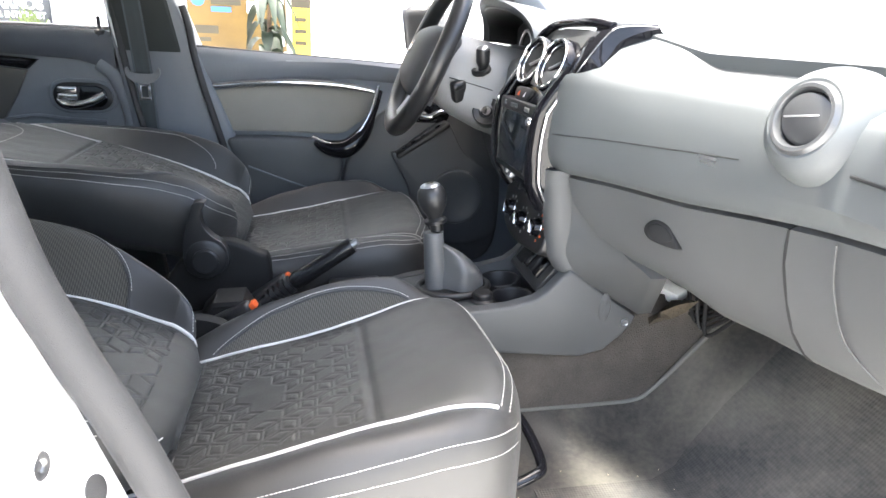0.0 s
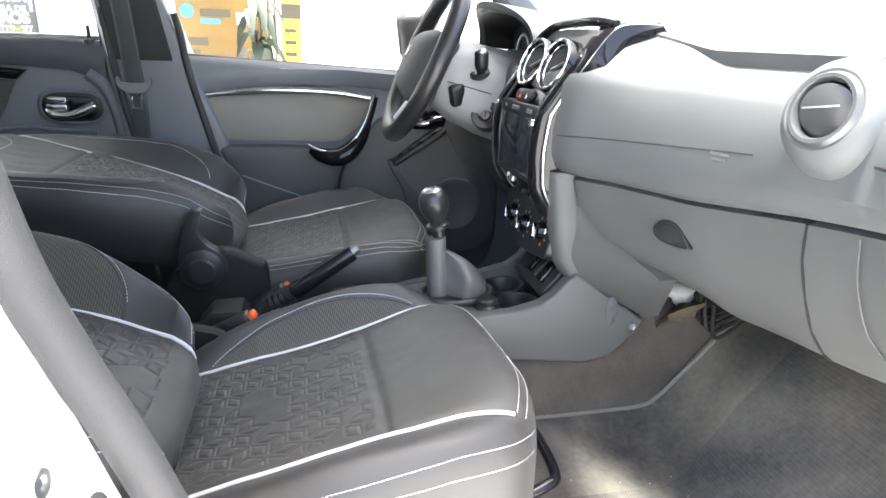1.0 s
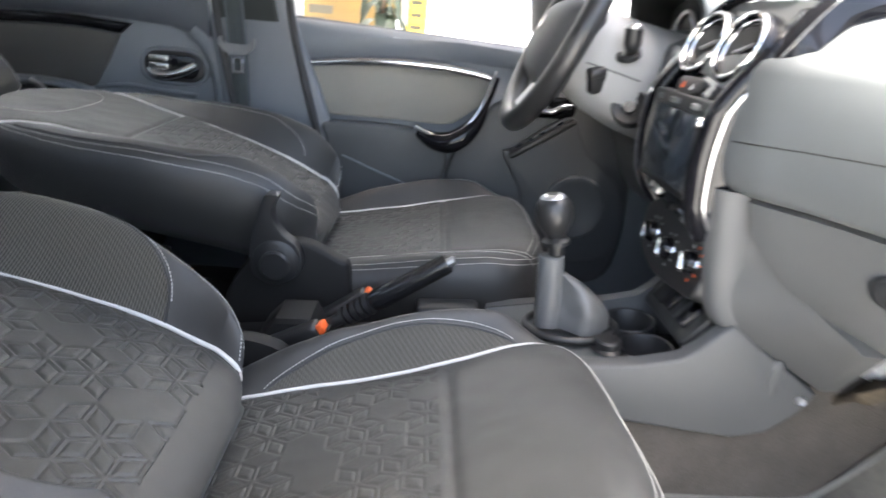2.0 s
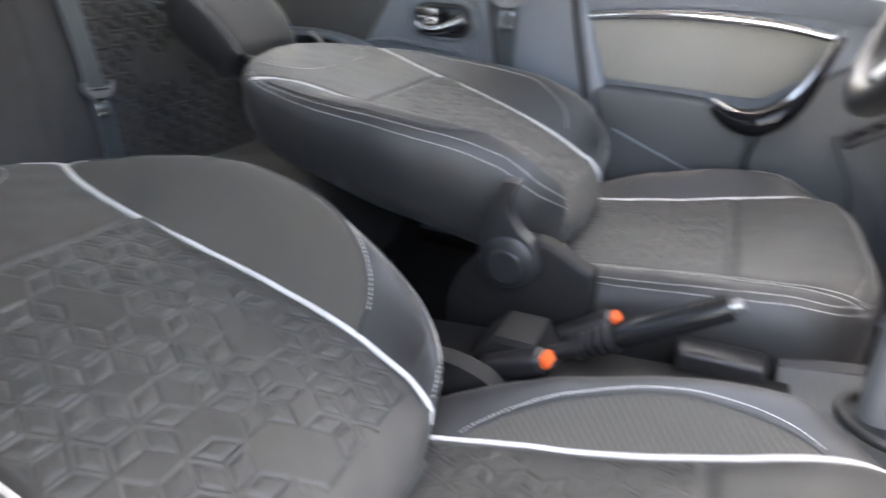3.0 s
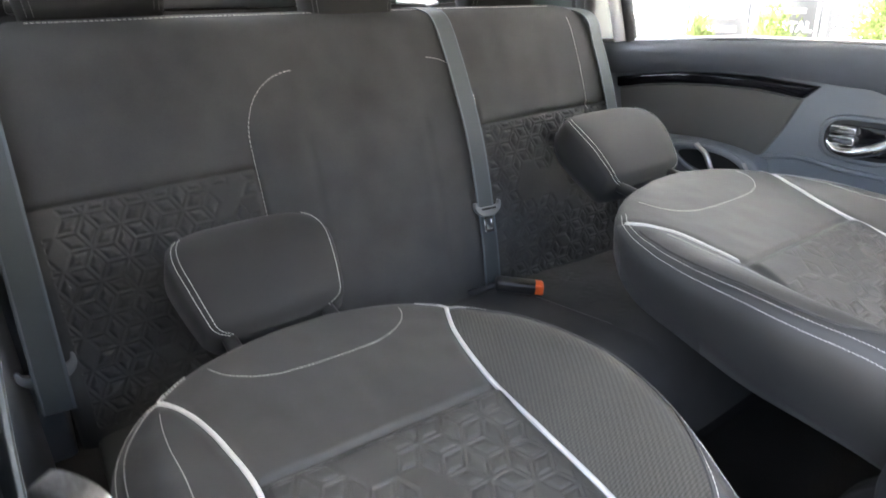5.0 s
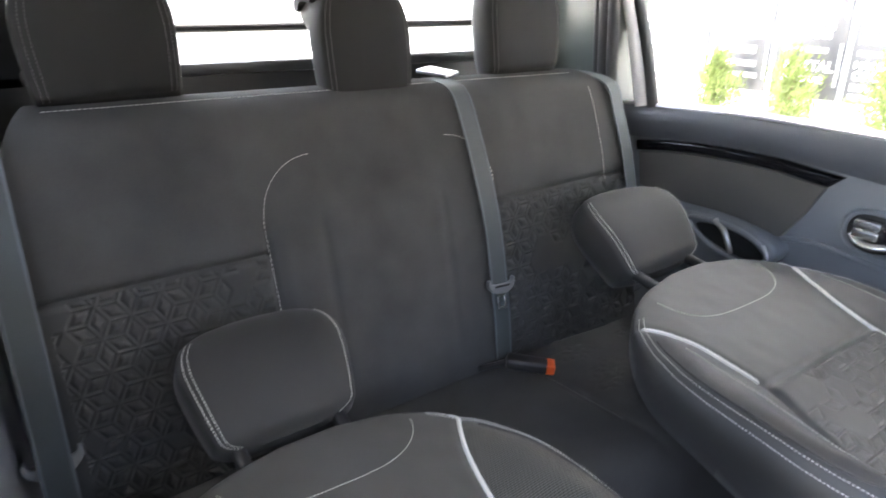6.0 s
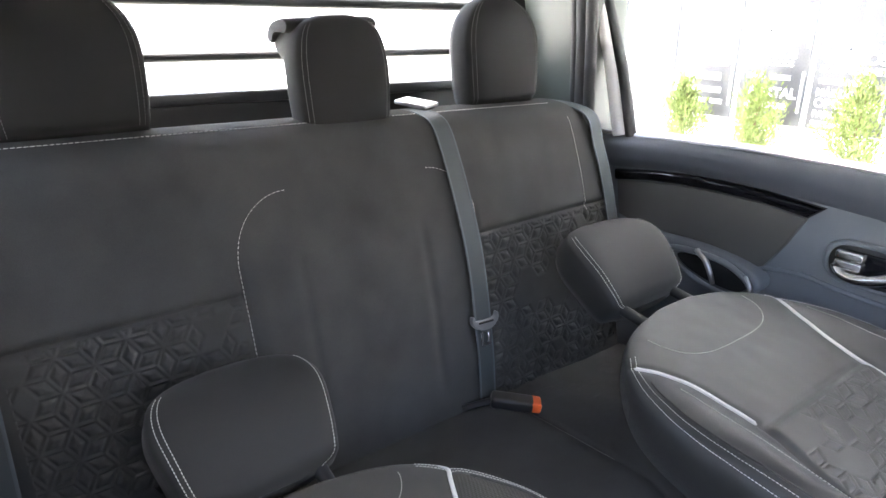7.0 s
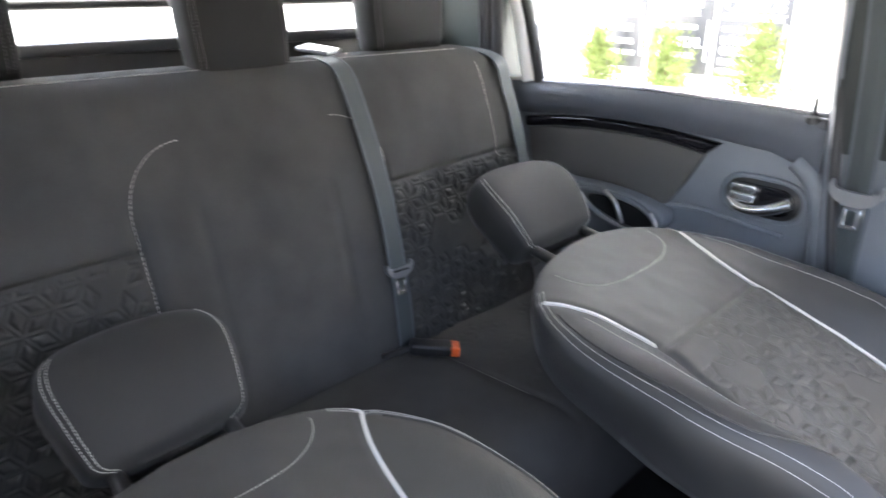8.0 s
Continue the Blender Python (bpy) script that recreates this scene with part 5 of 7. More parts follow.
buckle(pose(-0.188, -0.714, 0.695, -8, 0, 52), "black bench buckle with orange button on the cushion", 0.085, 1.3)
buckle(pose(0.062, 0.102, 0.692, 28, 0, -6), "black passenger buckle with orange button", 0.09)
buckle(pose(-0.068, 0.158, 0.692, 34, 0, 4), "black driver buckle with orange button", 0.09)


# ---- dashboard ----
def dash_y(x):
    return knots(x, (-0.70, 0.66), (-0.2, 0.628), (0.08, 0.612), (0.125, 0.622), (0.20, 0.667), (0.33, 0.716), (0.45, 0.748), (0.56, 0.755), (0.70, 0.735))


def lip_z(x):
    return knots(x, (-0.7, 0.95), (0.1, 0.952), (0.30, 0.956), (0.54, 0.984), (0.66, 1.0))


def tray(x):
    return smooth(x, 0.175, 0.255) * smooth(0.57 - x, 0.0, 0.08)


dash = thing("dashboard", (0, 0.9, 0.6), "grey grained plastic dashboard with round air vent", "dashboard")
rings = []
for x in steps(-0.69, 0.69, 92):
    y, lz, t = dash_y(x), lip_z(x), tray(x)
    step = 0.022 * t
    b = 0.026 * (1 - smooth(x, 0.11, 0.24)) * smooth(x, -0.16, -0.10)
    rings.append([(x, y + 0.52, 1.180), (x, y + 0.30, 1.174 + 0.2 * b), (x, y + 0.18, 1.168 + 0.9 * b), (x, y + 0.142, 1.166 + b), (x, y + 0.134, 1.163 + 0.001 * t + b), (x, y + 0.134 + 0.006 * t, 1.158 - 0.7 * step + b), (x, y + 0.130, 1.156 - step + b), (x, y + 0.08, 1.144 - 0.55 * step + 0.85 * b), (x, y + 0.045, 1.133 - 0.2 * step + 0.4 * b),
        (x, y + 0.022, 1.124), (x, y + 0.010, 1.118), (x, y + 0.002, 1.104), (x, y - 0.003, 1.07), (x, y - 0.004, (1.03 + lz) / 2 + 0.012), (x, y, lz + 0.030), (x, y + 0.008, lz + 0.012), (x, y + 0.022, lz + 0.002), (x, y + 0.045, lz), (x, y + 0.12, lz - 0.004), (x, y + 0.30, lz), (x, y + 0.52, 1.05)])
pad = part("upper_pad", loft(rings), DASH, dash, "slate grained upper dashboard pad", 50)
part("airbag_seam", tube([(x, dash_y(x) - 0.0035, 1.020 + 0.075 * (x - 0.12)) for x in steps(0.115, 0.44, 40)], 0.0011, 6), BLACK, pad, "thin airbag cover seam")
for k in range(2):
    part("airbag_mark", box((0.030 - 0.006 * k, 0.0012, 0.0036), 0, 1, pose(0.392, dash_y(0.392) - 0.0042, 1.037 - 0.007 * k, 0, 0, 16)), SATIN, pad, "small pale embossed mark")


def lower_ring(x, proud=0.0, drop=0.0):
    y, lz = dash_y(x) + 0.030 - proud, lip_z(x)
    zb = knots(x, (-0.7, 0.75), (0.0, 0.80), (0.27, 0.797), (0.36, 0.782), (0.45, 0.785), (0.55, 0.795), (0.70, 0.83)) - drop
    return [(x, y + 0.02, lz + 0.004), (x, y, lz - 0.006), (x, y + 0.004, lz - 0.05), (x, y + 0.020, lz - 0.10), (x, y + 0.040, (lz - 0.10 + zb) / 2), (x, y + 0.066, zb + 0.012), (x, y + 0.082, zb), (x, y + 0.13, zb + 0.004), (x, y + 0.18, zb + 0.08), (x, y + 0.18, lz)]


def glove_edge(z):
    return knots(z, (0.803, 0.262), (0.814, 0.240), (0.827, 0.208), (0.851, 0.172), (0.881, 0.143), (0.94, 0.123), (0.96, 0.118))


glove_rows = []
for j in range(37):
    row = []
    for k in range(10):
        x0 = glove_edge(lower_ring(0.2)[k][2]) if k < 7 else 0.262
        x = x0 + (0.505 - x0) * j / 36
        row.append((x,) + lower_ring(x)[k][1:])
    glove_rows.append(row)
glove = part("glove_box_door", loft(glove_rows), GREY, dash, "grey glove box door", 50)
GH = pose(0.302, 0.738, 0.898, 76, 0, 24)
hnd = part("handle", moved(plate(flat_curve([(-0.032, 0.008), (-0.018, 0.020), (0.006, 0.018), (0.026, 0.0), (0.034, -0.012), (0.010, -0.014), (-0.016, -0.012), (-0.030, -0.004)], 6), -0.02, 0.004, "z", 0.004, 3), GH), BLACK, glove, "black recessed glove box handle")
# Flat black plate that paints the shade inside the handle grip.
part("recess", moved(plate(flat_curve([(-0.026, 0.006), (-0.014, 0.015), (0.005, 0.013), (0.022, 0.0), (0.008, -0.010), (-0.014, -0.009)], 6), 0.0, 0.005, "z", 0.002, 2), GH), DARK, hnd)
rail_a = curve([(0.118, 0.658, 0.955), (0.118, 0.660, 0.94), (0.118, 0.665, 0.88), (0.118, 0.666, 0.847), (0.118, 0.664, 0.80), (0.116, 0.700, 0.752), (0.116, 0.765, 0.711), (0.116, 0.826, 0.675)], 5)
rail_b = curve([(0.121, 0.672, 0.955), (0.125, 0.676, 0.94), (0.134, 0.684, 0.905), (0.147, 0.694, 0.881), (0.176, 0.716, 0.851), (0.212, 0.736, 0.827), (0.238, 0.750, 0.816), (0.254, 0.760, 0.806)], 5)
cheek_rings = []
for a, b in zip(rail_a, rail_b):
    ring = []
    for t in steps(0, 1, 6):
        q = a.lerp(b, t)
        ring.append((q.x, q.y + 0.005 * (b - a).length / 0.2 * math.sin(math.pi * t), q.z))
    ring += [(b.x, b.y + 0.03, b.z), (a.x - 0.004, a.y + 0.03, a.z)]
    cheek_rings.append(ring)
part("flared_cheek", loft(cheek_rings), GREY, dash, "grey flared panel between console and glove box", 60)
part("corner_post", loft([[(0.088, y, z), (0.104, y + 0.003, z), (0.113, y + 0.012, z), (0.117, y + 0.030, z), (0.116, y + 0.06, z), (0.088, y + 0.06, z)] for y, z in ((0.612, 0.955), (0.616, 0.92), (0.621, 0.88), (0.627, 0.84), (0.636, 0.795), (0.650, 0.770), (0.670, 0.752))]), GREY, dash, "grey rounded side beside the heater panel", 50)
part("end_panel", loft([lower_ring(x, 0.004) for x in steps(0.512, 0.69, 16)]), GREY, dash, "grey end panel below the vent", 50)
part("gap", tube(curve([(0.5085, lower_ring(0.508)[k][1] - 0.001, lower_ring(0.508)[k][2]) for k in (1, 2, 3, 4, 5, 6)], 4), 0.003, 6), DARK, dash)
part("end_seam", tube(curve([(0.600, dash_y(0.6) + 0.012, 0.985), (0.598, dash_y(0.6) + 0.026, 0.93), (0.61, dash_y(0.61) + 0.050, 0.87), (0.64, dash_y(0.64) + 0.090, 0.83)], 6), 0.0012, 8), DISC, dash, "thin moulded seam")
part("cross_seam", tube([(x, dash_y(x) - 0.0045, 1.063 + 0.01 * (x - 0.6)) for x in steps(0.615, 0.69, 8)], 0.0018, 6), BLACK, dash)
part("lower_pad_driver", loft([lower_ring(x) for x in steps(-0.69, -0.13, 20)]), DOOR_LOW, dash, "charcoal knee panel", 50)
# round air vent
RING = material("satin_grey_ring", (0.095, 0.098, 0.102), 0.32, 0.5, bump=0.05)
V = pose(0.548, 0.742, 1.108, 74, 0, 10) @ Matrix.Diagonal((0.66, 0.66, 0.75, 1))
part("vent_housing", moved(lathe([(0.048, -0.04), (0.050, 0.006), (0.056, 0.014), (0.066, 0.016), (0.076, 0.010), (0.086, 0.0), (0.094, -0.014), (0.100, -0.030), (0.104, -0.055)], None, 44), V), DASH, dash, "slate round vent housing")
vent = part("vent_ring", moved(lathe([(0.046, 0.006), (0.046, 0.016), (0.050, 0.022), (0.056, 0.022), (0.064, 0.012)], None, 44), V), RING, dash, "satin grey vent ring")
part("vent_disc", moved(lathe([(0.0, 0.010), (0.030, 0.009), (0.043, 0.004), (0.044, -0.004)], None, 40), V @ pose(0, 0, 0.004, 16, 12)), DISC, vent, "grey turning vent disc")
part("vane", moved(box((0.056, 0.003, 0.012), 0.0014, 2), V @ pose(-0.006, 0.004, 0.013, 16, 12, 14)), SATIN, vent, "satin vane")
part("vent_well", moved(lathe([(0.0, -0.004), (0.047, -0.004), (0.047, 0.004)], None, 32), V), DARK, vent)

# ---- centre stack ----
stack = thing("centre_stack", (0, 0.68, 0.8), "gloss black centre stack with chrome edges, screen and round vents", "car radio")


def face_y(z):
    return knots(z, (0.880, 0.622), (0.905, 0.604), (0.935, 0.592), (0.99, 0.588), (1.045, 0.592), (1.075, 0.606), (1.125, 0.638), (1.17, 0.660), (1.20, 0.674))


def stack_l(z):
    return knots(z, (0.885, -0.122), (0.93, -0.136), (1.0, -0.140), (1.06, -0.136), (1.12, -0.128), (1.17, -0.112), (1.20, -0.085))


def stack_r(z):
    return knots(z, (0.885, 0.090), (0.93, 0.098), (1.0, 0.104), (1.06, 0.110), (1.12, 0.122), (1.17, 0.136), (1.20, 0.142))


def bow(x):
    return 0.010 * (x / 0.13) ** 2


zs = steps(0.882, 1.155, 40)
part("fascia", loft([[(stack_l(z), 0.75, z), (stack_l(z), face_y(z) + 0.020, z)] + [(x, face_y(z) + bow(x), z) for x in steps(stack_l(z) + 0.006, stack_r(z) - 0.006, 12)] + [(stack_r(z), face_y(z) + 0.020, z), (stack_r(z), 0.75, z)] for z in zs]), PIANO, stack, "gloss black fascia", 30)
part("trim_strip", tube([(stack_l(z) + 0.002, face_y(z) - 0.006, z) for z in steps(0.884, 1.17, 50)], 0.0066, 12), CHROME, stack, "chrome edge strip")
part("gloss_rail", tube([(stack_l(z) + 0.018, face_y(z) - 0.001, z) for z in steps(0.884, 1.16, 50)], 0.011, 12), PIANO, stack, "gloss black rail")
part("trim_strip", tube([(stack_r(z) - 0.001, face_y(z) + 0.012, z) for z in steps(0.884, 1.135, 50)], 0.0042, 12), CHROME, stack, "chrome edge strip")
part("gloss_rail", tube([(stack_r(z) - 0.016, face_y(z) + 0.006, z) for z in steps(0.884, 1.125, 50)], lambda t: 0.0135 + 0.003 * (1 - t), 14), PIANO, stack, "gloss black rail")
# broad gloss band that climbs the right edge and runs over the dashboard top
rail_l = curve([(0.091, 0.634, 1.109), (0.090, 0.650, 1.142), (0.091, 0.664, 1.166), (0.087, 0.680, 1.187), (0.085, 0.700, 1.205), (0.102, 0.735, 1.204), (0.131, 0.772, 1.199)], 6)
rail_m = curve([(0.126, 0.636, 1.113), (0.136, 0.652, 1.144), (0.138, 0.662, 1.159), (0.140, 0.674, 1.176), (0.138, 0.696, 1.194), (0.136, 0.734, 1.199), (0.135, 0.772, 1.199)], 6)
rail_r = curve([(0.134, 0.643, 1.115), (0.145, 0.661, 1.129), (0.152, 0.672, 1.136), (0.146, 0.690, 1.156), (0.141, 0.706, 1.173), (0.140, 0.738, 1.189), (0.139, 0.772, 1.197)], 6)
rings = []
for l, m, q in zip(rail_l, rail_m, rail_r):
    rings.append([l + Vector((0, 0.025, -0.02)), l, l.lerp(m, 0.12) + Vector((0, -0.002, 0.003)), l.lerp(m, 0.5) + Vector((0, -0.003, 0.004)), l.lerp(m, 0.9) + Vector((0, -0.001, 0.002)), m, m.lerp(q, 0.15), m.lerp(q, 0.9), q, q + Vector((-0.01, 0.02, -0.02))])
part("gloss_band", loft(rings), PIANO, stack, "gloss black band over the dashboard top", 40)
part("band_edge", tube(rail_m, 0.0012, 6), CHROME, stack, "thin bright edge of the band")
part("top_arch", tube(curve([(-0.130, 0.640, 1.13), (-0.118, 0.655, 1.168), (-0.092, 0.668, 1.190), (-0.05, 0.675, 1.199), (0.03, 0.675, 1.202), (0.09, 0.680, 1.202), (0.13, 0.694, 1.196)], 8), 0.0085, 12), PIANO, stack, "gloss black arch over the vents")
part("crown", loft([[(-0.118 * k, y, z - 0.05), (-0.105 * k, y, z - 0.012), (-0.05, y, z), (0.05, y, z), (0.125, y, z - 0.004), (0.13, y, z - 0.05)] for y, z, k in ((0.680, 1.190, 1), (0.71, 1.194, 1), (0.75, 1.184, 1), (0.79, 1.160, 0.9))]), DASH, stack, "slate crown behind the vents")
part("vent_board", loft([[(-0.112, y, z), (-0.112, y + 0.02, z), (0.118, y + 0.02, z), (0.118, y, z)] for y, z in ((0.637, 1.10), (0.660, 1.150), (0.672, 1.188))]), GREY, stack, "grey panel behind the vents")
for u in (-0.062, 0.050):
    VM = pose(u, 0.640, 1.124, 68, 0, 6)
    ring = part("round_vent", moved(lathe([(0.036, -0.03), (0.037, 0.012), (0.040, 0.019), (0.044, 0.020), (0.048, 0.014), (0.051, -0.004), (0.052, -0.03)], None, 40), VM), PIANO, stack, "gloss black round vent with chrome rings")
    for rad, zz, th in ((0.0435, 0.0195, 0.0030), (0.0372, 0.0125, 0.0018)):
        part("chrome_ring", moved(tube([(rad * math.cos(2 * math.pi * k / 40), rad * math.sin(2 * math.pi * k / 40), zz) for k in range(40)], th, 8, True), VM), CHROME, ring, "thin chrome ring")
    part("vent_disc", moved(lathe([(0.0, 0.010), (0.03, 0.008), (0.0355, 0.002), (0.036, -0.02)], None, 30), VM @ pose(0, 0, 0.0, 6, 12)), BLACK, ring, "black turning disc")
    part("vane", moved(box((0.030, 0.003, 0.006), 0.0012, 2), VM @ pose(0.004, 0.0, 0.011, 6, 12, 35)), SATIN, ring)
    part("inner_ring", moved(tube([(0.033 * math.cos(2 * math.pi * k / 32), 0.033 * math.sin(2 * math.pi * k / 32), 0.010) for k in range(32)], 0.002, 6, True), VM), BLACK, ring)
HZ = pose(-0.018, face_y(1.070) - 0.001, 1.070, 66, 0, 4)
hz = part("hazard_switch", moved(plate(flat_curve([(-0.036, 0.011), (0.0, 0.014), (0.036, 0.011), (0.033, -0.006), (0.016, -0.013), (-0.016, -0.013), (-0.033, -0.006)], 5), -0.01, 0.006, "z", 0.003), HZ), BLACK, stack, "black hazard and lock switch")
part("red_triangle", moved(plate([(-0.020, -0.005), (-0.009, -0.005), (-0.0145, 0.005)], 0.0058, 0.0068, "z", 0), HZ), ORANGE, hz)
part("lock_mark", moved(plate([(0.011, -0.005), (0.018, -0.005), (0.0145, 0.004)], 0.0058, 0.0068, "z", 0), HZ), SIGN_WHITE, hz)
SC = pose(-0.012, 0.590, 0.993, 89, 0, 2)
unit = part("radio_unit", moved(plate(rounded(-0.092, 0.096, -0.066, 0.068, 0.008), -0.02, 0.006, "z", 0.003), SC), BLACK, stack, "black touch screen radio")
part("display", moved(plate(rounded(-0.076, 0.078, -0.054, 0.047, 0.004), 0.0, 0.0075, "z", 0.001), SC), SCREEN, unit, "dark switched-off display")
part("frame_line", moved(tube([(-0.0775, 0.049, 0.0068), (-0.0775, -0.056, 0.0068), (0.0795, -0.056, 0.0068), (0.0795, 0.049, 0.0068)], 0.0016, 6, True), SC), BLACK, unit, "thin black frame")
for u, w in ((-0.062, 0.010), (-0.008, 0.034), (0.062, 0.022)):
    part("key", moved(box((w, 0.008, 0.004), 0.0015, 1), SC @ pose(u, 0.0575, 0.0065)), SATIN if u > 0.05 else DASH, unit, "small key")
part("volume_knob", moved(lathe([(0.0, 0.010), (0.006, 0.010), (0.008, 0.007), (0.008, 0.0)], None, 20), SC @ pose(0.090, 0.040, 0.005)), CHROME, unit, "chrome knob")
for u, z, m in ((-0.105, 0.912, SATIN), (-0.072, 0.908, SATIN), (-0.012, 0.899, DARK), (0.040, 0.896, DASH)):
    part("socket", box((0.020 if m is SATIN else 0.014, 0.008, 0.014), 0.002, 2, pose(u, face_y(z) + bow(u) - 0.001, z, -14)), m, stack, "small socket")
# heater panel with three knobs
heater = thing("heater_panel", (0, 0.66, 0.8), "black oval heater panel with three chrome knobs", "heater controls")
HF = pose(-0.020, 0.630, 0.828, 74, 0, 2)
part("plate", moved(plate(flat_curve([(-0.142, 0.045), (-0.136, 0.0), (-0.100, -0.036), (-0.03, -0.052), (0.06, -0.046), (0.108, -0.036), (0.112, 0.0), (0.110, 0.055), (0.0, 0.060)], 6), -0.05, 0.004, "z", 0.006, 3), HF), BLACK, heater, "dark plastic plate")
for u, v in ((-0.084, -0.001), (-0.012, -0.006), (0.068, 0.002)):
    k = part("knob", moved(lathe([(0.0, 0.014), (0.012, 0.014), (0.0145, 0.012), (0.017, 0.002), (0.0185, 0.0)], None, 28), HF @ pose(u, v, 0.004)), PIANO, heater, "gloss black knob")
    part("grip", moved(box((0.007, 0.028, 0.012), 0.003, 2), HF @ pose(u, v, 0.018, 0, 0, 25)), CHROME, k, "chrome grip bar")
    part("knob_ring", moved(tube([(0.0185 * math.cos(2 * math.pi * q / 28), 0.0185 * math.sin(2 * math.pi * q / 28), 0.001) for q in range(20)], 0.0012, 6), HF @ pose(u, v, 0.004)), CHROME, k, "thin chrome ring")
    for j in range(9):
        a = radians(-60 + 36 * j)
        part("mark", moved(box((0.0050, 0.0030, 0.0012), 0, 1), HF @ pose(u + 0.0255 * math.cos(a), v + 0.0255 * math.sin(a), 0.0046, 0, 0, math.degrees(a))), ORANGE if u > 0 and j < 5 else SATIN, heater)

# ---- instrument cowl, column, wheel ----
cowl = thing("instrument_cowl", (-0.36, 0.7, 1.0), "black instrument hood over a grey panel", "instrument panel")
def hood_ring(d, inset):
    out = []
    for k in range(33):
        a = math.pi * k / 32
        c, sn = math.cos(a), max(0.0, math.sin(a)) ** 0.72
        out.append((-0.362 + (0.215 - inset) * -c, 0.598 + 0.055 * c * c + d, 1.150 + (0.098 - inset) * sn * (1 - 0.55 * (d / 0.28) ** 2) - 0.02 * d / 0.28))
    return out


part("hood", loft([hood_ring(d, 0.0) + hood_ring(d, 0.014)[::-1] for d in (0.004, 0.0, 0.02, 0.08, 0.15, 0.22, 0.28)]), DASH, cowl, "slate instrument hood")
part("hood_lining", loft([hood_ring(d, 0.015) + hood_ring(d, 0.019)[::-1] for d in (0.012, 0.05, 0.10, 0.15)]), BLACK, cowl, "black hood lining")
part("dial_plate", block(-0.55, -0.175, 0.735, 0.76, 1.02, 1.215, 0.02), DARK, cowl, "dark dials")
for x in (-0.30, -0.44):
    part("dial_ring", moved(tube([(0.052 * math.cos(2 * math.pi * k / 32), 0, 0.052 * math.sin(2 * math.pi * k / 32)) for k in range(32)], 0.004, 8, True), pose(x, 0.730, 1.13)), SATIN, cowl, "satin dial ring")
part("surround", box((0.44, 0.12, 0.22), 0.05, 5, pose(-0.362, 0.715, 1.00, 10)), BLACK, cowl, "black instrument surround")
column = thing("steering_column", (-0.36, 0.6, 1.0), "grey steering column shroud with stalk and ignition lock", "steering column")


def shroud_ring(y, z, a, b, e=3.0):
    out = []
    for k in range(36):
        w = 2 * math.pi * k / 36
        c, sn = math.cos(w), math.sin(w)
        out.append((-0.36 + a * math.copysign(abs(c) ** (2 / e), c), y + 0.15 * b * sn, z + b * math.copysign(abs(sn) ** (2 / e), sn)))
    return out


SHROUD = material("grey_shroud_plastic", (0.27, 0.272, 0.272), 0.5, grain=1300, bump=0.35, depth=0.0004)
part("shroud", loft([shroud_ring(*q) for q in ((0.478, 1.105, 0.060, 0.045), (0.482, 1.100, 0.078, 0.062), (0.50, 1.092, 0.092, 0.078), (0.54, 1.076, 0.106, 0.090), (0.60, 1.055, 0.116, 0.098), (0.68, 1.035, 0.124, 0.104))]), SHROUD, column, "grey plastic shroud")
part("split_line", tube(curve([(-0.2625, 0.505, 1.078), (-0.2535, 0.54, 1.070), (-0.2435, 0.60, 1.055)], 6), 0.0012, 6), BLACK, column)
IG = pose(-0.246, 0.590, 1.010, 70, 0, 62)
part("ignition_ring", moved(lathe([(0.013, -0.004), (0.017, 0.002), (0.026, 0.004), (0.029, 0.006), (0.032, 0.004), (0.034, -0.02)], None, 36), IG), BLACK, column, "dark ignition collar")
part("ignition_lock", moved(lathe([(0.0, 0.004), (0.010, 0.004), (0.0125, 0.001), (0.0125, -0.01)], None, 24), IG), CHROME, column, "steel key barrel")
part("key_slot", moved(box((0.002, 0.010, 0.002), 0, 1), IG @ pose(0, 0, 0.0045)), DARK, column)
stalk = part("wiper_stalk", tube(curve([(-0.262, 0.578, 1.082), (-0.246, 0.574, 1.098), (-0.236, 0.572, 1.115), (-0.232, 0.570, 1.142)], 6), lambda t: 0.0085 + 0.0065 * smooth(t, 0.4, 0.7), 16), BLACK, column, "black wiper stalk")
part("tip", lathe([(0.0, 0.005), (0.007, 0.005), (0.008, 0.003), (0.011, 0.004), (0.0145, 0.0), (0.0145, -0.006)], pose(-0.232, 0.570, 1.144, 6), 24), SATIN, stalk, "grey stalk tip")
pod_c = part("remote_pod", box((0.022, 0.034, 0.046), 0.006, 3, pose(-0.262, 0.528, 1.050, 18, 12, 20)), BLACK, column, "black audio remote")
part("button", box((0.016, 0.028, 0.016), 0.005, 3, pose(-0.254, 0.524, 1.060, 18, 12, 20)), LEATHER, pod_c)
part("stalk_ring", moved(lathe([(0.010, 0.001), (0.016, 0.003), (0.021, 0.001), (0.022, -0.006)], None, 28), pose(-0.246, 0.571, 1.100, 20, 25)), BLACK, column, "dark stalk recess")
HUB = material("matt_hub_plastic", (0.085, 0.086, 0.087), 0.6, grain=900, bump=0.3, depth=0.0004, spec=0.25)
wheel = thing("steering_wheel", (-0.36, 0.46, 1.128), "black leather-rimmed steering wheel", "steering wheel")
WM = Matrix(((1, 0, 0, -0.36), (0, 0.407, -0.914, 0.490), (0, 0.914, 0.407, 1.111), (0, 0, 0, 1)))
part("rim", moved(tube([(0.180 * math.cos(2 * math.pi * k / 64), 0.180 * math.sin(2 * math.pi * k / 64), 0.022) for k in range(64)], 0.0205, 16, True), WM), LEATHER, wheel, "black leather rim")
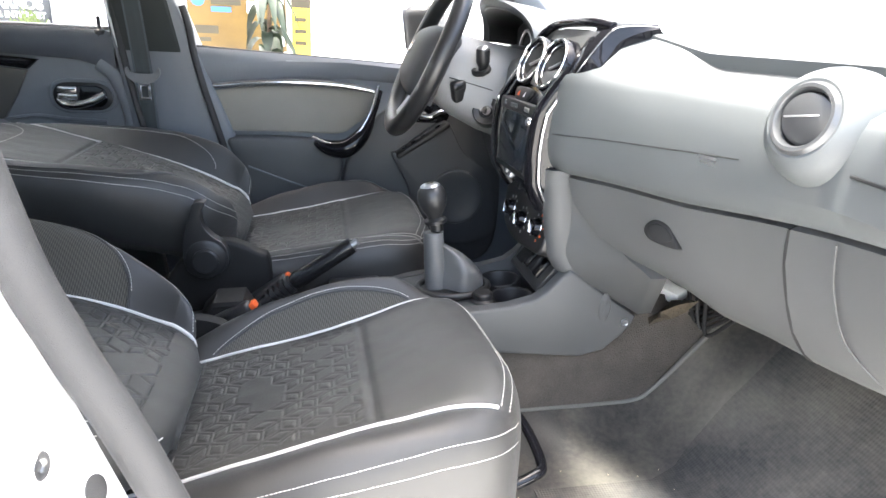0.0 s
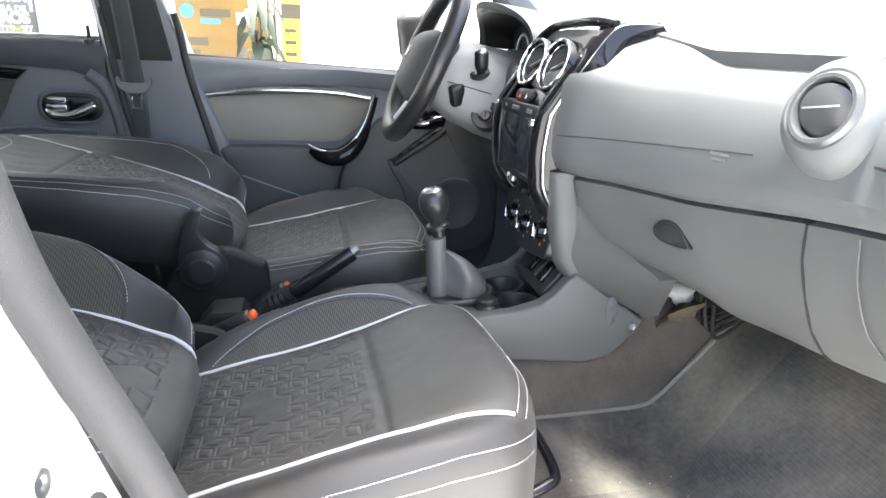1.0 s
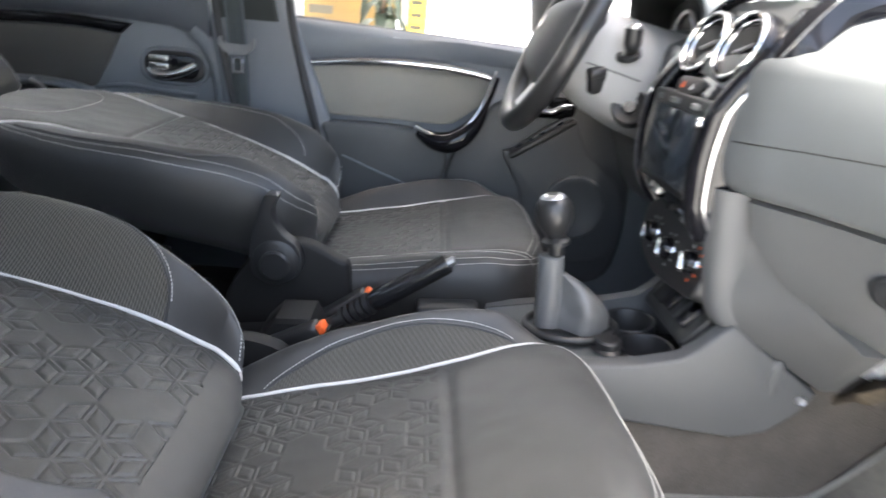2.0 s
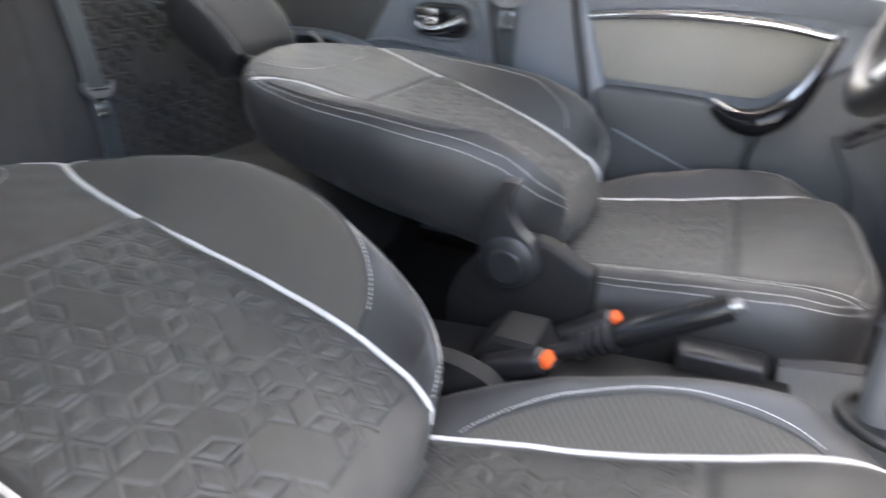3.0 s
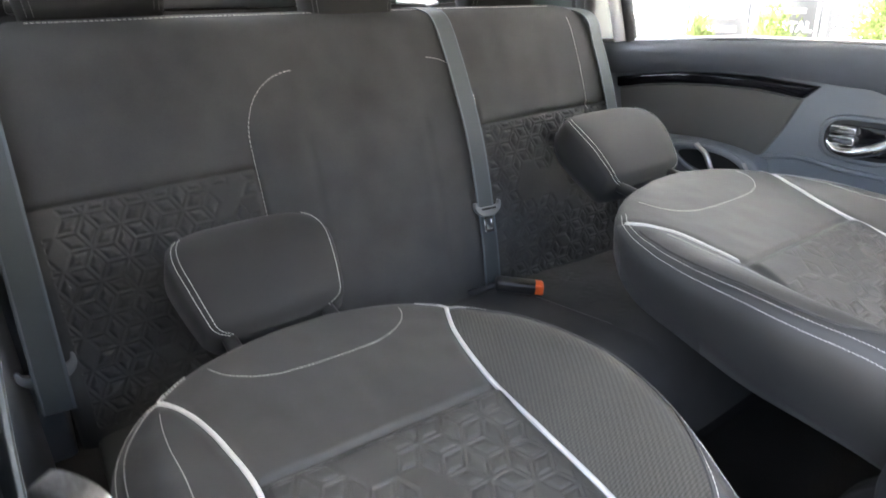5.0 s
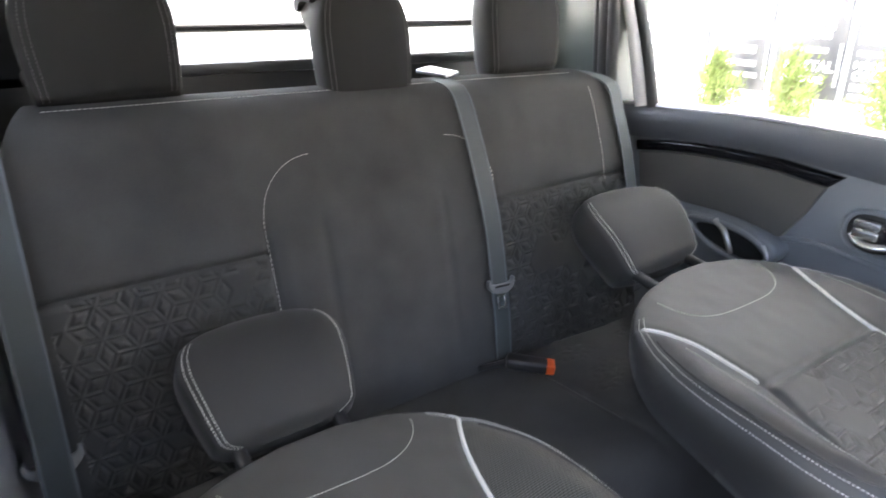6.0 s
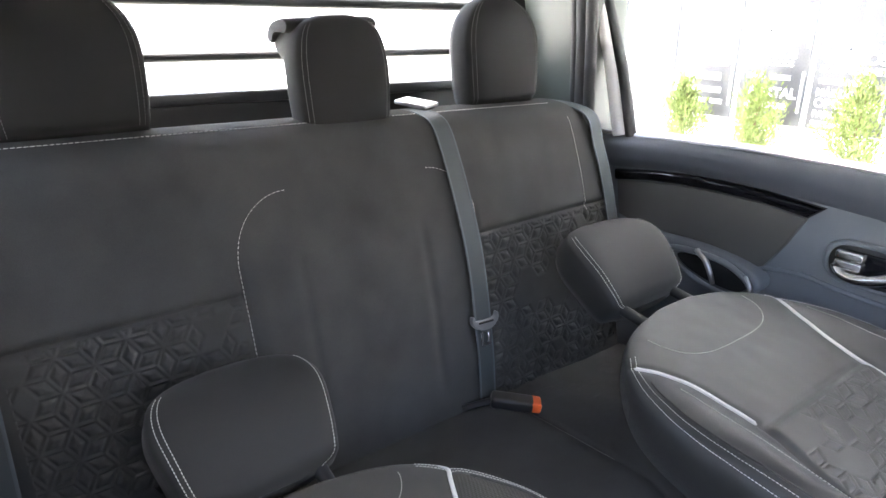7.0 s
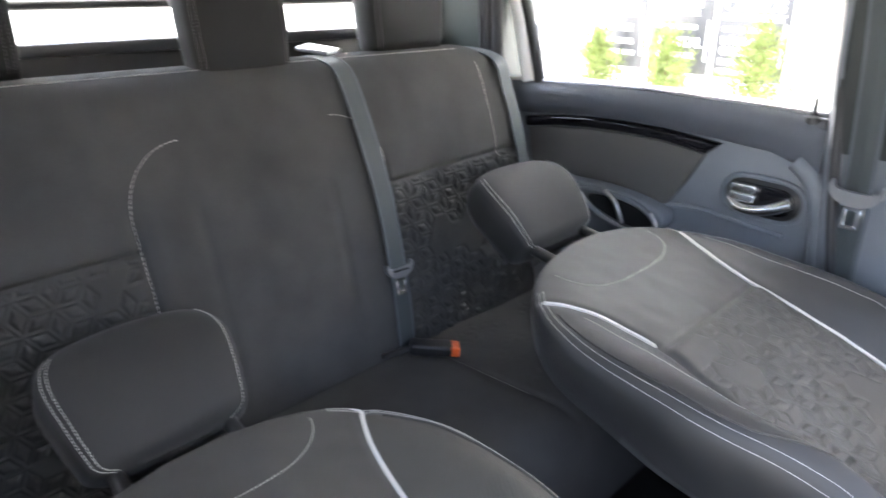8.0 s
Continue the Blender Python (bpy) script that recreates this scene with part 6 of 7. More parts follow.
v, f = threads([[tuple(WM @ Vector((0.1615 * math.cos(radians(a)), 0.1615 * math.sin(radians(a)), 0.0245))) for a in range(a0, a1, 2)] for a0, a1 in ((20, 160), (200, 250), (290, 340))], 0.004, 0.003, 0.0008)
make("stitching", v, f, BOOT, wheel, "grey rim stitching")
hub = pillow("airbag_pad", steps(-0.100, 0.066, 20), lambda s: 0.108 * (1 - 0.25 * (clamp(-s / 0.075)) ** 2) * max(0.3, 1 - clamp((s - 0.035) / 0.033) ** 3) ** 0.4, lambda w, s: 0.062 * max(0.2, 1 - ((s + 0.015) / 0.095) ** 4) * (1 - 0.10 * (w / 0.1) ** 2), lambda w, s: -0.03, lambda w, s, n: WM @ Vector((w, s, n)), wheel, [HUB], "black airbag pad", p=4, nt=24, nb=10, mid=0.0)
part("emblem", moved(plate([(-0.011, 0), (0, -0.016), (0.011, 0), (0, 0.016)], 0.056, 0.0645, "z", 0.002), WM), CHROME, hub, "small chrome lozenge")
for pts, w in (([(-0.07, 0.012, 0.005), (-0.12, 0.012, 0.008), (-0.17, 0.006, 0.02)], 0.022), ([(0.07, 0.012, 0.005), (0.12, 0.012, 0.008), (0.17, 0.006, 0.02)], 0.022), ([(-0.03, -0.06, 0.0), (-0.045, -0.11, 0.008), (-0.06, -0.168, 0.02)], 0.014), ([(0.03, -0.06, 0.0), (0.045, -0.11, 0.008), (0.06, -0.168, 0.02)], 0.014)):
    part("spoke", moved(tube(curve(pts, 6), w, 12, flat=0.45), WM), SATIN if w < 0.02 else LEATHER, wheel, "spoke")

# ---- centre console, gear lever, handbrake ----
console = thing("centre_console", (0, 0.55, 0.55), "grey plastic centre console with cup holders", "centre console")
flank = [(0.36, 0.672), (0.46, 0.690), (0.564, 0.701), (0.615, 0.714), (0.638, 0.732), (0.660, 0.757), (0.676, 0.771), (0.690, 0.763), (0.743, 0.725), (0.820, 0.673), (0.813, 0.655), (0.797, 0.634), (0.761, 0.602), (0.713, 0.590), (0.672, 0.594), (0.592, 0.602), (0.50, 0.612), (0.36, 0.61)]
for s in (-1, 1):
    part("side_wall", plate(flank, s * 0.095, s * 0.122, "x", 0.006, 3), GREY, console, "grey console side")
part("bolt_dimple", moved(lathe([(0.0, 0.002), (0.004, 0.002), (0.006, 0.004), (0.008, 0.0)], None, 16), pose(0.1235, 0.797, 0.662, 0, 90)), SATIN, console)
part("clip_hollow", moved(lathe([(0.0, 0.003), (0.016, 0.003), (0.02, 0.0)], None, 20), pose(0.1225, 0.752, 0.695, 0, 90) @ Matrix.Diagonal((1.5, 0.6, 1, 1))), GREY, console)
part("top_deck", loft([[(-0.10, y, z - 0.02), (-0.10, y, z), (-0.085, y, z - 0.008), (0.085, y, z - 0.008), (0.10, y, z), (0.10, y, z - 0.02)] for y, z in ((0.36, 0.672), (0.46, 0.690), (0.542, 0.699))]), DASH, console, "slate console deck")
part("stack_core", block(-0.105, 0.100, 0.705, 0.79, 0.665, 0.90, 0.006), BLACK, console, "dark core under the dashboard")
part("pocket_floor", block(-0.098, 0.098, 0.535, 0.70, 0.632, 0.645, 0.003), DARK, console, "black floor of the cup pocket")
part("pocket_lip", block(-0.096, 0.096, 0.536, 0.546, 0.64, 0.692, 0.003), BLACK, console, "black front of the cup pocket")
for x in (-0.046, 0.044):
    cup = part("cup_holder", moved(lathe([(0.030, -0.050), (0.034, -0.030), (0.0375, -0.004), (0.039, 0.0), (0.042, 0.0015), (0.0445, -0.001), (0.0450, -0.012), (0.040, -0.045)], None, 36), pose(x, 0.590, 0.690, 6)), BLACK, console, "black cup holder")
    part("well_floor", moved(lathe([(0.0, -0.047), (0.022, -0.047), (0.031, -0.050)], None, 30), pose(x, 0.590, 0.690, 6)), DARK, cup)
part("socket_cap", lathe([(0.0, 0.012), (0.016, 0.012), (0.019, 0.009), (0.019, 0.0), (0.024, -0.004)], pose(0.062, 0.528, 0.696, 4), 24), BLACK, console, "black round cap")
sw = part("switch_panel", moved(plate(rounded(-0.085, 0.085, -0.036, 0.046, 0.012), -0.02, 0.004, "z", 0.003), pose(0.0, 0.648, 0.742, 52)), BLACK, console, "black switch panel")
# Solid black box; the pocket's shade is only its colour.
part("blank_pocket", moved(box((0.040, 0.050, 0.008), 0.004, 2), pose(-0.052, 0.648, 0.742, 52) @ pose(0, 0.004, 0.003)), DARK, sw)
for k in range(3):
    part("switch", moved(box((0.022, 0.040, 0.012), 0.003, 2), pose(0.0, 0.648, 0.742, 52) @ pose(-0.008 + 0.029 * k, 0.004, 0.006)), PIANO if k != 1 else BLACK, sw)
part("rear_deck", loft([[(-0.075, y, 0.52), (-0.075, y, z), (-0.06, y, z + 0.008), (0.06, y, z + 0.008), (0.075, y, z), (0.075, y, 0.52)] for y, z in ((-0.20, 0.60), (0.0, 0.625), (0.20, 0.64), (0.37, 0.662))]), SHIELD, console, "black console deck between the seats")
part("rear_box", loft([[(-0.04, y, 0.56), (-0.04, y, z), (-0.034, y, z + 0.006), (0.034, y, z + 0.006), (0.04, y, z), (0.04, y, 0.56)] for y, z in ((0.005, 0.655), (0.03, 0.682), (0.082, 0.684), (0.098, 0.655))]), SHIELD, console, "black buckle box")
part("side_bin", box((0.045, 0.105, 0.03), 0.008, 3, pose(-0.075, 0.292, 0.668, 3)), BLACK, console, "slate bin lid")
gear = thing("gear_lever", (0, 0.48, 0.69), "black gear lever with leatherette boot and silver top", "gear lever")
gt, gb0 = Vector((-0.008, 0.434, 0.872)), Vector((0.0, 0.446, 0.700))
gd = (gt - gb0).normalized()
GM = Matrix.Translation(gt) @ (gd + Vector((0, -0.12, 0))).to_track_quat("Z", "Y").to_matrix().to_4x4()
part("knob", moved(lathe([(0.0, 0.030), (0.010, 0.0295), (0.019, 0.0262), (0.0255, 0.018), (0.0285, 0.006), (0.0280, -0.005), (0.0240, -0.017), (0.0180, -0.027), (0.0135, -0.035)], None, 32), GM), LEATHER, gear, "black knob")
part("badge", moved(lathe([(0.0, 0.0325), (0.012, 0.0315), (0.0185, 0.0278), (0.0195, 0.0255)], None, 30), GM), SATIN, gear, "silver shift plate")
for a in (-0.007, 0.0, 0.007):
    part("shift_mark", moved(box((0.0016, 0.014, 0.0008), 0, 1), GM @ pose(a, 0, 0.0325)), SIGN_DARK, gear)
part("collar", moved(lathe([(0.013, -0.034), (0.022, -0.040), (0.022, -0.046), (0.013, -0.049), (0.0125, -0.062), (0.0, -0.075)], None, 26), GM), BLACK, gear, "black reverse collar")
part("sleeve", tube([gb0 + gd * t for t in (0.108, 0.106, 0.104, 0.07, 0.03, -0.005)], lambda t: 0.0155 + 0.0035 * smooth(t, 0, 0.2) + 0.002 * t, 24), BOOT, gear, "grey leatherette sleeve")
part("sleeve_rim", moved(tube([(0.0175 * math.cos(2 * math.pi * k / 28), 0.0175 * math.sin(2 * math.pi * k / 28), 0) for k in range(28)], 0.0022, 8, True), Matrix.Translation(gb0 + gd * 0.107) @ gd.to_track_quat("Z", "Y").to_matrix().to_4x4()), BOOT, gear)
brings = []
for j in range(17):
    t = j / 16
    z = 0.782 - 0.084 * t
    y0 = 0.450 - 0.016 * smooth(t, 0.6, 1.0)
    y1 = knots(t, (0.0, 0.466), (0.15, 0.492), (0.4, 0.522), (0.6, 0.536), (0.75, 0.540), (1.0, 0.542))
    rx = knots(t, (0.0, 0.012), (0.25, 0.028), (0.5, 0.042), (0.8, 0.048), (1.0, 0.046))
    ring = []
    for k in range(48):
        a = 2 * math.pi * k / 48
        c, sn = math.cos(a), math.sin(a)
        fold = 1 + 0.13 * math.sin(3 * a + 4 * t) * math.sin(math.pi * t) + 0.10 * math.sin(7 * a - 6 * t) * t * (1 - t) * 2
        fold += 0.10 * noise.noise((c * 2.2, sn * 2.2, t * 4.0)) * math.sin(math.pi * t)
        ring.append((rx * c * fold * (0.30 + 0.70 * smooth(sn, -0.9, 0.35)) * (1 - 0.25 * max(0, sn)), (y0 + y1) / 2 + (y1 - y0) / 2 * sn * (1 + 0.03 * math.sin(5 * a)), z + 0.010 * math.sin(2 * a + 3 * t) * t * (1 - t) * 3))
    brings.append(ring)
part("boot", loft(brings, True, True), BOOT, gear, "grey leatherette boot with folds")
part("boot_ring", moved(tube([(0.054 * math.cos(2 * math.pi * k / 40), 0.070 * math.sin(2 * math.pi * k / 40), 0) for k in range(40)], 0.0065, 10, True), pose(0, 0.482, 0.696, 3)), BLACK, gear, "black boot ring")
GRIP = material("gloss_black_grip", (0.012, 0.012, 0.0125), 0.24, grain=700, bump=0.15, depth=0.0003)
hb = thing("handbrake", (0, 0.15, 0.65), "black handbrake lever, pulled up", "handbrake")
h0, h1 = Vector((0.004, 0.085, 0.655)), Vector((0.006, 0.292, 0.793))
part("grip", tube([h0.lerp(h1, t) for t in (0.42, 0.46, 0.6, 0.8, 0.93, 0.955)], lambda t: 0.0180 - 0.003 * t if t > 0.05 else 0.014, 20), GRIP, hb, "black grip")
part("button", tube([h0.lerp(h1, 0.95), h0.lerp(h1, 1.0)], 0.007, 14), SATIN, hb, "grey release button")
for k in range(5):
    part("gaiter_fold", tube([h0.lerp(h1, 0.20 + 0.045 * k), h0.lerp(h1, 0.225 + 0.045 * k)], 0.0155 + 0.0006 * k, 16), BLACK, hb)
part("arm", tube([h0, h0.lerp(h1, 0.45)], 0.010, 12), BLACK, hb)

# ---- passenger footwell ----
BINDING = material("pale_mat_binding", (0.15, 0.145, 0.13), 0.85, grain=900, bump=0.4, depth=0.0008, vary=0.3)
mat_ob = thing("floor_mat", (0.4, 0.7, 0.43), "worn black rubber floor mat with pale binding and dust", "floor mat")
part("flat", loft([[(0.108, y, z + 0.036), (0.15, y, z + 0.018), (0.22, y, z + 0.004), (0.40, y, z), (0.69, y, z), (0.69, y, z + 0.008), (0.40, y, z + 0.008), (0.22, y, z + 0.012), (0.15, y, z + 0.026), (0.108, y, z + 0.044)] for y, z in ((0.40, 0.422), (0.60, 0.424), (0.80, 0.426), (0.855, 0.432), (0.885, 0.455), (0.95, 0.535), (1.10, 0.72))]), RUBBER, mat_ob, "worn rubber")
RIB = mesh_cloth("ribbed_rubber", (0.040, 0.040, 0.041), 0.0050, False)
dusty(RIB, (0.18, 0.165, 0.138), 0.56, 0.95)
part("heel_pad", loft([[(0.30 - 0.05 * smooth(y, 0.80, 0.92), y, z), (0.685, y, z), (0.685, y, z + 0.012), (0.30 - 0.05 * smooth(y, 0.80, 0.92), y, z + 0.012)] for y, z in ((0.58, 0.424), (0.80, 0.426), (0.855, 0.432), (0.885, 0.455), (0.95, 0.535), (1.09, 0.707))]), RIB, mat_ob, "ribbed heel pad")
part("binding", tube(curve([(0.108, 0.40, 0.466), (0.110, 0.64, 0.470), (0.110, 0.775, 0.473), (0.112, 0.850, 0.479), (0.114, 0.885, 0.502), (0.118, 0.961, 0.592), (0.119, 1.034, 0.681)], 6), 0.0042, 8), BINDING, mat_ob, "pale worn binding")
rng = random.Random(5)
CRUMB = material("pale_crumb", (0.50, 0.44, 0.33), 0.9, bump=0, vary=0.3, blotch=40)
crumbs = []
for k in range(7):
    y = rng.uniform(0.50, 0.86)
    crumbs.append(box((rng.uniform(0.0015, 0.0045), rng.uniform(0.001, 0.002), 0.0015), 0, 1, pose(rng.uniform(0.24, 0.62), y, 0.4405, 0, 0, rng.uniform(0, 180))))
for k in range(8):
    crumbs.append(box((rng.uniform(0.001, 0.003), rng.uniform(0.001, 0.003), 0.0012), 0, 1, pose(rng.uniform(0.14, 0.30), rng.uniform(0.45, 0.84), 0.4475, 0, 0, rng.uniform(0, 180))))
crumbs += [box((0.005, 0.004, 0.003), 0.001, 1, pose(0.46, 0.70, 0.441, 0, 0, 30))]
tagged(part("crumbs", join(*crumbs), CRUMB, None, "pale crumbs and lint on the floor mat"), category="crumbs", kind="stuff")
wires = thing("wiring", (0.15, 1.0, 0.7), "loose wiring and connectors under the dashboard", "wiring")
part("connector", box((0.060, 0.04, 0.030), 0.005, 2, pose(0.085, 0.905, 0.712, 20, 10, 30)), SIGN_WHITE, wires, "white connector")
for k in range(6):
    part("cable", tube(curve([(0.02 + 0.03 * k, 0.93, 0.72), (0.06 + 0.02 * k, 0.95, 0.672 - 0.005 * k), (0.13 + 0.015 * k, 0.96, 0.690), (0.20 + 0.01 * k, 0.97, 0.75)], 6), 0.004, 8), DARK if k % 2 else BLACK, wires)
FOAM = material("brown_sound_foam", (0.085, 0.066, 0.044), 0.95, grain=150, bump=0.8, depth=0.004, vary=0.4, blotch=20)
foam_rows = []
for k in range(19):
    u = k / 18
    x, z = -0.04 + 0.19 * u, 0.555 + 0.135 * u + 0.006 * math.sin(9 * u) + 0.003 * math.sin(31 * u)
    foam_rows.append([(x, 0.905, z), (x, 0.87 + 0.01 * math.sin(14 * u), z - 0.012), (x, 0.862 + 0.008 * math.sin(17 * u), z + 0.004), (x, 0.885, z + 0.020 + 0.005 * math.sin(23 * u)), (x, 0.93, z + 0.024)])
part("foam", loft(foam_rows), FOAM, wires, "torn brown sound deadening", 40)

# ---- outside: sign wall, shrubs, banners ----
SIGNS = Matrix.Translation((0.564, 0.044, 1.429)) @ Matrix.Scale(0.446, 4) @ Matrix.Translation((-0.564, -0.044, -1.429))
SHOP = Matrix.Translation((1.133, 0.209, 1.167)) @ Matrix.Scale(0.4888, 4) @ Matrix.Translation((-1.133, -0.209, -1.167))
# Upper facade is unseen; height is added to block sky from the far windows.
facade = tagged(part("wall_facade", block(-2.75, -2.525, -7, 5, 0, 6.5, 0.01), WALL, None, "white rendered showroom wall"), category="building wall", kind="structure")
tagged(part("wall_planter", block(-2.525, -2.12, -7, 5, 0, 0.70, 0.015), WALL, None, "low white planter wall along the facade"), category="planter wall", kind="structure")
# Added out of view to block low light through the windscreen.
tagged(part("wall_front_blocker", block(-12, 14, 6.5, 6.8, 0, 3.6, 0.01), GREY_WALL, None, "added unseen dark wall ahead of the car that dims the bench"), category="yard wall", kind="structure")
tagged(part("wall_yard_rear", block(-9, 9, -9.3, -9.0, 0, 4.0, 0.01), WALL, None, "white yard wall behind the car"), category="yard wall", kind="structure")


def words(body, y, z, size, parent, bold=0.0):
    cu = bpy.data.curves.new("words", "FONT")
    cu.body, cu.size, cu.extrude, cu.offset = body, size, 0.001, bold
    tmp = bpy.data.objects.new("words", cu)
    scene.collection.objects.link(tmp)
    bpy.context.view_layer.update()
    me = bpy.data.meshes.new_from_object(tmp.evaluated_get(bpy.context.evaluated_depsgraph_get()))
    bpy.data.objects.remove(tmp)
    me.transform(SIGNS @ pose(-6.336, y, z, 90, 0, 90))
    me.materials.clear()
    me.materials.append(SIGN_WHITE)
    ob = new("lettering", me)
    ob.parent, ob.location = parent, -parent.location
    return ob


def bars(parent, y0, z, widths, h):
    for w in widths:
        part("print_bar", moved(block(-6.339, -6.335, y0, y0 + w, z, z + h, 0), SIGNS), SIGN_WHITE, parent)
        y0 += w + 0.05


for c, y0 in enumerate((-6.30, -5.52, -4.74, -3.96, -3.18)):
    sign = thing("sign_panel", SIGNS @ Vector((-6.33, y0 + 0.36, 0.2)), "black printed panel with white slogans", "sign panel", "sign panels")
    part("board", moved(block(-6.345, -6.338, y0, y0 + 0.72, 0.16, 5.2, 0.002), SIGNS), SIGN_BLACK, sign)
    if c == 4:
        words("#1", y0 + 0.04, 1.22, 0.42, sign, 0.012)
        words("EN VENTA", y0 + 0.05, 1.05, 0.125, sign, 0.004)
        words("Y COMPRA DE", y0 + 0.05, 0.945, 0.088, sign, 0.002)
        words("CARROS", y0 + 0.05, 0.83, 0.155, sign, 0.006)
        words("POR INTERNET", y0 + 0.05, 0.735, 0.09, sign, 0.003)
        bars(sign, y0 + 0.06, 0.62, (0.22, 0.22), 0.05)
        words("MÁS DE", y0 + 0.05, 0.50, 0.10, sign, 0.003)
        words("OPCIONES", y0 + 0.05, 0.39, 0.12, sign, 0.004)
        words("PARA TU", y0 + 0.05, 0.29, 0.09, sign, 0.003)
        bars(sign, y0 + 0.05, 0.2, (0.5,), 0.05)
    elif c == 3:
        words("Y MÁS DE", y0 + 0.12, 1.09, 0.115, sign, 0.003)
        words("46.000", y0 + 0.10, 0.95, 0.16, sign, 0.006)
        words("CARROS", y0 + 0.10, 0.84, 0.125, sign, 0.005)
        words("PUBLICADOS", y0 + 0.10, 0.76, 0.078, sign, 0.003)
        bars(sign, y0 + 0.08, 0.62, (0.2, 0.22), 0.05)
        words("PORTAL", y0 + 0.12, 0.44, 0.14, sign, 0.005)
        bars(sign, y0 + 0.1, 0.32, (0.45,), 0.06)
        bars(sign, y0 + 0.1, 1.3, (0.5,), 0.2)
    else:
        for k, (z, h, ws) in enumerate(((1.35, 0.12, (0.5,)), (1.1, 0.09, (0.55,)), (0.98, 0.06, (0.3, 0.2)), (0.84, 0.09, (0.5,)), (0.72, 0.06, (0.2, 0.3)), (0.56, 0.08, (0.45,)), (0.42, 0.06, (0.5,)), (0.30, 0.05, (0.3, 0.15)))):
            bars(sign, y0 + 0.07 + 0.03 * (k % 2), z, ws, h)
    for z in (0.3, 0.95, 1.6):
        part("side_print", moved(block(-6.339, -6.335, y0 + 0.665, y0 + 0.69, z, z + 0.42, 0), SIGNS), SIGN_WHITE, sign)
ys = thing("yellow_sign", SHOP @ Vector((-6.33, -0.55, 0.8)), "amber printed shop sign with dark print", "shop sign")
part("board", moved(block(-6.345, -6.305, -1.10, -0.10, 0.84, 2.6, 0.004), SHOP), SIGN_AMBER, ys)
part("disc", lathe([(0.0, 0.004), (0.07, 0.004), (0.07, 0.0)], SHOP @ pose(-6.304, -0.99, 1.34, 0, 90), 28), SIGN_BLUE, ys)
for y, z, w, h, m in ((-0.86, 1.29, 0.30, 0.075, SIGN_DARK), (-0.86, 1.22, 0.20, 0.05, SIGN_BLUE), (-1.04, 1.0, 0.24, 0.08, SIGN_DARK), (-1.02, 0.92, 0.14, 0.04, SIGN_DARK), (-0.50, 1.22, 0.10, 0.12, SIGN_WHITE), (-0.16, 0.9, 0.04, 0.9, SIGN_WHITE)):
    part("print_bar", moved(block(-6.304, -6.300, y, y + w, z, z + h, 0), SHOP), m, ys)
bn = thing("yellow_banner", SHOP @ Vector((-6.33, 0.05, 0.8)), "narrow yellow banner on the wall", "banner")
part("board", moved(block(-6.345, -6.305, -0.04, 0.16, 0.80, 1.9, 0.003), SHOP), SIGN_YELLOW, bn)
part("head_band", moved(block(-6.304, -6.300, -0.04, 0.16, 1.30, 1.45, 0), SHOP), SIGN_DARK, bn)
for k in range(3):
    part("print_bar", moved(block(-6.304, -6.300, -0.01, 0.11, 0.92 + 0.12 * k, 0.96 + 0.12 * k, 0), SHOP), SIGN_DARK, bn)


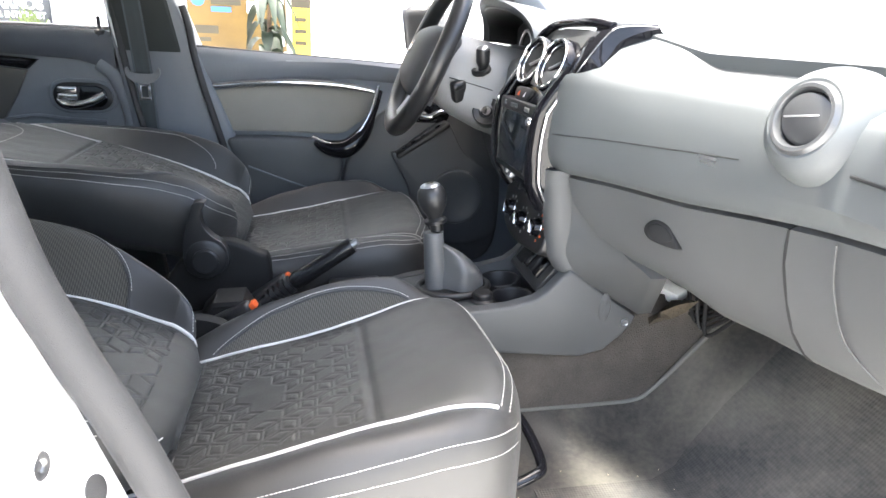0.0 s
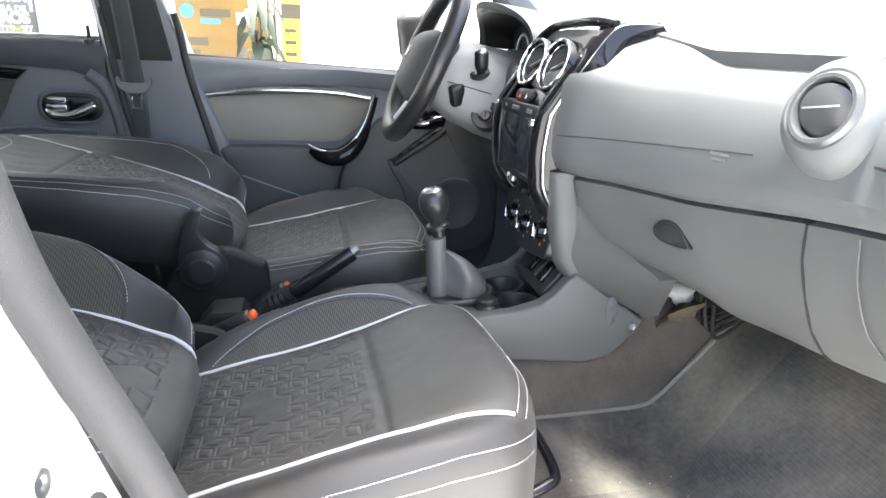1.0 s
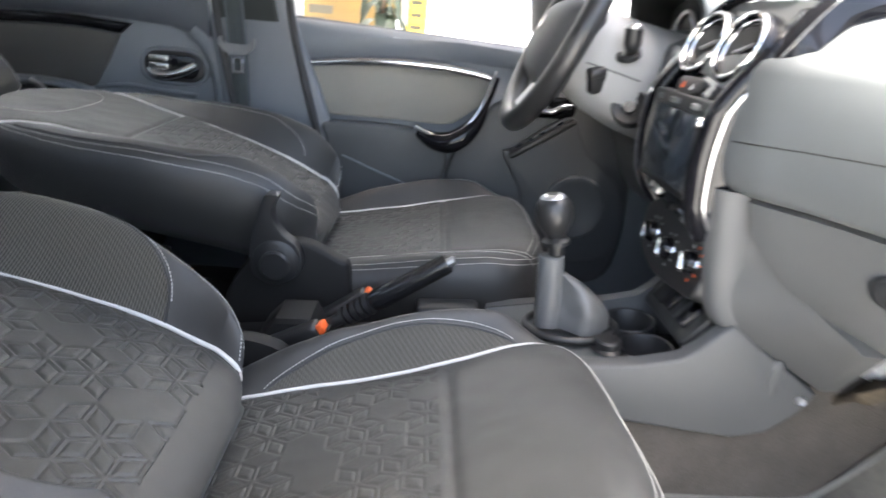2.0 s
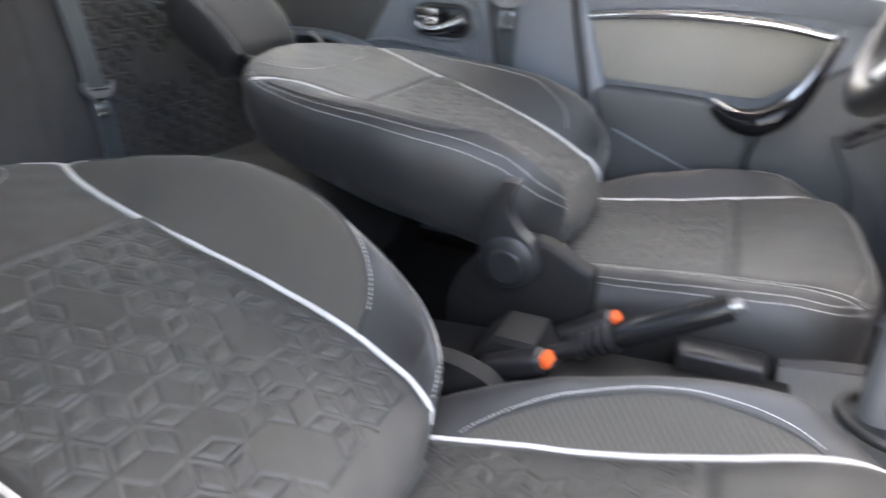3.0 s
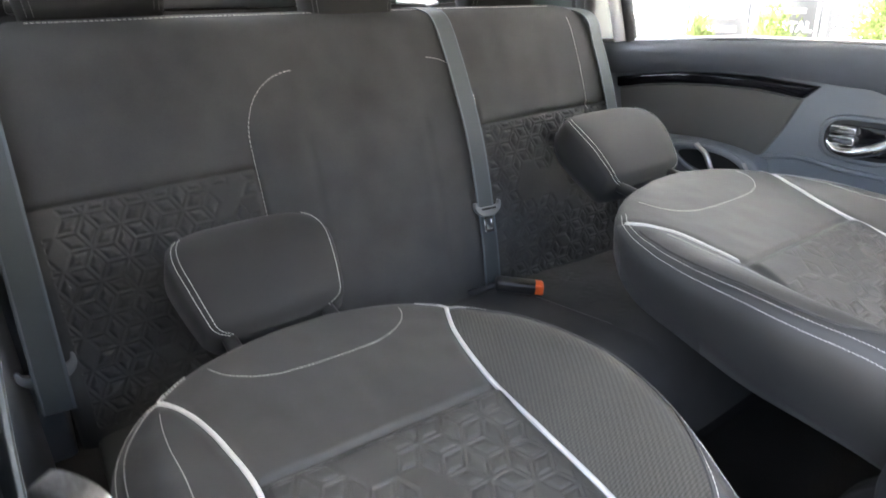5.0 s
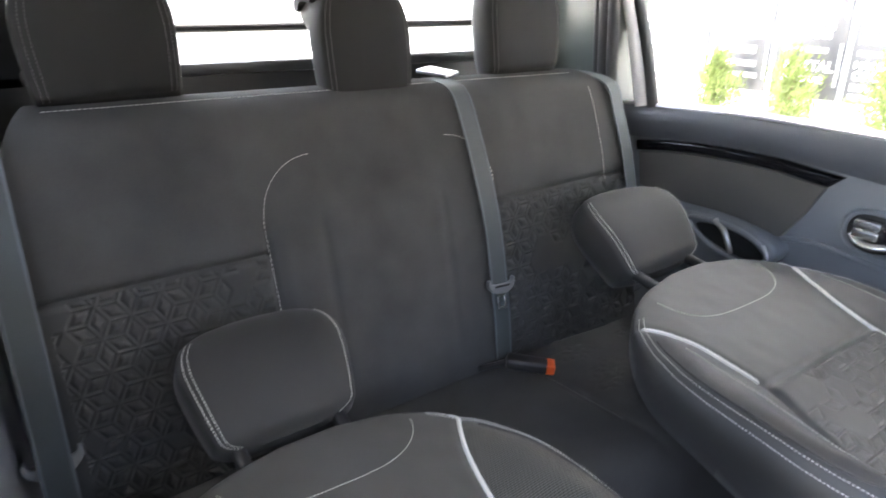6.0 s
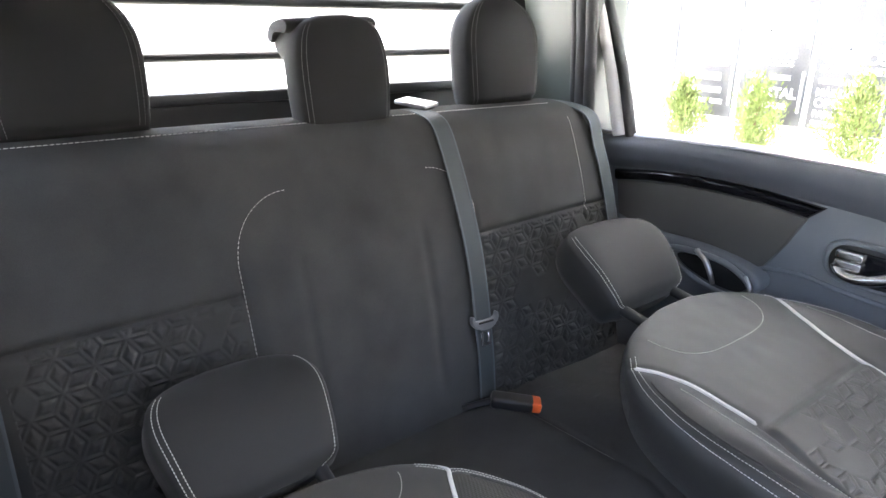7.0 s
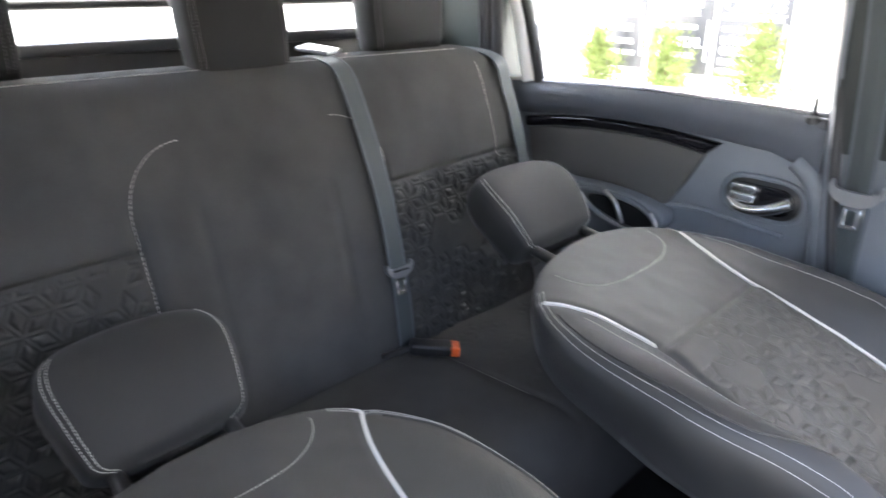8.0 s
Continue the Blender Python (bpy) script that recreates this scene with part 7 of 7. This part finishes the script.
def shrub(x, y, z, h, r, seed, label):
    rng = random.Random(seed)
    t = thing("shrub", (x, y, z), label, "shrub", "shrubs by the wall")
    part("trunk", tube([(x, y, z), (x + 0.01, y, z + h * 0.4), (x, y + 0.01, z + h * 0.85)], lambda q: 0.010 - 0.007 * q, 8), BARK, t)
    verts, faces = [], []
    for spray in range(58):
        q0 = rng.random() ** 1.15
        a = rng.uniform(0, 2 * math.pi)
        reach = r * knots(q0, (0.0, 0.80), (0.25, 1.0), (0.5, 0.85), (0.75, 0.52), (1.0, 0.10)) * rng.uniform(0.45, 1.0)
        foot = Vector((x + 0.25 * reach * math.cos(a), y + 0.25 * reach * math.sin(a), z + 0.01 + 0.78 * q0 * h))
        tip = Vector((x + reach * math.cos(a), y + reach * math.sin(a), foot.z + rng.uniform(0.20, 0.34) * h))
        for k in range(70):
            u = rng.random()
            fat = r * 0.20 * math.sin(math.pi * (0.12 + 0.80 * u)) + 0.002
            c = foot.lerp(tip, u) + Vector((rng.gauss(0, fat), rng.gauss(0, fat), rng.gauss(0, fat)))
            d = ((tip - foot).normalized() + Vector((rng.uniform(-0.7, 0.7), rng.uniform(-0.7, 0.7), rng.uniform(-0.1, 0.7)))).normalized()
            s = d.cross(Vector((rng.uniform(-1, 1), rng.uniform(-1, 1), 0.1))).normalized()
            ln, wd = rng.uniform(0.014, 0.032), rng.uniform(0.0020, 0.0048)
            b = len(verts)
            verts += [c, c + d * ln * 0.5 + s * wd, c + d * ln, c + d * ln * 0.5 - s * wd]
            faces.append((b, b + 1, b + 2, b + 3))
    make("crown", verts, faces, LEAF, t, "bright green sprays", None, 0)
    return t


for k, (y, h, r) in enumerate(((-1.93, 0.23, 0.115), (-1.545, 0.26, 0.125), (-1.11, 0.30, 0.135))):
    shrub(-2.36, y, 0.70, h + 0.10, r * 1.15, k + 3, "small bright green conifer shrub by the sign wall")


def broadleaf(x, y, z, h, seed):
    """A potted plant with long drooping leaves."""
    rng = random.Random(seed)
    t = thing("broadleaf_plant", (x, y, z), "dark green broad-leaved plant before the yellow sign", "plant")
    part("stem", tube([(x, y, z), (x + 0.01, y + 0.01, z + h * 0.5), (x, y + 0.02, z + h * 0.8)], lambda q: 0.014 - 0.006 * q, 8), BARK, t)
    for k in range(24):
        a, up, ln = rng.uniform(0, 2 * math.pi), rng.uniform(0.2, 0.85), rng.uniform(0.14, 0.27)
        d = Vector((math.cos(a), math.sin(a), 0))
        side = Vector((-d.y, d.x, 0))
        verts, faces = [], []
        for j in range(9):
            q = j / 8
            c = Vector((x, y, z + h * up)) + d * ln * 0.8 * q + Vector((0, 0, ln * (0.9 * q - 1.6 * q * q)))
            w = 0.030 * math.sin(math.pi * (0.08 + 0.9 * q)) * (1 + 0.15 * math.sin(9 * q + k))
            verts += [c + side * w + Vector((0, 0, 0.008)), c, c - side * w + Vector((0, 0, 0.008))]
            if j:
                b = 3 * j
                faces += [(b - 3, b - 2, b + 1, b), (b - 2, b - 1, b + 2, b + 1)]
        make("leaf", verts, faces, LEAF_DARK, t, "", None, 0)
    return t


broadleaf(-2.2, -0.02, 0.70, 0.72, 11)
